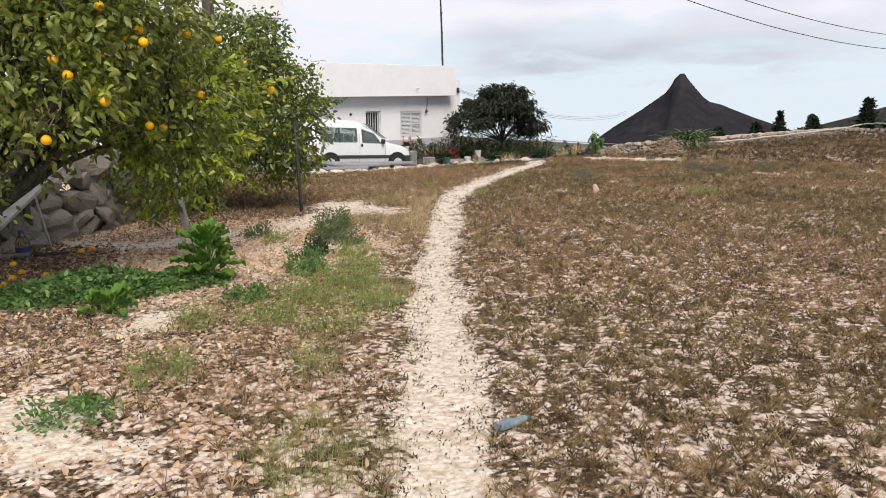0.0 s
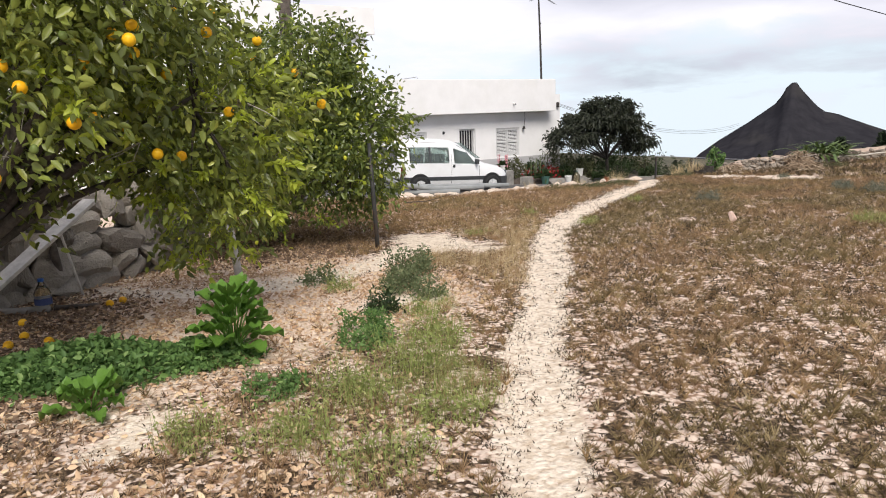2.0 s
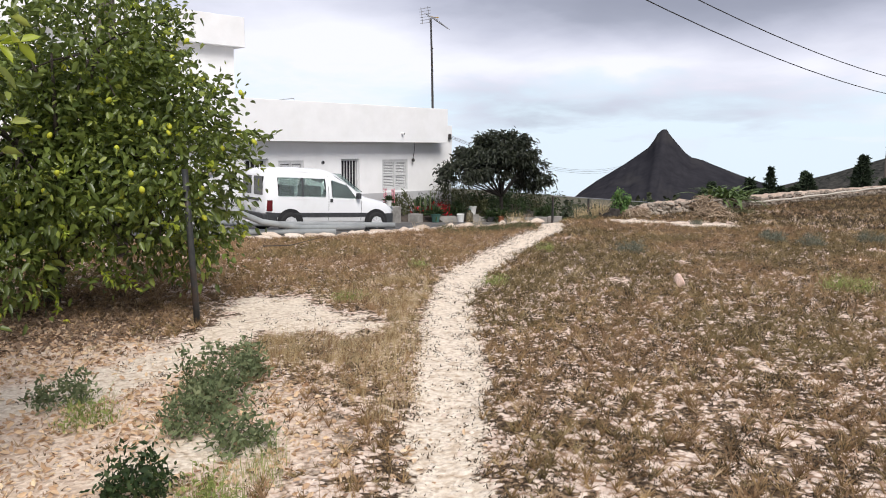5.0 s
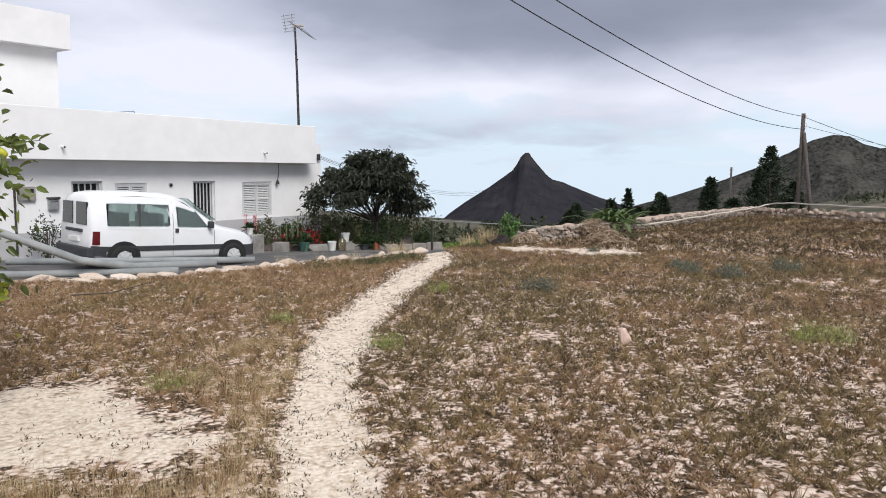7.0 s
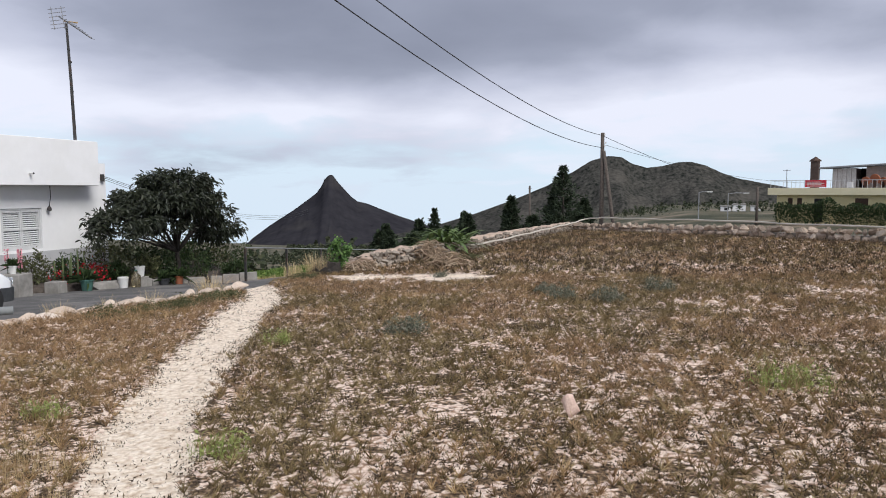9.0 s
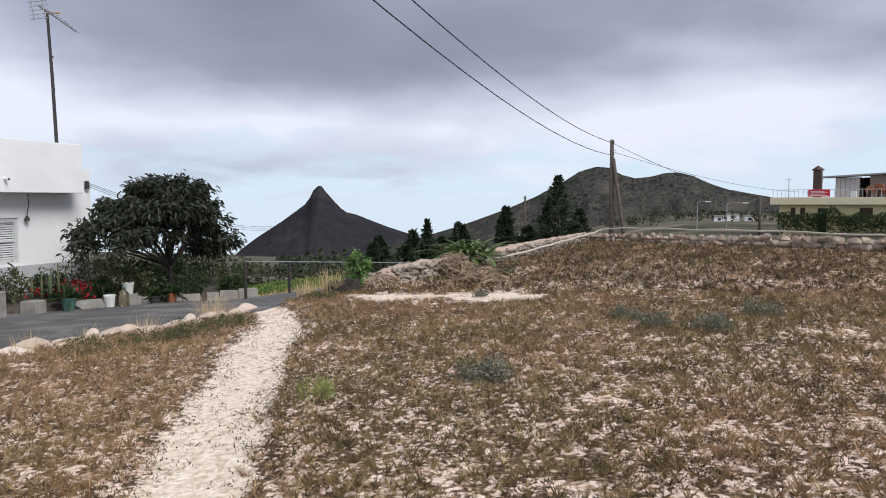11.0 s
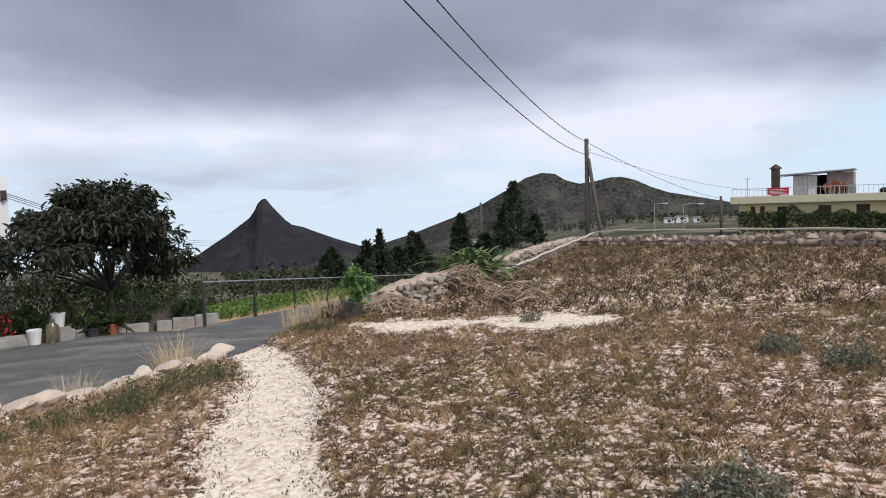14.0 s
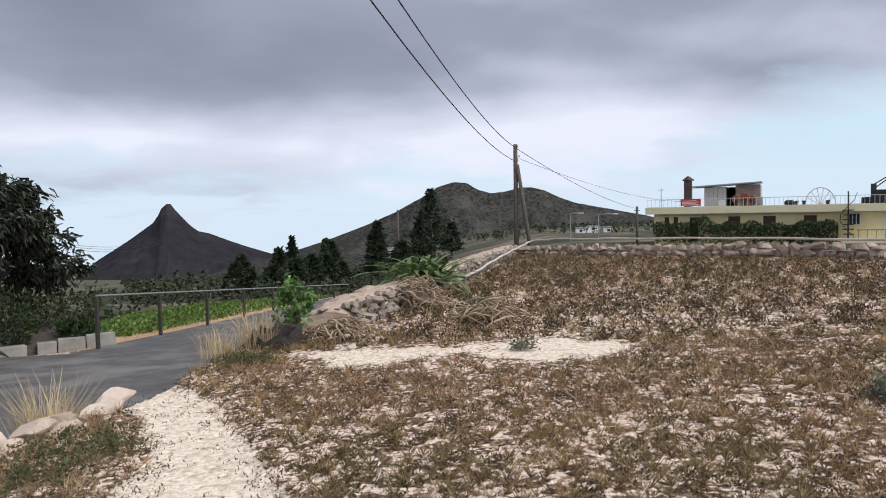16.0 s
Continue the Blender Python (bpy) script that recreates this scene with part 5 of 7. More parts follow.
def plain_pole(at, top, r, label="bare wooden utility pole"):
    g = gz(*at)
    p = thing("utility_pole", label, "utility pole", (*at, g))
    part("pole", tube([(0, 0, -0.4), (0, 0, top - g)], [r * 1.2, r], 10), M_POLE, p, smooth=True)
    part("cross_pin", box(-0.3, 0.3, -0.03, 0.03, top - g - 0.5, top - g - 0.42), M_IRON, p)
    return p


plain_pole((-15.75, 8.5), 6.5, 0.13, "weathered grey wooden utility pole behind the orchard")
plain_pole((-34.1, 131.2), 1.85, 0.16)
plain_pole((0.0, 97.6), 1.45, 0.14)

# ---- ground cover ----


def scatter(n, x0, x1, y0, y1, rng, keep):
    x, y = rng.uniform(x0, x1, n), rng.uniform(y0, y1, n)
    k = keep(x, y)
    x, y = x[k], y[k]
    return np.stack([x, y, ground_z(x, y) - 0.005], 1)


def on_field(x, y):
    e = road_edge(y)
    left = np.where(y > 23.5, np.interp(y, [23.5, 28, 33, 38, 42.6], [-13.7, -13.0, -12.6, -12.3, -11.9]), e + 0.12)
    return (x > left) & (past_wall(x, y) < -0.25)


def patchy(x, y, s, seed):
    return 0.5 + 0.5 * wobble(x * s + seed * 3.1, y * s - seed * 1.7)


rng = np.random.default_rng(11)


def bare(x, y):
    return (path_gap(x, y) < -0.10 + 0.24 * lumps(x, y, 0.16, 73)) | (sand_patch(x, y) > 0.12)


def litter_zone(x, y):
    return np.clip(smooth01(-4.6, -6.4, x + 0.2 * (y - 3)) * (1 - smooth01(5.6, 7.2, y)), 0, 1)


def cover(x, y):
    """How closely the field is overgrown: dense clumps, pale bare gaps between."""
    side = np.interp(y, PATH_LINE[:, 1], PATH_LINE[:, 0]) - x
    ease = 0.10 * (1 - smooth01(13.0, 17.5, y)) + 0.045 * smooth01(13.0, 17.5, y) + 0.03 * smooth01(21.5, 24.0, y) + 0.09 * smooth01(0.2, 0.9, side) * smooth01(6.0, 8.0, y)
    return 0.02 + 0.98 * smooth01(0.360 - ease, 0.430 - ease, 0.34 * lumps(x, y, 1.9, 31) + 0.66 * lumps(x, y, 0.25, 41))


def grass_keep(lo, hi, seed):
    """Growth of one colour, where its own broad patches lie."""
    def keep(x, y):
        side = np.interp(y, PATH_LINE[:, 1], PATH_LINE[:, 0]) - x
        start = smooth01(0.2, 0.8, side) * (1 - smooth01(5.0, 7.0, y))
        tone = lumps(x, y, 1.7, 55) + 0.16 * smooth01(0.0, 0.8, side) + rng.normal(0, 0.10, len(x))
        d = cover(x, y) * (1 - 0.9 * litter_zone(x, y)) * (1 - 0.6 * start) * (tone > lo) * (tone <= hi)
        edge = smooth01(0.0, 0.35, path_gap(x, y))
        return on_field(x, y) & ~bare(x, y) & (rng.uniform(0, 1, len(x)) < d * (0.4 + 0.6 * edge))
    return keep


def walked(x, y):
    """The stretch of the field that the path runs along."""
    return x < 2.4 - 0.2 * y


def within(keep, near):
    return lambda x, y: keep(x, y) & (walked(x, y) == near)


for mat, lo, hi, label in ((M_OLIVE, -9, 0.47, "short olive-brown withered grass over the field"), (M_GRASS, 0.47, 0.60, "short dry brown grass over the field"), (M_RUST, 0.60, 9, "short reddish dry grass over the field")):
    near = scatter(94000, -18.6, 4.0, -1.5, 22.0, rng, within(grass_keep(lo, hi, 1), True))
    tagged(tufts("dry_grass", near, 15, rng.uniform(0.035, 0.13, len(near)), 0.080, 0.0042, mat, rng), label, "grass", kind="stuff")
    farp = scatter(24000, -14.5, 6.0, 21.5, 43.0, rng, grass_keep(lo, hi, 2))
    tagged(tufts("dry_grass", farp, 10, rng.uniform(0.05, 0.14, len(farp)), 0.11, 0.010, mat, rng), label.replace("over the field", "towards the stone wall"), "grass", kind="stuff")
    aside = scatter(26000, -4.0, 12.0, -7.0, 22.0, rng, within(grass_keep(lo, hi, 2), False))
    tagged(tufts("dry_grass", aside, 9, rng.uniform(0.05, 0.14, len(aside)), 0.13, 0.014, mat, rng), label.replace("over the field", "away from the path"), "grass", kind="stuff")


def strip_keep(lo, hi):
    """Taller growth on the kerb side of the path."""
    def keep(x, y):
        side = np.interp(y, PATH_LINE[:, 1], PATH_LINE[:, 0]) - x
        return (side > lo) & (side < hi) & on_field(x, y) & ~bare(x, y) & (patchy(x, y, 1.5, 4) > 0.42) & (litter_zone(x, y) < 0.3)
    return keep


tall = scatter(6400, -18.4, -1.0, 1.2, 19.5, rng, strip_keep(0.35, 6.0))
tagged(blades("tall_dry_grass", tall, 16, rng.uniform(0.08, 0.24, len(tall)), 0.10, 0.0028, M_GRASS, rng, lean=0.55), "taller brown dry grass between path and kerb", "grass", kind="stuff")
straw = scatter(2600, -10.4, -6.2, 5.6, 10.5, rng, strip_keep(0.3, 2.4))
tagged(blades("straw_grass", straw, 16, rng.uniform(0.08, 0.22, len(straw)), 0.09, 0.0026, M_BLOND, rng, lean=0.5), "straw-coloured dry grass beside the path", "grass", kind="stuff")


def green_keep(x, y):
    side = np.interp(y, PATH_LINE[:, 1], PATH_LINE[:, 0]) - x
    return (side > 0.35) & (side < 1.5) & (lumps(x, y, 0.6, 91) + rng.normal(0, 0.05, len(x)) > 0.54) & ~bare(x, y)


green = scatter(9000, -6.6, -1.2, 0.6, 5.8, rng, green_keep)
tagged(blades("green_grass", green, 12, rng.uniform(0.06, 0.20, len(green)), 0.08, 0.003, M_WEED, rng, lean=0.6), "thin pale green grass beside the path", "grass", kind="stuff")


def herb_keep(x, y):
    right = smooth01(-0.1, 0.4, path_gap(x, y))
    side = np.interp(y, PATH_LINE[:, 1], PATH_LINE[:, 0]) - x
    d = (0.01 + 0.99 * cover(x, y) * smooth01(0.36, 0.48, lumps(x, y, 0.22, 61))) * (1 - 0.95 * litter_zone(x, y)) * (1 - 0.6 * smooth01(0.0, 0.8, side))
    return on_field(x, y) & ~bare(x, y) & (rng.uniform(0, 1, len(x)) < d * right)


def herbs(name, roots, per, size, rise, mat, label):
    n = len(roots) * per
    tall = np.repeat(rise * rng.uniform(0.5, 1.3, len(roots)), per)
    b = np.repeat(roots, per, 0) + np.stack([rng.normal(0, 0.035, n), rng.normal(0, 0.035, n), rng.uniform(0.0, 1.0, n) ** 1.3 * tall], 1)
    d = rng.normal(size=(n, 3)) * np.array([1, 1, 0.8]) + np.array([0, 0, 1.1])
    L = size * rng.uniform(0.5, 1.4, n)
    ob = chips(name, b, d, L, L * 0.42, mat, rng)
    return tagged(ob, label, "plants", kind="stuff")


hn = scatter(52000, -18.6, 4.0, -1.5, 22.0, rng, within(herb_keep, True))
herbs("low_herbs", hn, 24, 0.020, 0.085, M_HERB, "withered dark low herbs among pale stones")
hf = scatter(20000, -14.5, 6.0, 21.5, 43.0, rng, herb_keep)
herbs("low_herbs", hf, 16, 0.046, 0.11, M_HERB, "withered dark low herbs towards the stone wall")


def pebbles(name, n, area, lo, hi, mat, keep, label):
    p = scatter(n, *area, rng, keep)
    k = len(p)
    s = lo + (hi - lo) * rng.uniform(0, 1, k) ** 3
    tent = np.array([(1, 0, -0.2), (0, 1, -0.2), (-1, 0, -0.2), (0, -1, -0.2), (0.2, 0.1, 0.6)], dtype=float)
    v = tent[None] * s[:, None, None] * rng.uniform(0.5, 1.35, (k, 5, 1))
    a = rng.uniform(0, 2 * np.pi, k)
    c, sn = np.cos(a)[:, None], np.sin(a)[:, None]
    v = np.stack([v[..., 0] * c - v[..., 1] * sn, v[..., 0] * sn + v[..., 1] * c, v[..., 2]], -1) + p[:, None]
    f = np.array([(0, 1, 4), (1, 2, 4), (2, 3, 4), (3, 0, 4)])
    fs = (np.arange(k)[:, None, None] * 5 + f[None]).reshape(-1, 3)
    return tagged(mesh_object(name, v.reshape(-1, 3), fs, mat), label, "stones", kind="stuff")


def stone_keep(x, y):
    gap = 1 - cover(x, y)
    return on_field(x, y) & (litter_zone(x, y) < 0.5) & (rng.uniform(0, 1, len(x)) < 0.12 + 0.88 * gap)


def pebble_keep(x, y):
    return on_field(x, y) & (rng.uniform(0, 1, len(x)) < 0.25 + 0.9 * smooth01(0.35, 0.7, patchy(x, y, 0.9, 7)))


pebbles("pebbles", 60000, (-18.6, 4.0, -1.5, 23.0), 0.006, 0.034, M_PEBBLE, within(pebble_keep, True), "pale angular pebbles strewn over the soil")
pebbles("pebbles", 22000, (-14.0, 6.0, 22.5, 42.0), 0.012, 0.055, M_PEBBLE, pebble_keep, "pale stones strewn over the far part of the field")
pebbles("field_stones", 90000, (-18.6, 4.0, -1.5, 23.0), 0.012, 0.050, M_PEBBLE, within(stone_keep, True), "pale broken stones lying between the dry plants")
pebbles("field_stones", 22000, (-14.0, 6.0, 23.0, 42.0), 0.014, 0.055, M_PEBBLE, stone_keep, "pale broken stones towards the far wall")
sprig = scatter(60000, -15.0, 2.5, -1.0, 20.5, rng, lambda x, y: ((path_gap(x, y) < 0.15) & (rng.uniform(0, 1, len(x)) < 0.10 + 0.8 * smooth01(-0.26, 0.05, path_gap(x, y)))) | ((sand_patch(x, y) > 0.0) & (rng.uniform(0, 1, len(x)) < 0.12)))
herbs("path_sprigs", sprig, 10, 0.020, 0.03, M_HERB, "tiny dark green sprigs growing on the trodden path")

# ---- house fittings ----


def antenna():
    a = thing("tv_antenna", "tall thin rooftop television antenna on a mast", "antenna", (-24.9, 24.93, 2.76))
    part("mast", tube([(0, 0, -0.05), (0, -0.06, 1.8), (0.02, -0.17, 3.6)], [0.05, 0.046, 0.036], 8), M_IRON, a)
    part("boom", tube([(0.0, -0.42, 3.74), (0.05, 0.78, 3.30)], 0.018, 6), M_GALV, a)
    for k in range(8):
        y = -0.20 + k * 0.13
        z = 3.66 - k * 0.046
        part("element", tube([(-0.34 + 0.015 * k, y, z + 0.18), (0.02, y, z), (0.34 - 0.015 * k, y, z - 0.10)], 0.012, 5), M_GALV, a)
    part("dipole", tube([(-0.26, 0.02, 3.72), (0.0, 0.04, 3.66), (0.26, 0.02, 3.62)], 0.024, 6), material("yellowed_plastic", (0.38, 0.24, 0.08), (0.50, 0.34, 0.14), 6, 0.6, 0.0), a, "yellowed dipole box")
    for k in range(6):
        part("reflector_bar", tube([(-0.34, -0.40 - 0.02 * k, 3.40 + 0.11 * k), (0.34, -0.40 - 0.02 * k, 3.40 + 0.11 * k)], 0.010, 5), M_GALV, a)
    for sx in (-0.2, 0.2):
        part("reflector_post", tube([(sx, -0.40, 3.36), (sx, -0.52, 4.0)], 0.012, 5), M_GALV, a)
    for z in (0.6, 1.5, 2.4):
        part("clamp", lathe([(0.04, 0), (0.04, 0.05)], 8, at=(0, -0.02 * z, z)), M_IRON, a)


antenna()
mb = thing("meter_box", "pale grey electricity meter box on the wall", "meter box", (HX, 15.1, 0.43))
part("case", box(0.0, 0.09, -0.23, 0.23, -0.19, 0.19, 0.01), M_CONC, mb)
part("window", box(0.09, 0.1, 0.08, 0.17, 0.02, 0.13), M_DARK, mb, "small dark reading window")
tagged(part("conduit", tube([(HX + 0.03, 14.8, 0.7), (HX + 0.03, 14.8, -1.2)], 0.03, 8), M_IRON), "dark vertical conduit beside the meter box", "pipe")
ml = thing("mailbox", "grey metal letter box with a pitched lid", "mailbox", (HX, 15.8, 0.16))
part("body", box(0.0, 0.12, -0.14, 0.14, -0.19, 0.10, 0.012), M_GALV, ml)
lid = box(0.0, 0.16, -0.16, 0.16, 0.10, 0.16, 0.01)
part("lid", lid, M_IRON, ml)
part("slot", box(0.12, 0.125, -0.1, 0.1, 0.02, 0.04), M_DARK, ml)
for y in (15.83, 22.97):
    sp = thing("rain_spout", "short pipe spout through the parapet", "drain spout", (-24.62, y, 1.72), group="parapet spouts")
    part("pipe", tube([(-0.05, 0, 0), (0.16, 0, -0.02)], 0.035, 10), M_PLASTICW, sp)
    part("mouth", tube([(0.155, 0, -0.02), (0.17, 0, -0.022)], 0.027, 10), M_DARK, sp)
vt = thing("wall_vent", "small round grey vent on the wall", "vent", (HX, 19.58, 0.6))
part("rim", tube([(0, 0, 0), (0.03, 0, 0)], 0.07, 12), M_GALV, vt)
part("mesh", tube([(0.03, 0, 0), (0.034, 0, 0)], 0.05, 12), M_DARK, vt)
wlamp = thing("wall_lamp", "dark hanging lamp on a cable by the shutters", "lamp", (HX, 24.03, 0.65))
part("cable", tube([(0.1, 0.05, 0.70), (0.14, 0.03, 0.4), (0.10, 0.0, 0.08)], 0.012, 6), M_BLACKWIRE, wlamp)
part("shade", lathe([(0.02, 0.08), (0.06, 0.03), (0.07, -0.05), (0.03, -0.07)], 12, at=(0.10, 0, 0)), M_IRON, wlamp)
br = thing("cable_bracket", "black cable bracket on the house corner", "bracket", (HX + 0.02, 26.2, 1.62))
part("arm", box(0.0, 0.1, -0.05, 0.05, -0.12, 0.12, 0.01), M_IRON, br)
for dz in (0.05, 0.0, -0.06):
    tagged(part("house_cable", wires((HX + 0.1, 26.25, 1.62 + dz), (-38.0, 62.0, -0.6 + dz * 3), 0.9, 0.008), M_BLACKWIRE), "thin black cable from the house corner", "cable", "house cables")
tagged(part("roof_rod", tube([(-26, 17.8, 2.78), (-26, 18.9, 2.92), (-26, 18.95, 2.76)], 0.012, 6), M_GALV), "thin bent metal rod on the roof edge", "rod")

# ---- garden bed by the house ----
bed_line = [(-24.9, 21.6), (-23.9, 22.6), (-23.2, 23.6), (-22.7, 25.0), (-22.4, 26.3), (-21.7, 27.2), (-20.8, 27.9)]


def garden_bed():
    b = tagged(new("garden_bed"), "raised bed of dark soil behind rough concrete blocks", "garden bed", kind="structure")
    bm = bmesh.new()
    front = [bm.verts.new((x, y, gz(x, y) - 0.1)) for x, y in bed_line]
    top = [bm.verts.new((x - 0.1, y + 0.1, gz(x, y) + 0.20)) for x, y in bed_line]
    back = [bm.verts.new((max(HX + 0.05, x - 3.0) if y < 26 else x - 3.5, y + 2.4, gz(x, y) + 0.28)) for x, y in bed_line]
    for a, c in ((front, top), (top, back)):
        for k in range(len(a) - 1):
            bm.faces.new((a[k], a[k + 1], c[k + 1], c[k]))
    part("soil", bm, M_BARK, b)
    rng = random.Random(3)
    for (x0, y0), (x1, y1) in zip(bed_line[3:], bed_line[4:]):
        L = math.hypot(x1 - x0, y1 - y0)
        s = 0.0
        while s < L - 0.2:
            ln = rng.uniform(0.38, 0.62)
            x, y = x0 + (x1 - x0) * (s + ln / 2) / L, y0 + (y1 - y0) * (s + ln / 2) / L
            bb = box(-ln / 2 + 0.012, ln / 2 - 0.012, -0.10, 0.10, -0.02, rng.uniform(0.22, 0.30), 0.018)
            ob = part("block", bb, M_CONC, b)
            ob.matrix_basis = pose(x, y, gz(x, y), rng.uniform(-2, 2), rng.uniform(-2, 2), math.degrees(math.atan2(y1 - y0, x1 - x0)) + rng.uniform(-4, 4))
            s += ln


garden_bed()


def shrub(at, w, d, h, n, size, mat, seed, label, name="shrub", slim=0.35, category="shrub", up=0.6, stems=10):
    rng = np.random.default_rng(seed)
    t = thing(name, label, category, at)
    sb = bmesh.new()
    for _ in range(stems):
        tip = Vector((rng.normal(0, 0.35) * w, rng.normal(0, 0.35) * d, h * rng.uniform(0.5, 0.95)))
        tube([(tip.x * 0.15, tip.y * 0.15, -0.05), (tip.x * 0.5, tip.y * 0.5, tip.z * 0.55), tuple(tip)], [0.014, 0.010, 0.004], 5, sb)
    part("stem", sb, M_BARK, t)
    k = max(8, n // 16)
    c = rng.normal(size=(k, 3))
    c /= np.linalg.norm(c, axis=1, keepdims=True)
    c = c * rng.uniform(0.35, 1.0, (k, 1)) ** 0.6 * np.array([w, d, h * 0.5]) + np.array([0, 0, h * 0.52])
    p = np.repeat(c, 16, 0) + rng.normal(size=(k * 16, 3)) * np.array([w, d, h]) * 0.10
    p[:, 2] = np.maximum(p[:, 2], 0.02)
    dr = rng.normal(size=p.shape) + np.array([0, 0, up]) + p / np.linalg.norm(p, axis=1, keepdims=True) * 0.5
    L = size * rng.uniform(0.6, 1.3, len(p))
    leaves("foliage", p, dr, L, L * slim, mat, rng, t)
    return t


M_OLIVESHRUB = material("olive_shrub_leaf", (0.045, 0.055, 0.024), (0.125, 0.135, 0.060), 2, 0.65, 0.0, island=True, c3=(0.24, 0.23, 0.12), translucent=0.2)
for k, (x, y, w, d, h, m) in enumerate([(-24.3, 25.4, 0.8, 0.9, 1.35, M_OLIVESHRUB), (-24.2, 26.9, 1.0, 1.0, 1.6, M_OLIVESHRUB), (-23.4, 28.4, 1.0, 0.9, 1.6, M_SHRUB), (-22.4, 29.2, 0.9, 0.9, 1.6, M_SHRUB), (-23.9, 30.2, 0.8, 0.8, 1.5, M_OLIVESHRUB), (-24.6, 29.5, 1.2, 1.1, 1.9, M_SHRUB), (-25.2, 31.0, 1.2, 1.1, 1.9, M_SHRUB),
                                        (-23.2, 26.2, 0.6, 0.6, 1.0, M_SHRUB), (-22.5, 27.3, 0.6, 0.6, 1.0, M_SHRUB), (-22.9, 25.6, 0.45, 0.45, 0.75, M_OLIVESHRUB), (-24.4, 24.0, 0.5, 0.5, 0.85, M_SHRUB), (-24.6, 22.9, 0.4, 0.5, 0.9, M_OLIVESHRUB), (-23.4, 24.9, 0.4, 0.45, 0.55, M_SHRUB), (-21.5, 28.3, 0.45, 0.4, 0.6, M_SHRUB)]):
    shrub((x, y, gz(x, y) + 0.2), w, d, h, 900, 0.11, m, 100 + k, "dense green garden shrub in the bed beside the house")
shrub((-24.35, 15.2, gz(-24.35, 15.2)), 0.42, 0.5, 1.15, 420, 0.10, M_SHRUB, 140, "leafy rose bush against the white wall", name="rose_bush")


def flower_clump(at, w, h, n, mat, seed, label, size=0.05):
    rng = np.random.default_rng(seed)
    t = thing("flower_clump", label, "flowers", at)
    p = rng.normal(size=(n, 3)) * np.array([w, w, h * 0.3]) + np.array([0, 0, h * 0.65])
    p[:, 2] = np.maximum(p[:, 2], 0.03)
    q = rng.normal(size=(n * 2, 3)) * np.array([w, w, h * 0.3]) + np.array([0, 0, h * 0.4])
    q[:, 2] = np.maximum(q[:, 2], 0.02)
    L = size * rng.uniform(0.7, 1.3, n)
    leaves("petals", p, rng.normal(size=p.shape) + np.array([0, 0, 0.5]), L, L * 0.8, mat, rng, t)
    L2 = 0.09 * rng.uniform(0.7, 1.3, n * 2)
    leaves("foliage", q, rng.normal(size=q.shape) + np.array([0, 0, 0.7]), L2, L2 * 0.3, M_SHRUB, rng, t)


flower_clump((-23.9, 24.3, gz(-23.9, 24.3) + 0.2), 0.28, 0.50, 320, M_RED, 5, "clump of crimson flowers in the bed", 0.07)
flower_clump((-23.95, 23.2, gz(-23.95, 23.2) + 0.2), 0.12, 0.5, 40, M_RED, 6, "red flowers beside the potted plants", 0.05)
for k, (x, y) in enumerate(((-24.5, 22.0), (-24.3, 22.25), (-24.55, 22.45))):
    sp = thing("flower_spike", "tall spike of pale pink flowers", "flowers", (x, y, gz(x, y) + 0.2), group="pink flower spikes")
    rngk = np.random.default_rng(60 + k)
    part("stem", tube([(0, 0, -0.05), (0.02, 0.02, 1.05)], [0.012, 0.006], 6), M_SHRUB, sp)
    pz = rngk.uniform(0.55, 1.08, 70)
    an = rngk.uniform(0, 6.28, 70)
    leaves("petals", np.stack([0.02 * np.cos(an), 0.02 * np.sin(an), pz], 1), np.stack([np.cos(an), np.sin(an), 0.4 + 0 * an], 1), np.full(70, 0.06), np.full(70, 0.05), M_PINK, rngk, sp)
for k in range(7):
    x, y = -24.0 + 0.16 * (k % 4) - 0.1, 23.2 + 0.13 * k
    c = thing("tall_cactus", "slender upright grey-green cactus stem", "cactus", (x, y, gz(x, y) + 0.18), group="upright cactus stems")
    hh = 0.75 + 0.11 * ((k * 5) % 4)
    cb = tube([(0, 0, -0.05), (0.02 * (k % 3), 0.01, hh * 0.5), (0.03 * (k % 3 - 1), 0.03, hh)], [0.03, 0.032, 0.014], 8)
    part("stem", cb, M_GREYWEED, c, smooth=True)


def pot(at, r, h, mat, label, plant=None, seed=0, name="plant_pot"):
    t = thing(name, label, "pot", at)
    part("bowl", lathe([(r * 0.68, 0), (r * 0.95, h * 0.86), (r * 1.06, h * 0.87), (r * 1.06, h), (r * 0.92, h), (r * 0.88, h * 0.9)], 18), mat, t, smooth=False)
    part("earth", lathe([(r * 0.9, h * 0.88), (r * 0.9, h * 0.91)], 16), M_BARK, t)
    if plant:
        rng = np.random.default_rng(seed)
        n = 90
        L = plant * rng.uniform(0.6, 1.2, n)
        leaves("plant", np.tile([[0, 0, h * 0.9]], (n, 1)) + rng.normal(size=(n, 3)) * np.array([r * 0.4, r * 0.4, 0.02]), rng.normal(size=(n, 3)) * 0.6 + np.array([0, 0, 1.0]), L, L * 0.14, M_SHRUB, rng, t, droop=0.3)
    return t


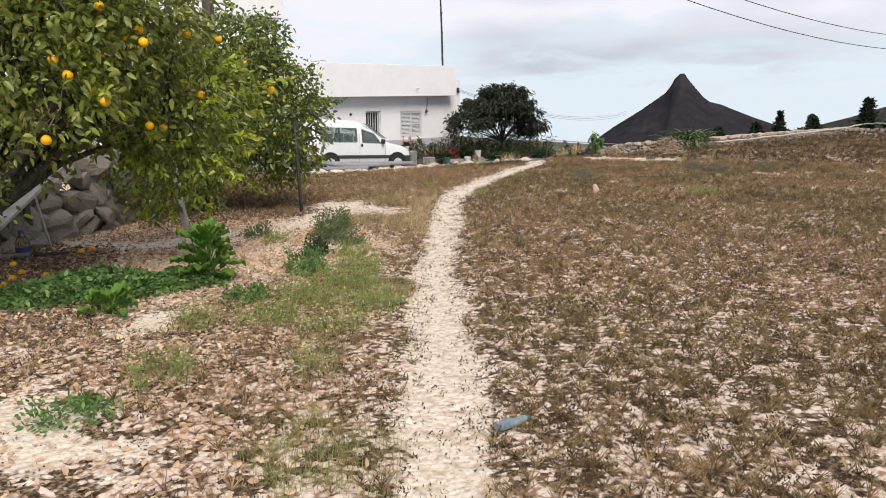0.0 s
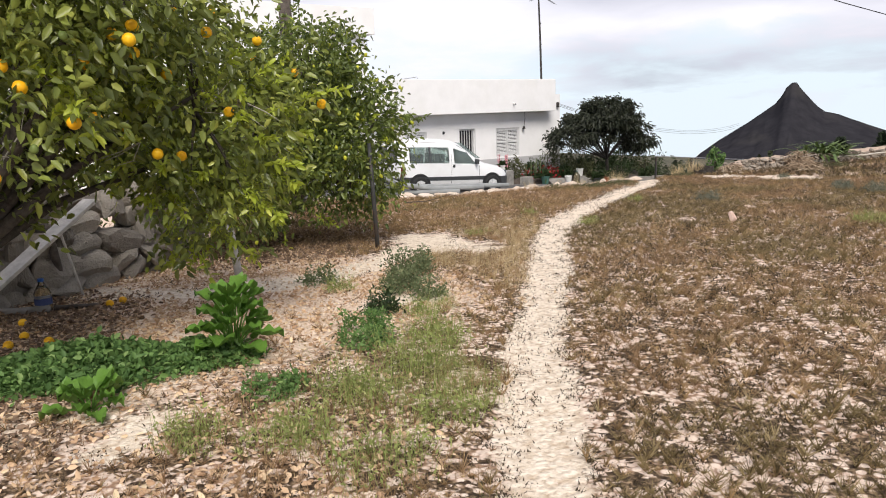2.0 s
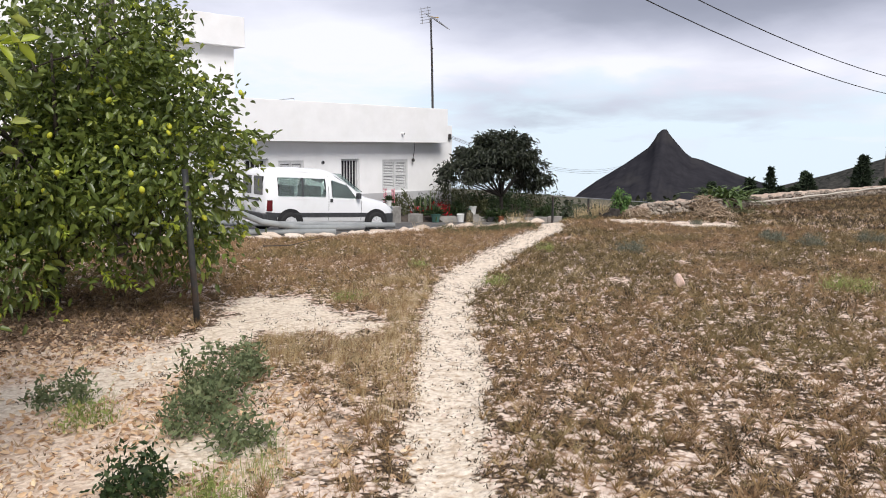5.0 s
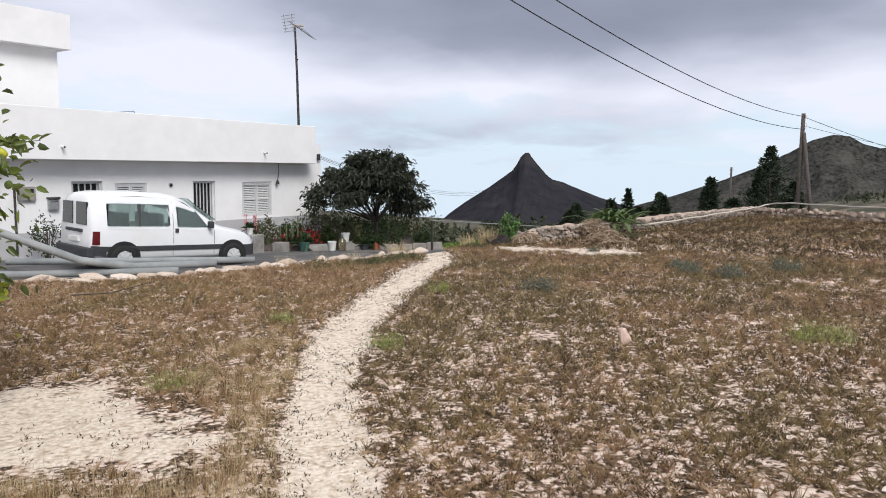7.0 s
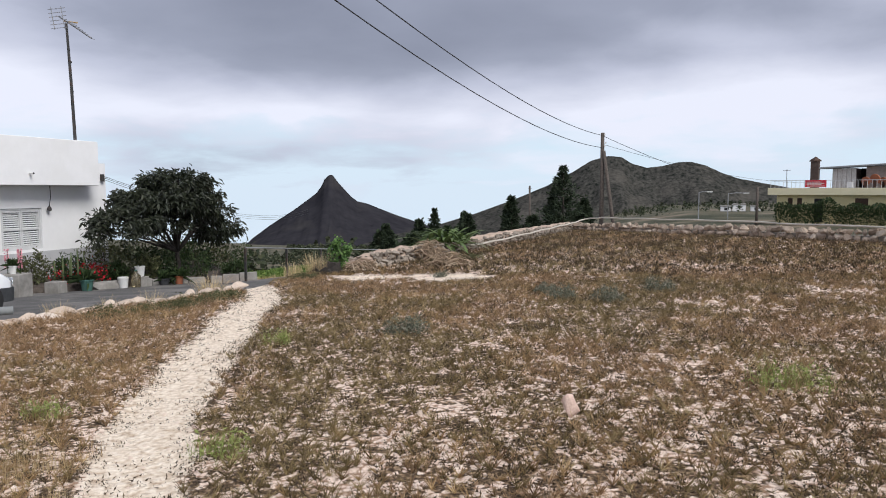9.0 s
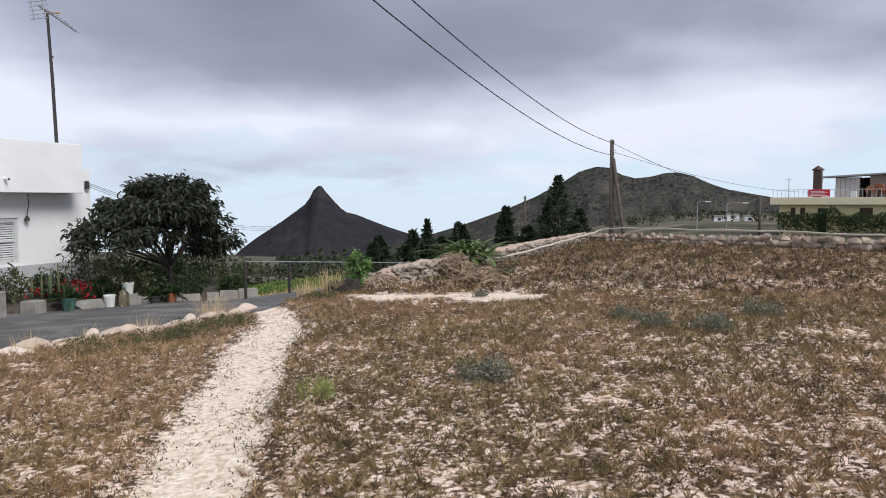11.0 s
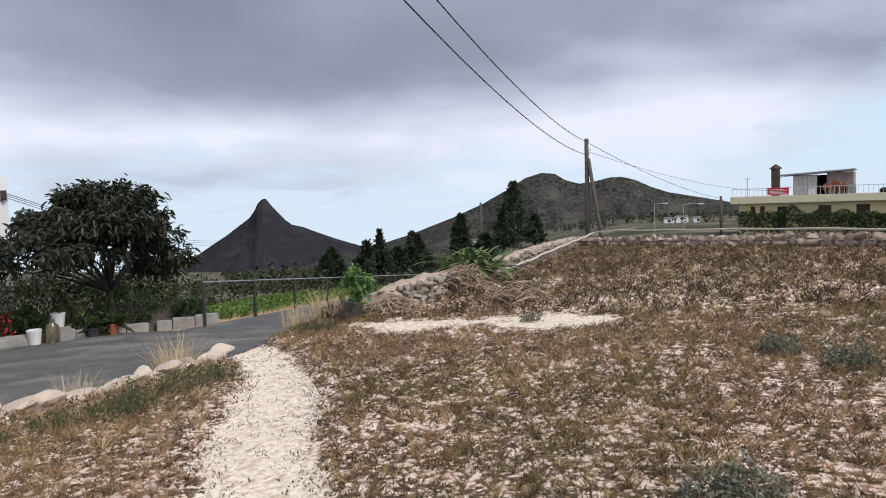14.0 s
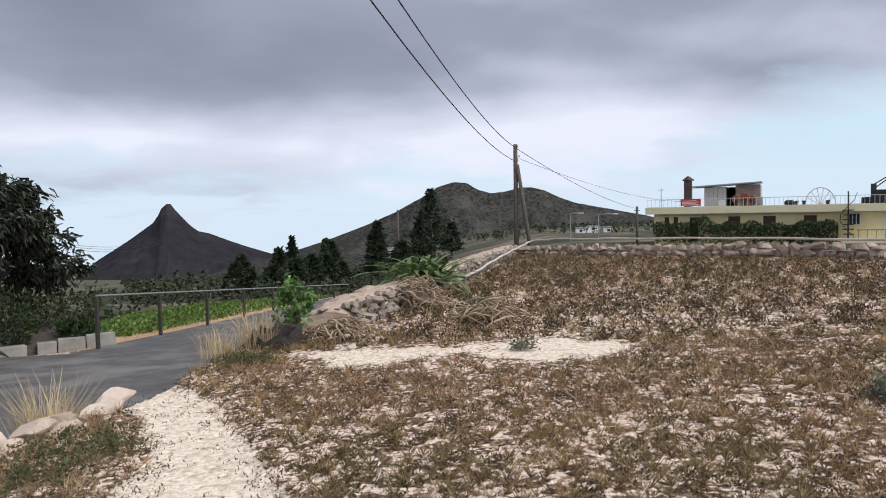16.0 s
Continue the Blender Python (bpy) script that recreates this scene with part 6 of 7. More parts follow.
M_GREENPOT = material("green_glazed_pot", (0.05, 0.13, 0.11), (0.09, 0.18, 0.15), 5, 0.5, 0.0)
pot((-23.05, 23.35, gz(-23.05, 23.35) + 0.02), 0.19, 0.34, M_GREENPOT, "green glazed pot with a spiky plant on the asphalt", 0.5, 1)
pot((-22.1, 26.15, gz(-22.1, 26.15) + 0.02), 0.15, 0.27, M_TERRA, "terracotta flower pot with strappy leaves by the bed", 0.45, 2)
pot((-22.35, 25.75, gz(-22.35, 25.75) + 0.02), 0.19, 0.22, M_BUMPER, "dark tub with drooping green leaves", 0.45, 3)


def bucket(at, tilt, label):
    t = thing("bucket", label, "bucket", at)
    t.matrix_basis = pose(*at, tilt, 0, 20)
    part("tub", lathe([(0.115, 0), (0.15, 0.28), (0.158, 0.28), (0.158, 0.32), (0.14, 0.32), (0.135, 0.29)], 20), M_PLASTICW, t)
    part("handle", tube([(-0.158, 0, 0.29), (-0.11, 0.1, 0.2), (0, 0.15, 0.16), (0.11, 0.1, 0.2), (0.158, 0, 0.29)], 0.005, 5), M_GALV, t)


bucket((-22.75, 25.15, gz(-22.75, 25.15) + 0.34), 0, "white plastic bucket standing on the bed wall")
bucket((-22.75, 24.45, gz(-22.75, 24.45) + 0.03), 4, "white plastic bucket standing on the asphalt")
part("stand", box(-22.95, -22.55, 24.98, 25.32, gz(-22.75, 25.15), gz(-22.75, 25.15) + 0.335, 0.02), M_CONC).name = "concrete_block"
tagged(bpy.data.objects["concrete_block"], "grey concrete block under a bucket", "block")
jug = thing("water_jug", "tall translucent plastic jug by the buckets", "jug", (-22.55, 24.75, gz(-22.55, 24.75) + 0.02))
part("body", lathe([(0.12, 0), (0.14, 0.05), (0.14, 0.36), (0.06, 0.44), (0.05, 0.50)], 16), M_BOTTLE, jug, smooth=True)
part("cap", lathe([(0.052, 0.50), (0.052, 0.54)], 12), M_GREENPOT, jug)
for x, y, s, h in ((-23.35, 22.55, 0.42, 0.33), (-23.4, 21.35, 0.55, 0.62)):
    b = part("concrete_block", box(-s / 2, s / 2, -s / 2, s / 2, -0.03, h, 0.02), M_CONC)
    b.matrix_basis = pose(x, y, gz(x, y) + 0.02, 0, 0, 14)
    tagged(b, "rough cast concrete block beside the bed", "block")
pt = pot((-23.45, 21.3, gz(-23.45, 21.3) + 0.64), 0.11, 0.22, M_PLASTICW, "small white pot on a concrete block", 0.3, 8)
rb = part("boulder", bmesh.new(), M_CONC)
rb.data = rock_mesh("boulder", 150, M_CONC, (1.5, 0.6, 0.45))
rb.matrix_basis = pose(-23.15, 24.2, gz(-23.15, 24.2) + 0.1, 0, -10, 60)
tagged(rb, "sloping slab of grey rock at the bed's edge", "boulder")

# ---- poles lying along the kerb ----


def lying(name, pts, r, label, group="grey poles on the ground"):
    return tagged(part(name, tube(pts, r, 14), M_PIPE, smooth=True), label, "pole", group)


lying("lying_pole", [(-19.3, 11.9, -0.60), (-17.8, 13.6, -0.62), (-16.3, 15.35, -0.64)], 0.065, "long pale grey pole lying along the kerb")
lying("lying_pole", [(-18.5, 10.9, -0.66), (-17.9, 11.45, -0.66), (-16.1, 13.4, -0.63)], 0.065, "pale grey pole lying on the stones")
lying("lying_pole", [(-19.4, 9.6, 0.62), (-18.0, 11.24, 0.09), (-17.05, 12.1, -0.40), (-16.7, 12.9, -0.56), (-16.2, 14.3, -0.60)], 0.07, "bent grey pole propped over the others")

# ---- orchard floor ----


def plank():
    p = thing("plank", "grey weathered plank leaning on the terrace wall", "plank", (-8.37, 1.41, -0.42))
    d = Vector((-9.47, 3.1, 0.69)) - Vector((-8.37, 1.41, -0.40))
    b = box(-0.10, 0.10, -0.02, 0.02, 0, d.length, 0.006)
    ob = part("board", b, M_GREYWOOD, p)
    ob.matrix_basis = d.to_track_quat("Z", "Y").to_matrix().to_4x4()


plank()
tagged(part("leaning_post", tube([(-10.0, 2.8, -0.5), (-9.6, 2.66, 0.36)], [0.05, 0.045], 8), M_POLE, smooth=True), "dark leaning wooden post by the plank", "post")
tagged(part("leaning_rod", tube([(-9.75, 2.95, -0.45), (-9.5, 2.75, 0.4)], 0.016, 6), M_GREYWOOD), "thin pale stick leaning beside the post", "stick")
tagged(part("old_pipe", tube([(-9.5, 1.75, -0.40), (-9.15, 2.25, -0.39), (-9.0, 2.5, -0.38)], 0.04, 10), M_CONC, smooth=True), "short grey pipe on the leaf litter", "pipe")
tagged(part("dark_branch", tube([(-9.05, 2.55, -0.39), (-8.9, 2.95, -0.40)], [0.03, 0.022], 8), M_POLE, smooth=True), "dark broken branch on the leaf litter", "branch")
bt = thing("water_bottle", "large cloudy plastic bottle with a blue cap on the ground", "bottle", (-9.15, 2.47, gz(-9.15, 2.47)))
part("body", lathe([(0.075, 0), (0.085, 0.03), (0.085, 0.20), (0.06, 0.25), (0.03, 0.30), (0.025, 0.33)], 18), M_BOTTLE, bt, smooth=True)
part("cap", lathe([(0.03, 0.325), (0.03, 0.355)], 12), material("blue_cap", (0.03, 0.10, 0.35), (0.04, 0.14, 0.42), 5, 0.5, 0), bt)
part("label", lathe([(0.0865, 0.08), (0.0865, 0.15)], 18), material("blue_paper", (0.04, 0.06, 0.16), (0.08, 0.10, 0.22), 5, 0.6, 0), bt)
frng = random.Random(77)
for k, (x, y) in enumerate(((-8.82, 3.05), (-7.7, 2.0), (-7.95, 2.15), (-7.4, 1.85), (-8.5, 2.2), (-7.6, 2.3), (-10.4, 5.2), (-10.9, 6.1), (-8.9, 3.2))):
    o = new("fallen_orange", ORANGE if k < 6 or k == 8 else LEMON)
    o.matrix_basis = pose(x, y, gz(x, y) + 0.036, frng.uniform(0, 360), frng.uniform(0, 360), 0)
    tagged(o, "fallen ripe orange lying on dry leaves" if k < 6 or k == 8 else "fallen yellow lemon lying on dry leaves", "fruit", "fallen fruit")


def leafy(at, n, size, slim, h, mat, seed, label, name="chard_plant", category="plant"):
    """Broad ruffled leaves rising from one crown."""
    rng = np.random.default_rng(seed)
    t = thing(name, label, category, at)
    for k in range(n):
        a = 2.4 * k + rng.uniform(-0.3, 0.3)
        f = k / n
        L, W = size * rng.uniform(0.75, 1.15), size * slim * rng.uniform(0.8, 1.15)
        rise = h * (0.18 + 0.72 * f)
        out = 0.04 + 0.11 * (1 - f)
        root = Vector((0.02 * math.cos(a), 0.02 * math.sin(a), 0))
        neck = Vector((out * math.cos(a), out * math.sin(a), rise))
        dr = Vector((math.cos(a), math.sin(a), 0.45 + 1.0 * f)).normalized()
        sd = Vector((-math.sin(a), math.cos(a), 0))
        bm = bmesh.new()
        tube([root, root.lerp(neck, 0.5) + Vector((0, 0, 0.02)), neck + dr * L * 0.3], [0.011, 0.008, 0.004], 5, bm)
        g = []
        for i in range(7):
            s = i / 6
            w = W * math.sin(math.pi * (0.08 + 0.9 * s)) ** 0.7
            c = neck + dr * L * s + Vector((0, 0, -0.42 * L * s * s))
            g.append([bm.verts.new(c + sd * w * j * 0.25 + Vector((0, 0, 0.035 * abs(j) / 2 + 0.022 * math.sin(s * 15 + j * 2 + k)))) for j in (-2, -1, 0, 1, 2)])
        for r0, r1 in zip(g, g[1:]):
            for j in range(4):
                bm.faces.new((r0[j], r0[j + 1], r1[j + 1], r1[j]))
        part("leaf", bm, mat, t, smooth=True)
    return t


leafy((-6.0, 3.38, gz(-6.0, 3.38)), 28, 0.27, 0.62, 0.58, M_CHARD, 4, "tall chard plant with broad bright green leaves")
leafy((-5.55, 2.25, gz(-5.55, 2.25)), 16, 0.21, 0.6, 0.15, M_CHARD, 6, "young chard plant in the low greens")


def ground_mat(name, label, cx, cy, rx, ry, ang, n, size, rise, mat, seed, slim=0.6):
    rng = np.random.default_rng(seed)
    r = np.sqrt(rng.uniform(0, 1, n)) * (1 + 0.15 * rng.normal(size=n))
    a = rng.uniform(0, 2 * np.pi, n)
    u, v = r * np.cos(a) * rx, r * np.sin(a) * ry
    c, s = math.cos(ang), math.sin(ang)
    x, y = cx + u * c - v * s, cy + u * s + v * c
    hump = 0.4 + 0.6 * (0.5 + 0.5 * wobble(x * 3, y * 3))
    z = ground_z(x, y) + rise * rng.uniform(0.1, 1.0, n) ** 0.7 * hump * np.clip(1.3 - r, 0.25, 1)
    L = size * rng.uniform(0.6, 1.3, n)
    d = rng.normal(size=(n, 3)) * np.array([1, 1, 0.6]) + np.array([0, 0, 0.45])
    return tagged(leaves(name, np.stack([x, y, z], 1), d, L, L * slim, mat, rng), label, "plants", kind="stuff")


ground_mat("green_ground_cover", "dense low green leaves under the orange tree", -6.45, 2.35, 0.95, 0.5, 1.05, 7000, 0.062, 0.30, M_CLOVER, 31, 0.5)
ground_mat("green_ground_cover", "low green leaves at the foot of the chard", -6.1, 3.15, 0.45, 0.3, 0.7, 1700, 0.06, 0.24, M_CLOVER, 32, 0.5)

# fallen leaves over the orchard floor
frg = np.random.default_rng(5)
lx, ly = frg.uniform(-13.5, -1.6, 80000), frg.uniform(0.2, 7.4, 80000)
strip = np.interp(ly, PATH_LINE[:, 1], PATH_LINE[:, 0]) - lx
kp = frg.uniform(0, 1, 80000) < np.maximum(litter_zone(lx, ly), 0.7 * smooth01(0.3, 1.5, strip) * (1 - smooth01(3.0, 5.0, ly))) * (0.30 + 0.50 * patchy(lx, ly, 1.2, 9)) * (1 - 0.85 * smooth01(0.0, 0.4, sand_patch(lx, ly)))
lx, ly = lx[kp], ly[kp]
lz = ground_z(lx, ly) + frg.uniform(0.004, 0.02, len(lx))
ld = frg.normal(size=(len(lx), 3)) * np.array([1, 1, 0.32])
Lf = 0.046 * frg.uniform(0.6, 1.3, len(lx))
tagged(leaves("fallen_leaves", np.stack([lx, ly, lz], 1), ld, Lf, Lf * 0.5, M_LITTER, frg, fold=0.3, droop=0.0), "carpet of dry fallen citrus leaves", "leaf litter", kind="stuff")



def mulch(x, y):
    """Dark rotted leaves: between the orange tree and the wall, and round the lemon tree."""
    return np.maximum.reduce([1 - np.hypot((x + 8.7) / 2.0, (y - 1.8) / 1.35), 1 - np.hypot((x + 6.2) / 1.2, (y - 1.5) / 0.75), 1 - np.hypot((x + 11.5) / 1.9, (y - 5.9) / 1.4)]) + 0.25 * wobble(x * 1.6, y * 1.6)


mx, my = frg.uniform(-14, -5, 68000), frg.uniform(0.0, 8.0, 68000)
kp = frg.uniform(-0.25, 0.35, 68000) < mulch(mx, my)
mx, my = mx[kp], my[kp]
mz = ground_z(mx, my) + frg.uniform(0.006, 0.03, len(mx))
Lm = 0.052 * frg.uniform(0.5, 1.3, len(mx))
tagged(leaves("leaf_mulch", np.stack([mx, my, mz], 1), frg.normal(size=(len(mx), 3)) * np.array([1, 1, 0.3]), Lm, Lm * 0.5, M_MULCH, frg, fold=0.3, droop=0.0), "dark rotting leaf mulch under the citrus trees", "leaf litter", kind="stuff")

# ---- weeds, tufts and small bushes ----


def tuft(at, h, n, spread, mat, seed, label, width=0.004, lean=0.6, name="grass_tuft", category="grass", group=""):
    rng = np.random.default_rng(seed)
    t = thing(name, label, category, (at[0], at[1], gz(*at)), group=group)
    blades("foliage", np.zeros((1, 3)), n, np.array([h]), spread, width, mat, rng, t, lean, bent=True)
    return t


wr = random.Random(12)
for k, (x, y, h, n, s) in enumerate(((-15.25, 18.75, 0.62, 260, 0.18), (-15.35, 17.3, 0.42, 110, 0.16), (-15.55, 16.5, 0.35, 70, 0.15), (-15.7, 15.6, 0.32, 60, 0.2), (-14.75, 22.0, 0.5, 160, 0.22), (-15.0, 21.4, 0.35, 100, 0.2), (-13.9, 24.3, 0.3, 150, 0.2))):
    tuft((x, y), h, int(n * 1.5), s, M_BLOND, 200 + k, "tall blond dry grass tuft beside the kerb", 0.006, 0.8, group="blond tufts by the kerb")

def weed_patch(x, y, h, n, spread, mat, seed, label, leaf=0.03):
    rng = np.random.default_rng(seed)
    t = thing("weed_clump", label, "weeds", (x, y, gz(x, y)))
    heads = 14
    ha, hr = rng.uniform(0, 6.28, heads), np.sqrt(rng.uniform(0, 1, heads)) * spread
    hub = np.stack([np.cos(ha) * hr, np.sin(ha) * hr, np.zeros(heads)], 1)
    grassy = mat == M_WEED
    if grassy:
        blades("stalk", hub, n // 9, h * rng.uniform(0.5, 1.1, heads), spread * 0.5, 0.0035, mat, rng, t, 0.9, bent=True)
    m = n * (3 if grassy else 6)
    a = rng.uniform(0, 6.28, m)
    r = np.abs(rng.normal(0, 0.34, m)) * spread
    at = rng.integers(0, heads, m)
    dome = np.clip(1 - (r / (spread * 0.9)) ** 2, 0.12, 1)
    p = hub[at] + np.stack([np.cos(a) * r, np.sin(a) * r, 0.01 + rng.uniform(0.0, 1.0, m) * h * 0.85 * dome * rng.uniform(0.35, 1.1, heads)[at]], 1)
    L = leaf * (1.0 if grassy else 1.35) * rng.uniform(0.5, 1.5, m)
    slips("foliage", p, rng.normal(size=p.shape) + np.array([0, 0, 0.4]), L, L * 0.42, mat, rng, t)
    return t


M_SAGE = material("grey_sage_leaf", (0.10, 0.105, 0.075), (0.20, 0.205, 0.15), 4, 0.85, 0.0, island=True, c3=(0.32, 0.31, 0.24), translucent=0.1)
for k, (x, y, h, n, s, m) in enumerate(((-4.9, 4.35, 0.26, 220, 0.30, M_WEED), (-4.55, 3.75, 0.24, 200, 0.30, M_WEED), (-5.2, 4.9, 0.22, 160, 0.28, M_WEED), (-4.2, 3.0, 0.20, 160, 0.25, M_WEED), (-4.6, 2.6, 0.18, 120, 0.22, M_WEED), (-3.5, 1.85, 0.20, 140, 0.2, M_WEED),
                                        (-3.3, 1.25, 0.14, 90, 0.2, M_CLOVER), (-5.0, 3.3, 0.16, 120, 0.2, M_CLOVER), (-5.5, 4.3, 0.2, 120, 0.2, M_CLOVER), (-3.6, 3.3, 0.2, 140, 0.25, M_WEED), (-3.9, 3.9, 0.2, 120, 0.22, M_WEED),
                                        (-6.4, 4.96, 0.20, 150, 0.18, M_SHRUB), (-5.9, 4.5, 0.18, 150, 0.2, M_CLOVER), (-7.45, 5.95, 0.34, 260, 0.22, M_GREYWEED), (-7.1, 5.6, 0.26, 160, 0.2, M_GREYWEED), (-7.7, 6.3, 0.28, 160, 0.2, M_GREYWEED), (-6.6, 5.7, 0.2, 120, 0.18, M_GREYWEED), (-8.2, 5.2, 0.22, 110, 0.18, M_GREYWEED),
                                        (-9.75, 8.9, 0.1, 70, 0.2, M_WEED), (-5.6, 13.3, 0.18, 140, 0.28, M_WEED), (-11.1, 11.3, 0.14, 80, 0.15, M_WEED), (-9.2, 10.9, 0.14, 80, 0.15, M_WEED), (-10.9, 14.2, 0.16, 90, 0.16, M_WEED),
                                        (-7.7, 5.2, 0.16, 90, 0.2, M_WEED), (-6.1, 5.2, 0.15, 90, 0.18, M_WEED), (-11.4, 21.3, 0.12, 60, 0.14, M_SAGE))):
    weed_patch(x, y, h * 1.35, n, s, m, 600 + k, "clump of green weeds in the pale soil" if m in (M_WEED, M_CLOVER) else "grey-green weed clump in the pale soil")
for k, (x, y, h, s) in enumerate(((-9.62, 15.05, 0.36, 0.19), (-8.3, 18.2, 0.40, 0.17), (-7.6, 18.0, 0.42, 0.20), (-8.7, 18.9, 0.3, 0.14), (-6.9, 19.3, 0.38, 0.18), (-12.2, 25.8, 0.3, 0.3), (-14.35, 17.9, 0.24, 0.32), (-14.3, 17.2, 0.24, 0.35), (-14.5, 16.6, 0.22, 0.35), (-14.8, 15.9, 0.2, 0.35), (-14.5, 20.9, 0.2, 0.3))):
    weed_patch(x, y, h * 0.72, 300, s * 1.25, M_SAGE if k < 5 else M_OLIVESHRUB, 700 + k, "small grey sagebrush bush in the dry field" if k < 5 else "withered dark bush at the field's edge", 0.022)
rk = part("stone_block", bmesh.new(), M_KERB)
rk.data = rock_mesh("stone_block", 171, material("pink_stone", (0.66, 0.46, 0.38), (0.84, 0.66, 0.57), 9, 0.95, 0.4, 40), (0.55, 0.5, 1.0))
rk.matrix_basis = pose(-7.15, 12.0, gz(-7.15, 12.0) + 0.12, 8, -16, 30) @ Matrix.Diagonal((0.20, 0.18, 0.15, 1))
tagged(rk, "pinkish upright stone standing in the dry field", "stone")
tagged(part("dry_stick", tube([(-14.7, 10.7, -0.55), (-14.3, 11.05, -0.52), (-13.9, 11.5, -0.36)], [0.012, 0.01, 0.005], 6), M_POLE), "thin dark twig lying in dry grass", "stick")

# ---- rubble heap, log, agave and hose ----


def stalk_heap(at, r, h, n, seed, label):
    rng = random.Random(seed)
    t = thing("brush_heap", label, "brush heap", (at[0], at[1], gz(*at)))
    for k in range(n):
        a = rng.uniform(0, 2 * math.pi)
        rr = r * math.sqrt(rng.random())
        ht = h * (1 - (rr / r) ** 2) * rng.uniform(0.3, 1.0)
        d = a + rng.uniform(-1.4, 1.4)
        L = rng.uniform(0.25, 0.65)
        c = Vector((rr * math.cos(a), rr * math.sin(a), ht + 0.02))
        v = Vector((math.cos(d), math.sin(d), rng.uniform(-0.5, 0.25))) * L / 2
        bend = Vector((rng.gauss(0, 0.09), rng.gauss(0, 0.09), rng.uniform(0.02, 0.16)))
        p0, p2 = c - v, c + v
        p0.z, p2.z = max(p0.z, 0.0), max(p2.z, 0.0)
        part("stalk", tube([p0, p0.lerp(c + bend, 0.55) + Vector((0, 0, 0.03)), c + bend, p2.lerp(c + bend, 0.4) + Vector((0, 0, 0.02)), p2], [0.007, 0.010, 0.012, 0.009, 0.003], 5), M_STRAW, t, smooth=True)


stalk_heap((-11.9, 23.4), 0.48, 0.30, 90, 1, "heap of pale dead plant stalks")
stalk_heap((-13.3, 25.6), 0.5, 0.52, 150, 2, "heap of dead drooping agave leaves on the wall")
stalk_heap((-13.75, 22.5), 0.38, 0.16, 70, 3, "low heap of brown dry stalks")


def strap_leaves(at, n, L, h, seed, label):
    rng = random.Random(seed)
    t = thing("agave", label, "plant", at)
    for k in range(n):
        a = rng.uniform(0, 2 * math.pi)
        l = L * rng.uniform(0.6, 1.1)
        e = rng.uniform(0.15, 1.1)
        bm = bmesh.new()
        o = Vector((rng.gauss(0, 0.3), rng.gauss(0, 0.45), 0))
        rows = []
        for i in range(6):
            s = i / 5
            c = o + Vector((math.cos(a) * l * s * math.cos(e * 0.7), math.sin(a) * l * s * math.cos(e * 0.7), h * 0.2 + l * s * math.sin(e) - 0.45 * l * s * s))
            w = 0.062 * (0.55 + s) * (1 - s) ** 0.5 + 0.003
            sd = Vector((-math.sin(a), math.cos(a), 0)) * w
            rows.append((bm.verts.new(c - sd + Vector((0, 0, 0.02 * (1 - s)))), bm.verts.new(c), bm.verts.new(c + sd + Vector((0, 0, 0.02 * (1 - s))))))
        for r0, r1 in zip(rows, rows[1:]):
            bm.faces.new((r0[0], r0[1], r1[1], r1[0]))
            bm.faces.new((r0[1], r0[2], r1[2], r1[1]))
        part("leaf", bm, M_AGAVE, t)


M_AGAVE = material("strap_leaf", (0.06, 0.10, 0.03), (0.19, 0.26, 0.09), 4, 0.5, 0.0, island=True, c3=(0.42, 0.42, 0.20), translucent=0.15)
strap_leaves((-13.6, 27.9, gz(-13.3, 28) + 0.24), 110, 1.15, 0.35, 6, "clump of green strap-leaved agave on the terrace wall")
lg = thing("stump", "dark charred hollow tree stump beside the lane", "stump", (-14.5, 22.05, gz(-14.5, 22.05)), 28)


def hollow_stump():
    """A burnt-out shell with a jagged rim, lower at the back."""
    rng = random.Random(8)
    bm = bmesh.new()
    n = 26
    out_lo, out_hi, in_hi, in_lo = [], [], [], []
    for k in range(n):
        a = 2 * math.pi * k / n
        r = 0.23 * (1 + 0.10 * math.sin(3 * a) + rng.uniform(-0.05, 0.05))
        h = 0.20 + 0.07 * math.sin(a + 0.6) + rng.uniform(-0.05, 0.05)
        c, s_ = math.cos(a) * 1.35, math.sin(a) * 0.85
        for ring, rr, z in ((out_lo, r * 1.15, -0.06), (out_hi, r, h), (in_hi, r * 0.84, h - 0.015), (in_lo, r * 0.7, 0.04)):
            ring.append(bm.verts.new((c * rr, s_ * rr, z)))
    for r0, r1 in ((out_lo, out_hi), (out_hi, in_hi), (in_hi, in_lo)):
        for k in range(n):
            bm.faces.new((r0[k], r0[(k + 1) % n], r1[(k + 1) % n], r1[k]))
    bm.faces.new(in_lo)
    bmesh.ops.recalc_face_normals(bm, faces=bm.faces)
    part("shell", bm, M_DARKBARK, lg)


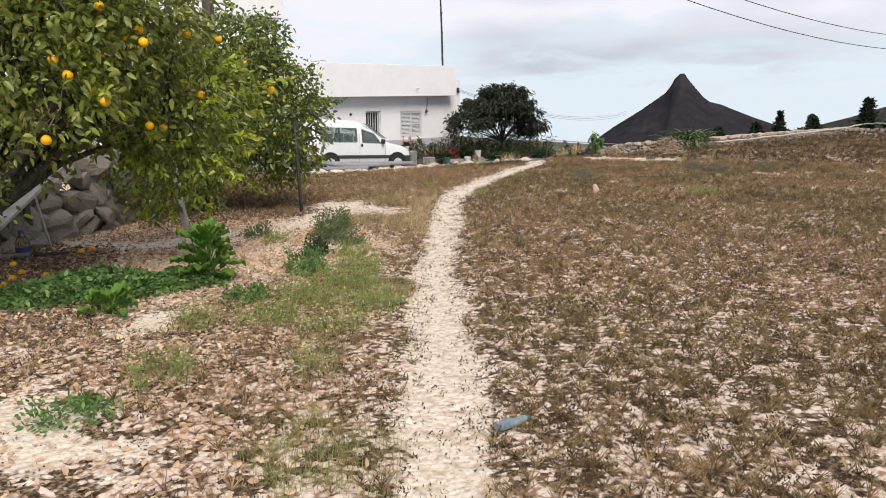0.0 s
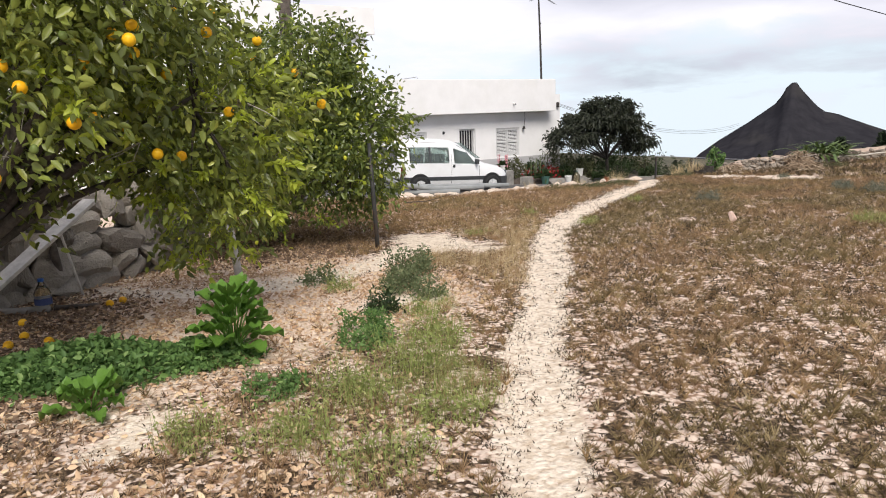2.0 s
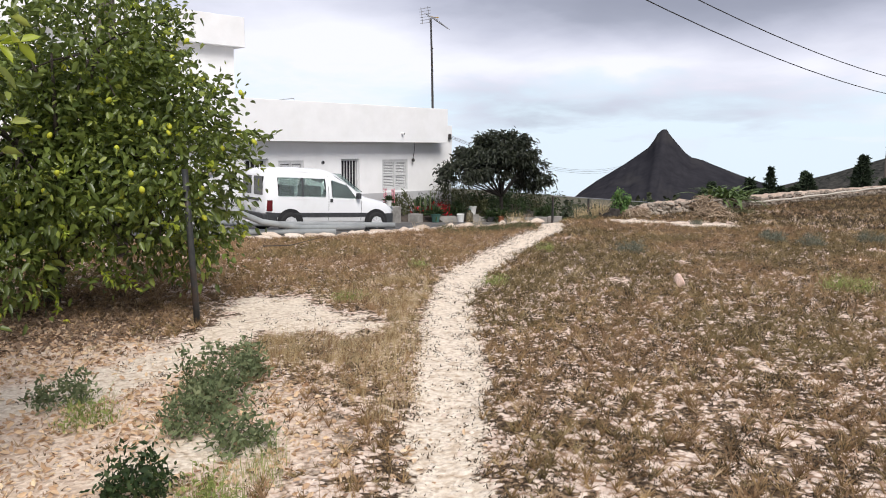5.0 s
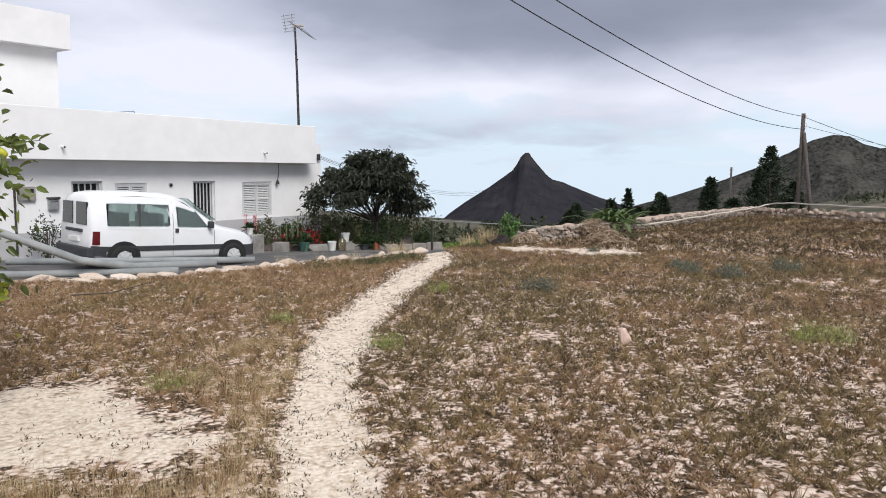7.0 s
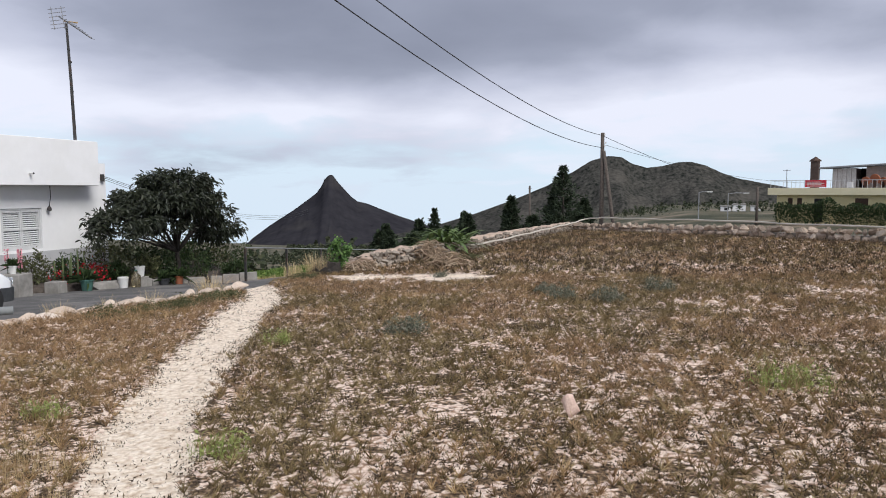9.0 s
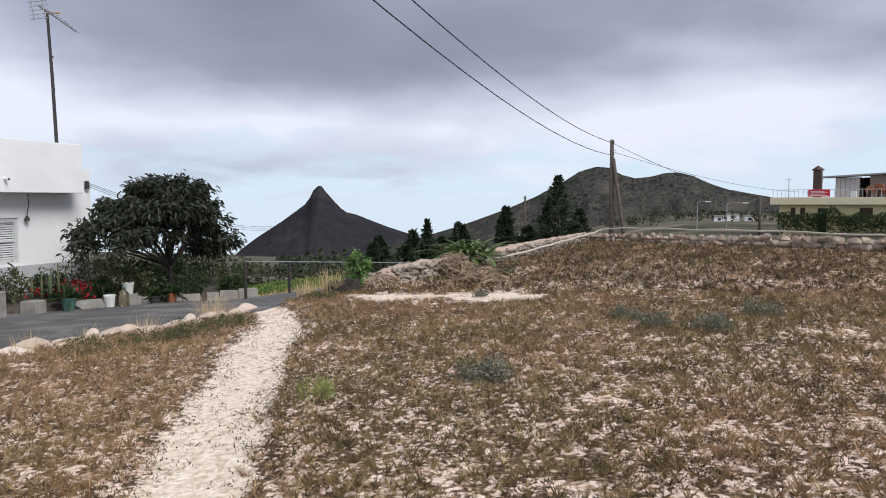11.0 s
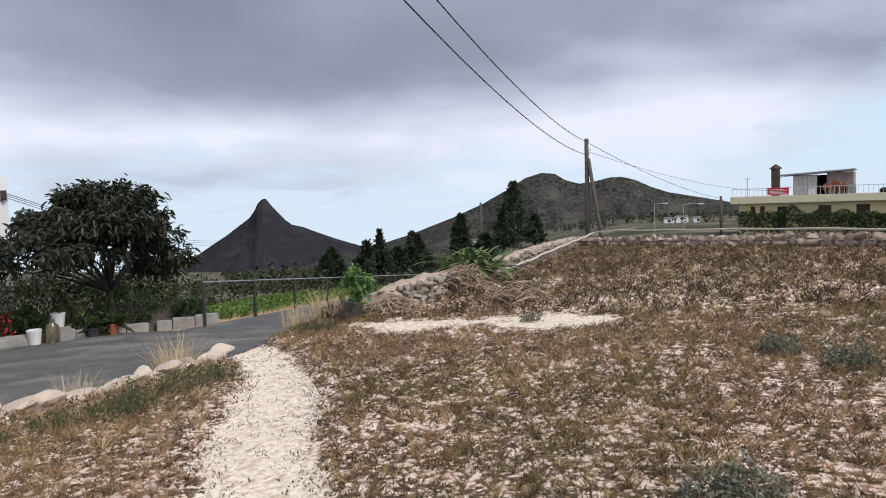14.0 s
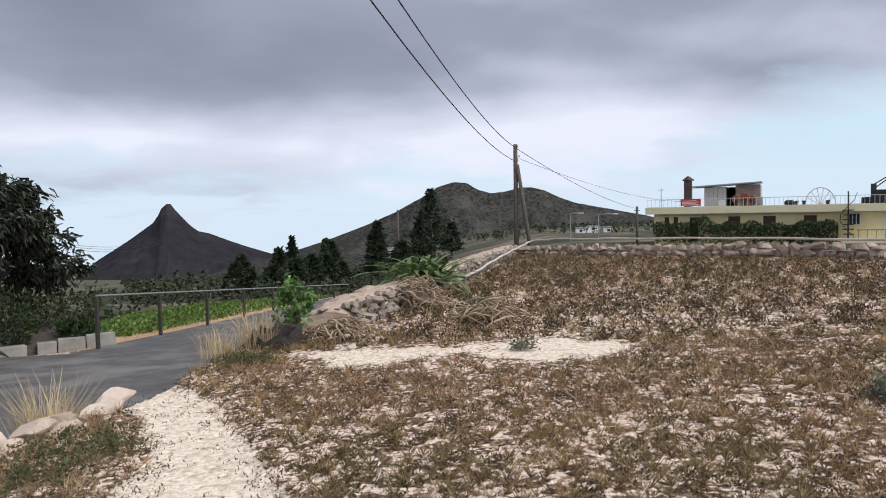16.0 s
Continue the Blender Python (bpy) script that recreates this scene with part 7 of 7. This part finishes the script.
hollow_stump()
for k, (dx, dy) in enumerate(((0.34, 0.10), (-0.32, 0.14), (0.08, -0.26))):
    part("root", tube([(dx * 0.6, dy * 0.6, 0.10), (dx, dy, 0.05), (dx * 1.4, dy * 1.4, -0.02)], [0.07, 0.05, 0.02], 8), M_DARKBARK, lg, smooth=True)
shrub((-14.5, 22.7, gz(-14.5, 22.7)), 0.25, 0.27, 0.74, 520, 0.085, M_CLOVER, 91, "green leafy bush growing beside the stump", name="leafy_bush", slim=0.6)
RUB = random.Random(31)
for k in range(34):
    x, y = RUB.uniform(-15.0, -13.2), RUB.uniform(21.6, 24.4)
    if x < -14.9 + 0.1 * (y - 22):
        continue
    s = RUB.uniform(0.07, 0.22)
    o = new("boulder", RUB.choice(KERBS))
    o.matrix_basis = pose(x, y, gz(x, y) + s * 0.12, RUB.uniform(-20, 20), RUB.uniform(-20, 20), RUB.uniform(0, 360)) @ Matrix.Diagonal((s, s, s * 0.8, 1))
    tagged(o, "pale rubble stone at the broken wall end", "stone", "rubble stones")
hose_pts = [(-13.0, 27.6, -0.50), (-12.75, 30.5, -0.52), (-12.5, 34.5, -0.48), (-12.15, 38.5, -0.42), (-11.85, 41.0, -0.36), (-11.5, 42.3, -0.22), (-10.6, 41.5, -0.12), (-8.3, 38.9, -0.05), (-5.4, 35.9, 0.03), (-2.7, 31.9, 0.09), (1.4, 27.4, 0.2)]
hp = []
for p, q in zip(hose_pts, hose_pts[1:]):
    for k in range(5):
        v = Vector(p).lerp(Vector(q), k / 5)
        hp.append((v.x, v.y, v.z + 0.015 * math.sin(len(hp) * 1.7)))
tagged(part("hose", tube(hp + [hose_pts[-1]], 0.032, 8), M_HOSE, smooth=True), "long pale water hose draped along the stone walls", "hose")

# crops past the fence
cr = np.random.default_rng(44)
cx, cy = cr.uniform(-31, -23.8, 5500), cr.uniform(33.5, 57, 5500)
kp = cr.uniform(0, 1, 5500) < smooth01(33.0, 35.0, cy + 0.12 * (cx + 21)) * (below_crop(cx, cy) < 0.4)
cx, cy = cx[kp], cy[kp]
cn = len(cx) * 4
cb = np.repeat(np.stack([cx, cy, ground_z(cx, cy)], 1), 4, 0) + cr.normal(size=(cn, 3)) * np.array([0.15, 0.15, 0.03]) + np.array([0, 0, 0.08])
cl = 0.2 * cr.uniform(0.5, 1.2, cn)
M_CROP = material("crop_leaf", (0.06, 0.11, 0.02), (0.13, 0.20, 0.045), 0.5, 0.7, 0.0, island=True, c3=(0.30, 0.37, 0.10), translucent=0.2)
tagged(leaves("crop_rows", cb, cr.normal(size=(cn, 3)) + np.array([0, 0, 0.6]), cl, cl * 0.5, M_CROP, cr), "low bright green crop past the fence", "crop", kind="stuff")
# dry growth along the fence's foot
fg = np.stack([cr.uniform(-22.4, -20.7, 350), cr.uniform(28, 40, 350), np.zeros(350)], 1)
fg[:, 2] = ground_z(fg[:, 0], fg[:, 1])
tagged(blades("dry_grass", fg, 14, cr.uniform(0.06, 0.22, 350), 0.12, 0.008, M_BLOND, cr, lean=0.8), "blond dry grass behind the fence", "grass", kind="stuff")

# ---- woods, pines and far houses ----


def far_trees(name, n, area, keep, h0, h1, label, seed, width=0.33):
    rng = np.random.default_rng(seed)
    x, y = rng.uniform(area[0], area[1], n), rng.uniform(area[2], area[3], n)
    k = keep(x, y)
    x, y = x[k], y[k]
    m, per = len(x), 24
    h = rng.uniform(h0, h1, m)
    t = rng.uniform(0.08, 1.0, (m, per))
    a = rng.uniform(0, 2 * np.pi, (m, per))
    r = (1.02 - t) ** 0.8 * width * h[:, None] * rng.uniform(0.4, 1.0, (m, per))
    c = np.stack([x[:, None] + r * np.cos(a), y[:, None] + r * np.sin(a), ground_z(x, y)[:, None] + t * h[:, None]], -1).reshape(-1, 3)
    s = np.repeat(h, per) * 0.25 * rng.uniform(0.6, 1.3, m * per)
    d = np.stack([np.cos(a), np.sin(a), np.full_like(a, -0.15)], -1).reshape(-1, 3) + rng.normal(size=(m * per, 3)) * 0.5
    return tagged(slips(name, c - d * s[:, None] * 0.5, d, s, s * 0.75, M_FARTREE, rng), label, "woodland", kind="stuff")


far_trees("woodland", 4200, (-360, -20, 110, 600), lambda x, y: (x / y > -0.62) & (x / y < -0.17) & (patchy(x, y, 0.03, 3) > 0.4), 1.8, 4.4, "dark pine woodland on the far slopes", 51)
far_trees("woodland", 3600, (-100, -20, 36, 125), lambda x, y: (x / y < -0.20) & (x / y > -1.2) & ((below_crop(x, y) > 1.0) | (y > 58)) & (patchy(x, y, 0.09, 6) > 0.56), 0.6, 1.9, "dark scrub and young pines below the fence", 52, 0.45)
far_trees("woodland", 700, (-60, 150, 170, 600), lambda x, y: (x / y > -0.12) & (x / y < 0.3), 1.5, 3.6, "scattered dark scrub below the hills", 53, 0.4)


def pine(at, top, w, seed, label="tall dark pine standing beyond the field"):
    rng = np.random.default_rng(seed)
    g = gz(*at)
    h = top - g
    t = thing("pine_tree", label, "tree", (*at, g))
    part("trunk", tube([(0, 0, -0.3), (0.05, 0.03, h * 0.5), (0, 0, h * 0.98)], [0.22, 0.15, 0.03], 8), M_BARK, t, smooth=True)
    tiers = 22
    P, D = [], []
    for k in range(tiers):
        z = h * (0.16 + 0.82 * k / tiers)
        rad = w * (1 - k / tiers) ** 0.85 * rng.uniform(0.7, 1.15) + 0.1
        for _ in range(6):
            a = rng.uniform(0, 2 * np.pi)
            rr = rad * rng.uniform(0.6, 1.1)
            for q in np.linspace(0.15, 1, 6):
                P.append((rr * q * math.cos(a), rr * q * math.sin(a), z + 0.12 * rr * q))
                D.append((math.cos(a), math.sin(a), 0.3))
    P, D = np.repeat(np.array(P), 5, 0), np.repeat(np.array(D), 5, 0)
    P = P + rng.normal(size=P.shape) * 0.12
    D = D + rng.normal(size=D.shape) * 0.6
    L = np.full(len(P), 0.62) * rng.uniform(0.6, 1.2, len(P))
    slips("crown", P, D, L, L * 0.4, M_PINE, rng, t)


for k, (x, y, top, w) in enumerate(((-30.2, 142.0, 5.9, 2.6), (-39.6, 140.2, 0.2, 1.9), (-42.8, 150.0, -1.6, 1.6), (-33.6, 150.0, 0.8, 2.0), (-27.5, 150.0, -0.5, 1.8), (-66.0, 170.0, -3.0, 1.7), (-52.0, 150.0, -3.2, 1.6), (-48.0, 140.0, -3.4, 1.7), (-55, 132, -4.2, 1.8), (-60, 128, -5.0, 1.9), (-45.2, 112.1, -5.0, 1.9), (-44.6, 117.6, -4.7, 2.1), (-43.2, 120.1, -4.6, 1.8), (-47.3, 100.6, -5.7, 1.5), (-58.9, 122.9, -6.0, 1.7), (-43.1, 128.5, -6.5, 1.7), (-33.4, 130.7, -3.4, 2.0), (-46.4, 106.4, -5.5, 1.6))):
    pine((x, y), top, w * (2.1 if k == 0 else 1.6), 800 + k)


M_CHIM = material("dark_chimney_brick", (0.07, 0.05, 0.042), (0.12, 0.09, 0.075), 3, 0.95, 0.2, 10)


def yellow_house():
    h = thing("house", "flat-roofed cream house with roof terrace and hedge", "house", (1.4, 100.6, -3.0), -18.0)
    part("wall", box(0.9, 46, 0.3, 10, -1, 3.5), M_CREAM, h)
    part("parapet", box(0, 46, -0.3, 10.3, 3.5, 4.3, 0.02), M_PALE, h, "pale projecting parapet band")
    part("roof", box(0.2, 45.8, 0, 10, 4.15, 4.32), M_CONC, h)
    for x, wd in ((2.1, 0.5), (3.1, 0.5), (9.0, 1.25), (12.6, 1.25), (16.6, 1.25)):
        w = part("window", box(x, x + wd, 0.26, 0.42, 1.95, 3.15), M_BROWNW, h, "brown closed shutter")
        part("sill", box(x - 0.08, x + wd + 0.08, 0.2, 0.3, 1.85, 1.95), M_PALE, w)
    # flush panel; the doorway's shade is painted as near-black
    part("doorway", box(4.9, 5.8, 0.25, 0.42, 0.4, 3.1), M_DARK, h, "near-black panel painted as the shade of the doorway")
    wd = part("window", box(20.8, 21.9, 0.24, 0.42, 2.0, 3.4), M_SHUTTER, h, "white window with glazing bars")
    for k in range(3):
        part("pane", box(20.88 + 0.34 * k, 21.14 + 0.34 * k, 0.22, 0.24, 2.15, 3.25), M_DARK, wd)
    part("door", box(24.0, 25.3, 0.24, 0.42, 0.5, 3.3), M_SHUTTER, h, "white door")
    part("door", box(26.8, 27.6, 0.24, 0.42, 0.5, 3.3), M_BROWNW, h, "brown door")
    part("chimney", box(4.0, 4.85, 2.2, 3.05, 4.3, 7.4, 0.02), M_CHIM, h, "tall brown chimney with a pointed cap")
    cap = lathe([(0.66, 7.4), (0.66, 7.5), (0.05, 7.95)], 4, at=(4.43, 2.63, 0))
    part("chimney_cap", cap, M_BROWNW, h)
    part("shed", box(9.6, 12.2, 3.0, 7.5, 4.3, 6.75), M_BRICK, h, "unrendered block hut on the roof terrace")
    part("shed", box(6.2, 8.6, 3.0, 7.5, 4.3, 6.55), M_BRICK, h, "weathered grey plank wall of the hut")
    # the bay's inner shade is put into this back wall's colour
    part("shed_back", box(8.6, 9.6, 6.8, 7.5, 4.3, 6.6), M_DARK, h, "near-black back wall painted as the shade of the hut's open bay")
    for k in range(36):
        part("roof_sheet", tube([(4.9 + 0.21 * k, 2.5, 6.62 + 0.010 * k), (4.9 + 0.21 * k, 7.8, 6.70 + 0.010 * k)], 0.11, 6), M_GALV, h)
    for k in range(5):
        part("plank", box(6.25 + 0.48 * k, 6.68 + 0.48 * k, 2.95, 2.998, 4.3, 6.5 - 0.04 * (k % 2)), M_GREYWOOD, h)
    for x, z, r in ((9.7, 5.05, 0.50), (10.6, 5.25, 0.58), (11.4, 5.0, 0.48)):
        part("round_tabletop", tube([(x, 1.9, z), (x + 0.05, 2.0, z + 0.02)], r, 16), M_TERRA, h, "stacked round brown tabletop")
        part("tabletop_stack", tube([(x, 1.9, 4.3), (x, 1.9, z)], 0.14, 8), M_BROWNW, h)
    part("crate", box(11.7, 12.5, 1.4, 2.2, 4.3, 5.3, 0.03), M_CONC, h, "pale crate on the terrace")
    part("planter", box(7.9, 8.5, 1.4, 2.0, 4.3, 5.0, 0.03), M_PLASTICW, h, "white planter on the terrace")
    part("tank", lathe([(0.5, 4.3), (0.55, 4.6), (0.3, 4.85)], 12, at=(15.2, 1.4, 0)), M_DARK, h, "dark round tank on the terrace")
    for x in (15.9, 16.6, 18.9):
        part("roof_pot", lathe([(0.14, 4.3), (0.22, 4.75)], 10, at=(x, 0.9, 0)), M_BUMPER, h)
    pile = bmesh.new()
    for k in range(9):
        box(22.2 + 0.9 * k, 23.6 + 0.9 * k, 1.6, 3.4, 4.3, 5.0 + 0.25 * ((k * 7) % 4), 0.08, bm=pile)
    part("stacked_goods", pile, M_DARK, h, "dark covered goods stacked on the roof")
    part("hoist_post", box(23.0, 23.5, 2.0, 2.5, 4.9, 6.4, 0.05), M_IRON, h)
    for dz in (0.0, 0.45):
        part("hoist_arm", tube([(23.3, 2.2, 5.9 + dz), (25.6, 2.2, 7.7 + dz * 0.3)], 0.06, 6), M_IRON, h)
    part("banner", box(3.9, 6.1, 0.06, 0.10, 4.4, 5.2), M_SIGN, h, "red banner on the terrace rail")
    for k in range(4):
        part("banner_mark", box(4.1, 5.9 - 0.3 * (k % 2), 0.04, 0.058, 4.5 + 0.15 * k, 4.56 + 0.15 * k), M_PLASTICW, h, "white illegible line of writing")
    for k in range(92):
        x = 0.2 + k * 0.45
        part("baluster", box(x, x + 0.04, 0.1, 0.14, 4.3, 5.15), M_SHUTTER, h)
    part("rail", box(0.1, 42, 0.09, 0.15, 5.15, 5.21), M_SHUTTER, h, "white terrace rail")
    for x in (1.3, 4.6):
        part("antenna", tube([(x, 3, 4.3), (x, 3, 6.6)], 0.04, 6), M_GALV, h)
        part("antenna_bar", tube([(x - 0.4, 3, 6.4), (x + 0.4, 3, 6.4)], 0.03, 6), M_GALV, h)
    wheel = bmesh.new()
    ring = [(18.3 + 1.5 * math.cos(a), 4.0, 4.3 + 1.9 * math.sin(a)) for a in np.linspace(0.0, math.pi, 15)]
    tube(ring, 0.06, 6, wheel)
    for p in ring[2:-2:2]:
        tube([(18.3, 4.0, 4.3), p], 0.04, 5, wheel)
    part("arch_frame", wheel, M_SHUTTER, h, "white arched frame on the roof terrace")
    # outside stair at the right
    for k in range(9):
        part("step", box(20.2 + 0.1 * (k % 2), 21.2, -1.4 + 0.0 * k, -0.4, -0.4 + 0.5 * k, -0.3 + 0.5 * k), M_IRON, h)
    part("stair_post", tube([(20.7, -0.9, -1), (20.7, -0.9, 5.6)], 0.08, 8), M_IRON, h, "dark iron stair post")
    for k in range(7):
        a = 0.9 * k
        part("stair_rail", tube([(20.7 + 0.8 * math.cos(a), -0.9 + 0.8 * math.sin(a), 0.2 + 0.75 * k), (20.7 + 0.8 * math.cos(a + 0.9), -0.9 + 0.8 * math.sin(a + 0.9), 0.95 + 0.75 * k)], 0.035, 6), M_IRON, h)
    part("gallery_rail", box(21.5, 34, -1.2, -1.14, 1.55, 1.62), M_IRON, h)
    for k in range(16):
        part("gallery_bar", box(21.6 + 0.8 * k, 21.64 + 0.8 * k, -1.19, -1.15, 0.5, 1.56), M_IRON, h)
    part("gallery_floor", box(20.0, 40, -1.4, 0.3, 0.2, 0.5), M_PALE, h)
    return h


yellow_house()


def hedge(at, rz, length, h, seed):
    rng = np.random.default_rng(seed)
    t = thing("hedge", "dense clipped green hedge in front of the cream house", "hedge", at, rz)
    n = int(length * 700)
    x = rng.uniform(0, length, n)
    hh = h * (0.88 + 0.12 * np.sin(x * 1.7) * np.sin(x * 0.9 + 1)) + 0.95 * np.exp(-((x - 5.2) / 1.1) ** 2)
    p = np.stack([x, rng.uniform(-0.7, 0.7, n), hh * rng.uniform(0, 1, n) ** 0.6], 1)
    L = 0.20 * rng.uniform(0.6, 1.3, n)
    slips("foliage", p, rng.normal(size=p.shape) + np.array([0, -0.5, 0.3]), L, L * 0.7, M_SHRUB, rng, t)


hedge((2.0, 98.8, -3.0), -16.6, 18.6, 2.7, 15)
wh = thing("house", "small white house among the far pines", "house", (-46.8, 190, gz(-46.8, 190)), -14)
zt = -7.2 - gz(-46.8, 190)
part("wall", box(-1.6, 1.6, 0, 4, -1, zt), M_WHITE, wh)
part("roof", box(-1.8, 1.8, -0.2, 4.2, zt, zt + 0.2), M_CONC, wh)
part("window", box(-0.4, 0.4, -0.05, 0.02, zt - 1.3, zt - 0.4), M_DARK, wh)
for k, (x, y, w, z0) in enumerate(((0.5, 212, 2.5, -3.4), (3.8, 213, 3.2, -2.9), (7.8, 212, 2.2, -3.3))):
    fh = thing("house", "low white farmhouse in the distance", "house", (x, y, gz(x, y)), 0, "far white houses")
    zz = z0 - gz(x, y)
    part("wall", box(-w / 2, w / 2, 0, 4, -0.5, zz), M_WHITE, fh)
    part("roof", box(-w / 2 - 0.15, w / 2 + 0.15, -0.2, 4.2, zz, zz + 0.25), M_CONC, fh)
    part("window", box(-0.35, 0.35, -0.04, 0.02, zz - 1.0, zz - 0.35), M_DARK, fh)
for x, y, top, s in ((-6.3, 122.5, 0.7, 1.2), (-2.2, 123, 0.5, 2.2)):
    sl = thing("street_lamp", "slim grey street lamp with an arm", "street lamp", (x, y, gz(x, y)), 0, "street lamps")
    hh = top - gz(x, y)
    part("pole", tube([(0, 0, -0.2), (0, 0, hh)], [0.08, 0.06], 8), M_GALV, sl)
    part("arm", tube([(0, 0, hh), (s * 0.5, 0, hh + 0.15), (s, 0, hh + 0.1)], 0.045, 6), M_GALV, sl)
    part("lamp_head", box(s - 0.1, s + 0.7, -0.15, 0.15, hh + 0.02, hh + 0.16, 0.03), M_PLASTICW, sl)

lb = thing("plastic_bottle", "crushed pale blue plastic bottle lying in dry grass", "bottle", (-1.42, 2.88, gz(-1.42, 2.88) + 0.03), 80)
part("body", tube([(-0.10, 0, 0), (-0.04, 0.005, 0.004), (0.02, 0, -0.002), (0.07, 0, 0.002), (0.10, 0, 0.004)], [0.026, 0.03, 0.024, 0.028, 0.012], 12), material("pale_blue_plastic", (0.10, 0.16, 0.19), (0.30, 0.38, 0.42), 20, 0.3, 0.1, 40), lb)
part("cap", tube([(0.10, 0, 0.004), (0.12, 0, 0.004)], 0.012, 10), M_GREENPOT, lb)
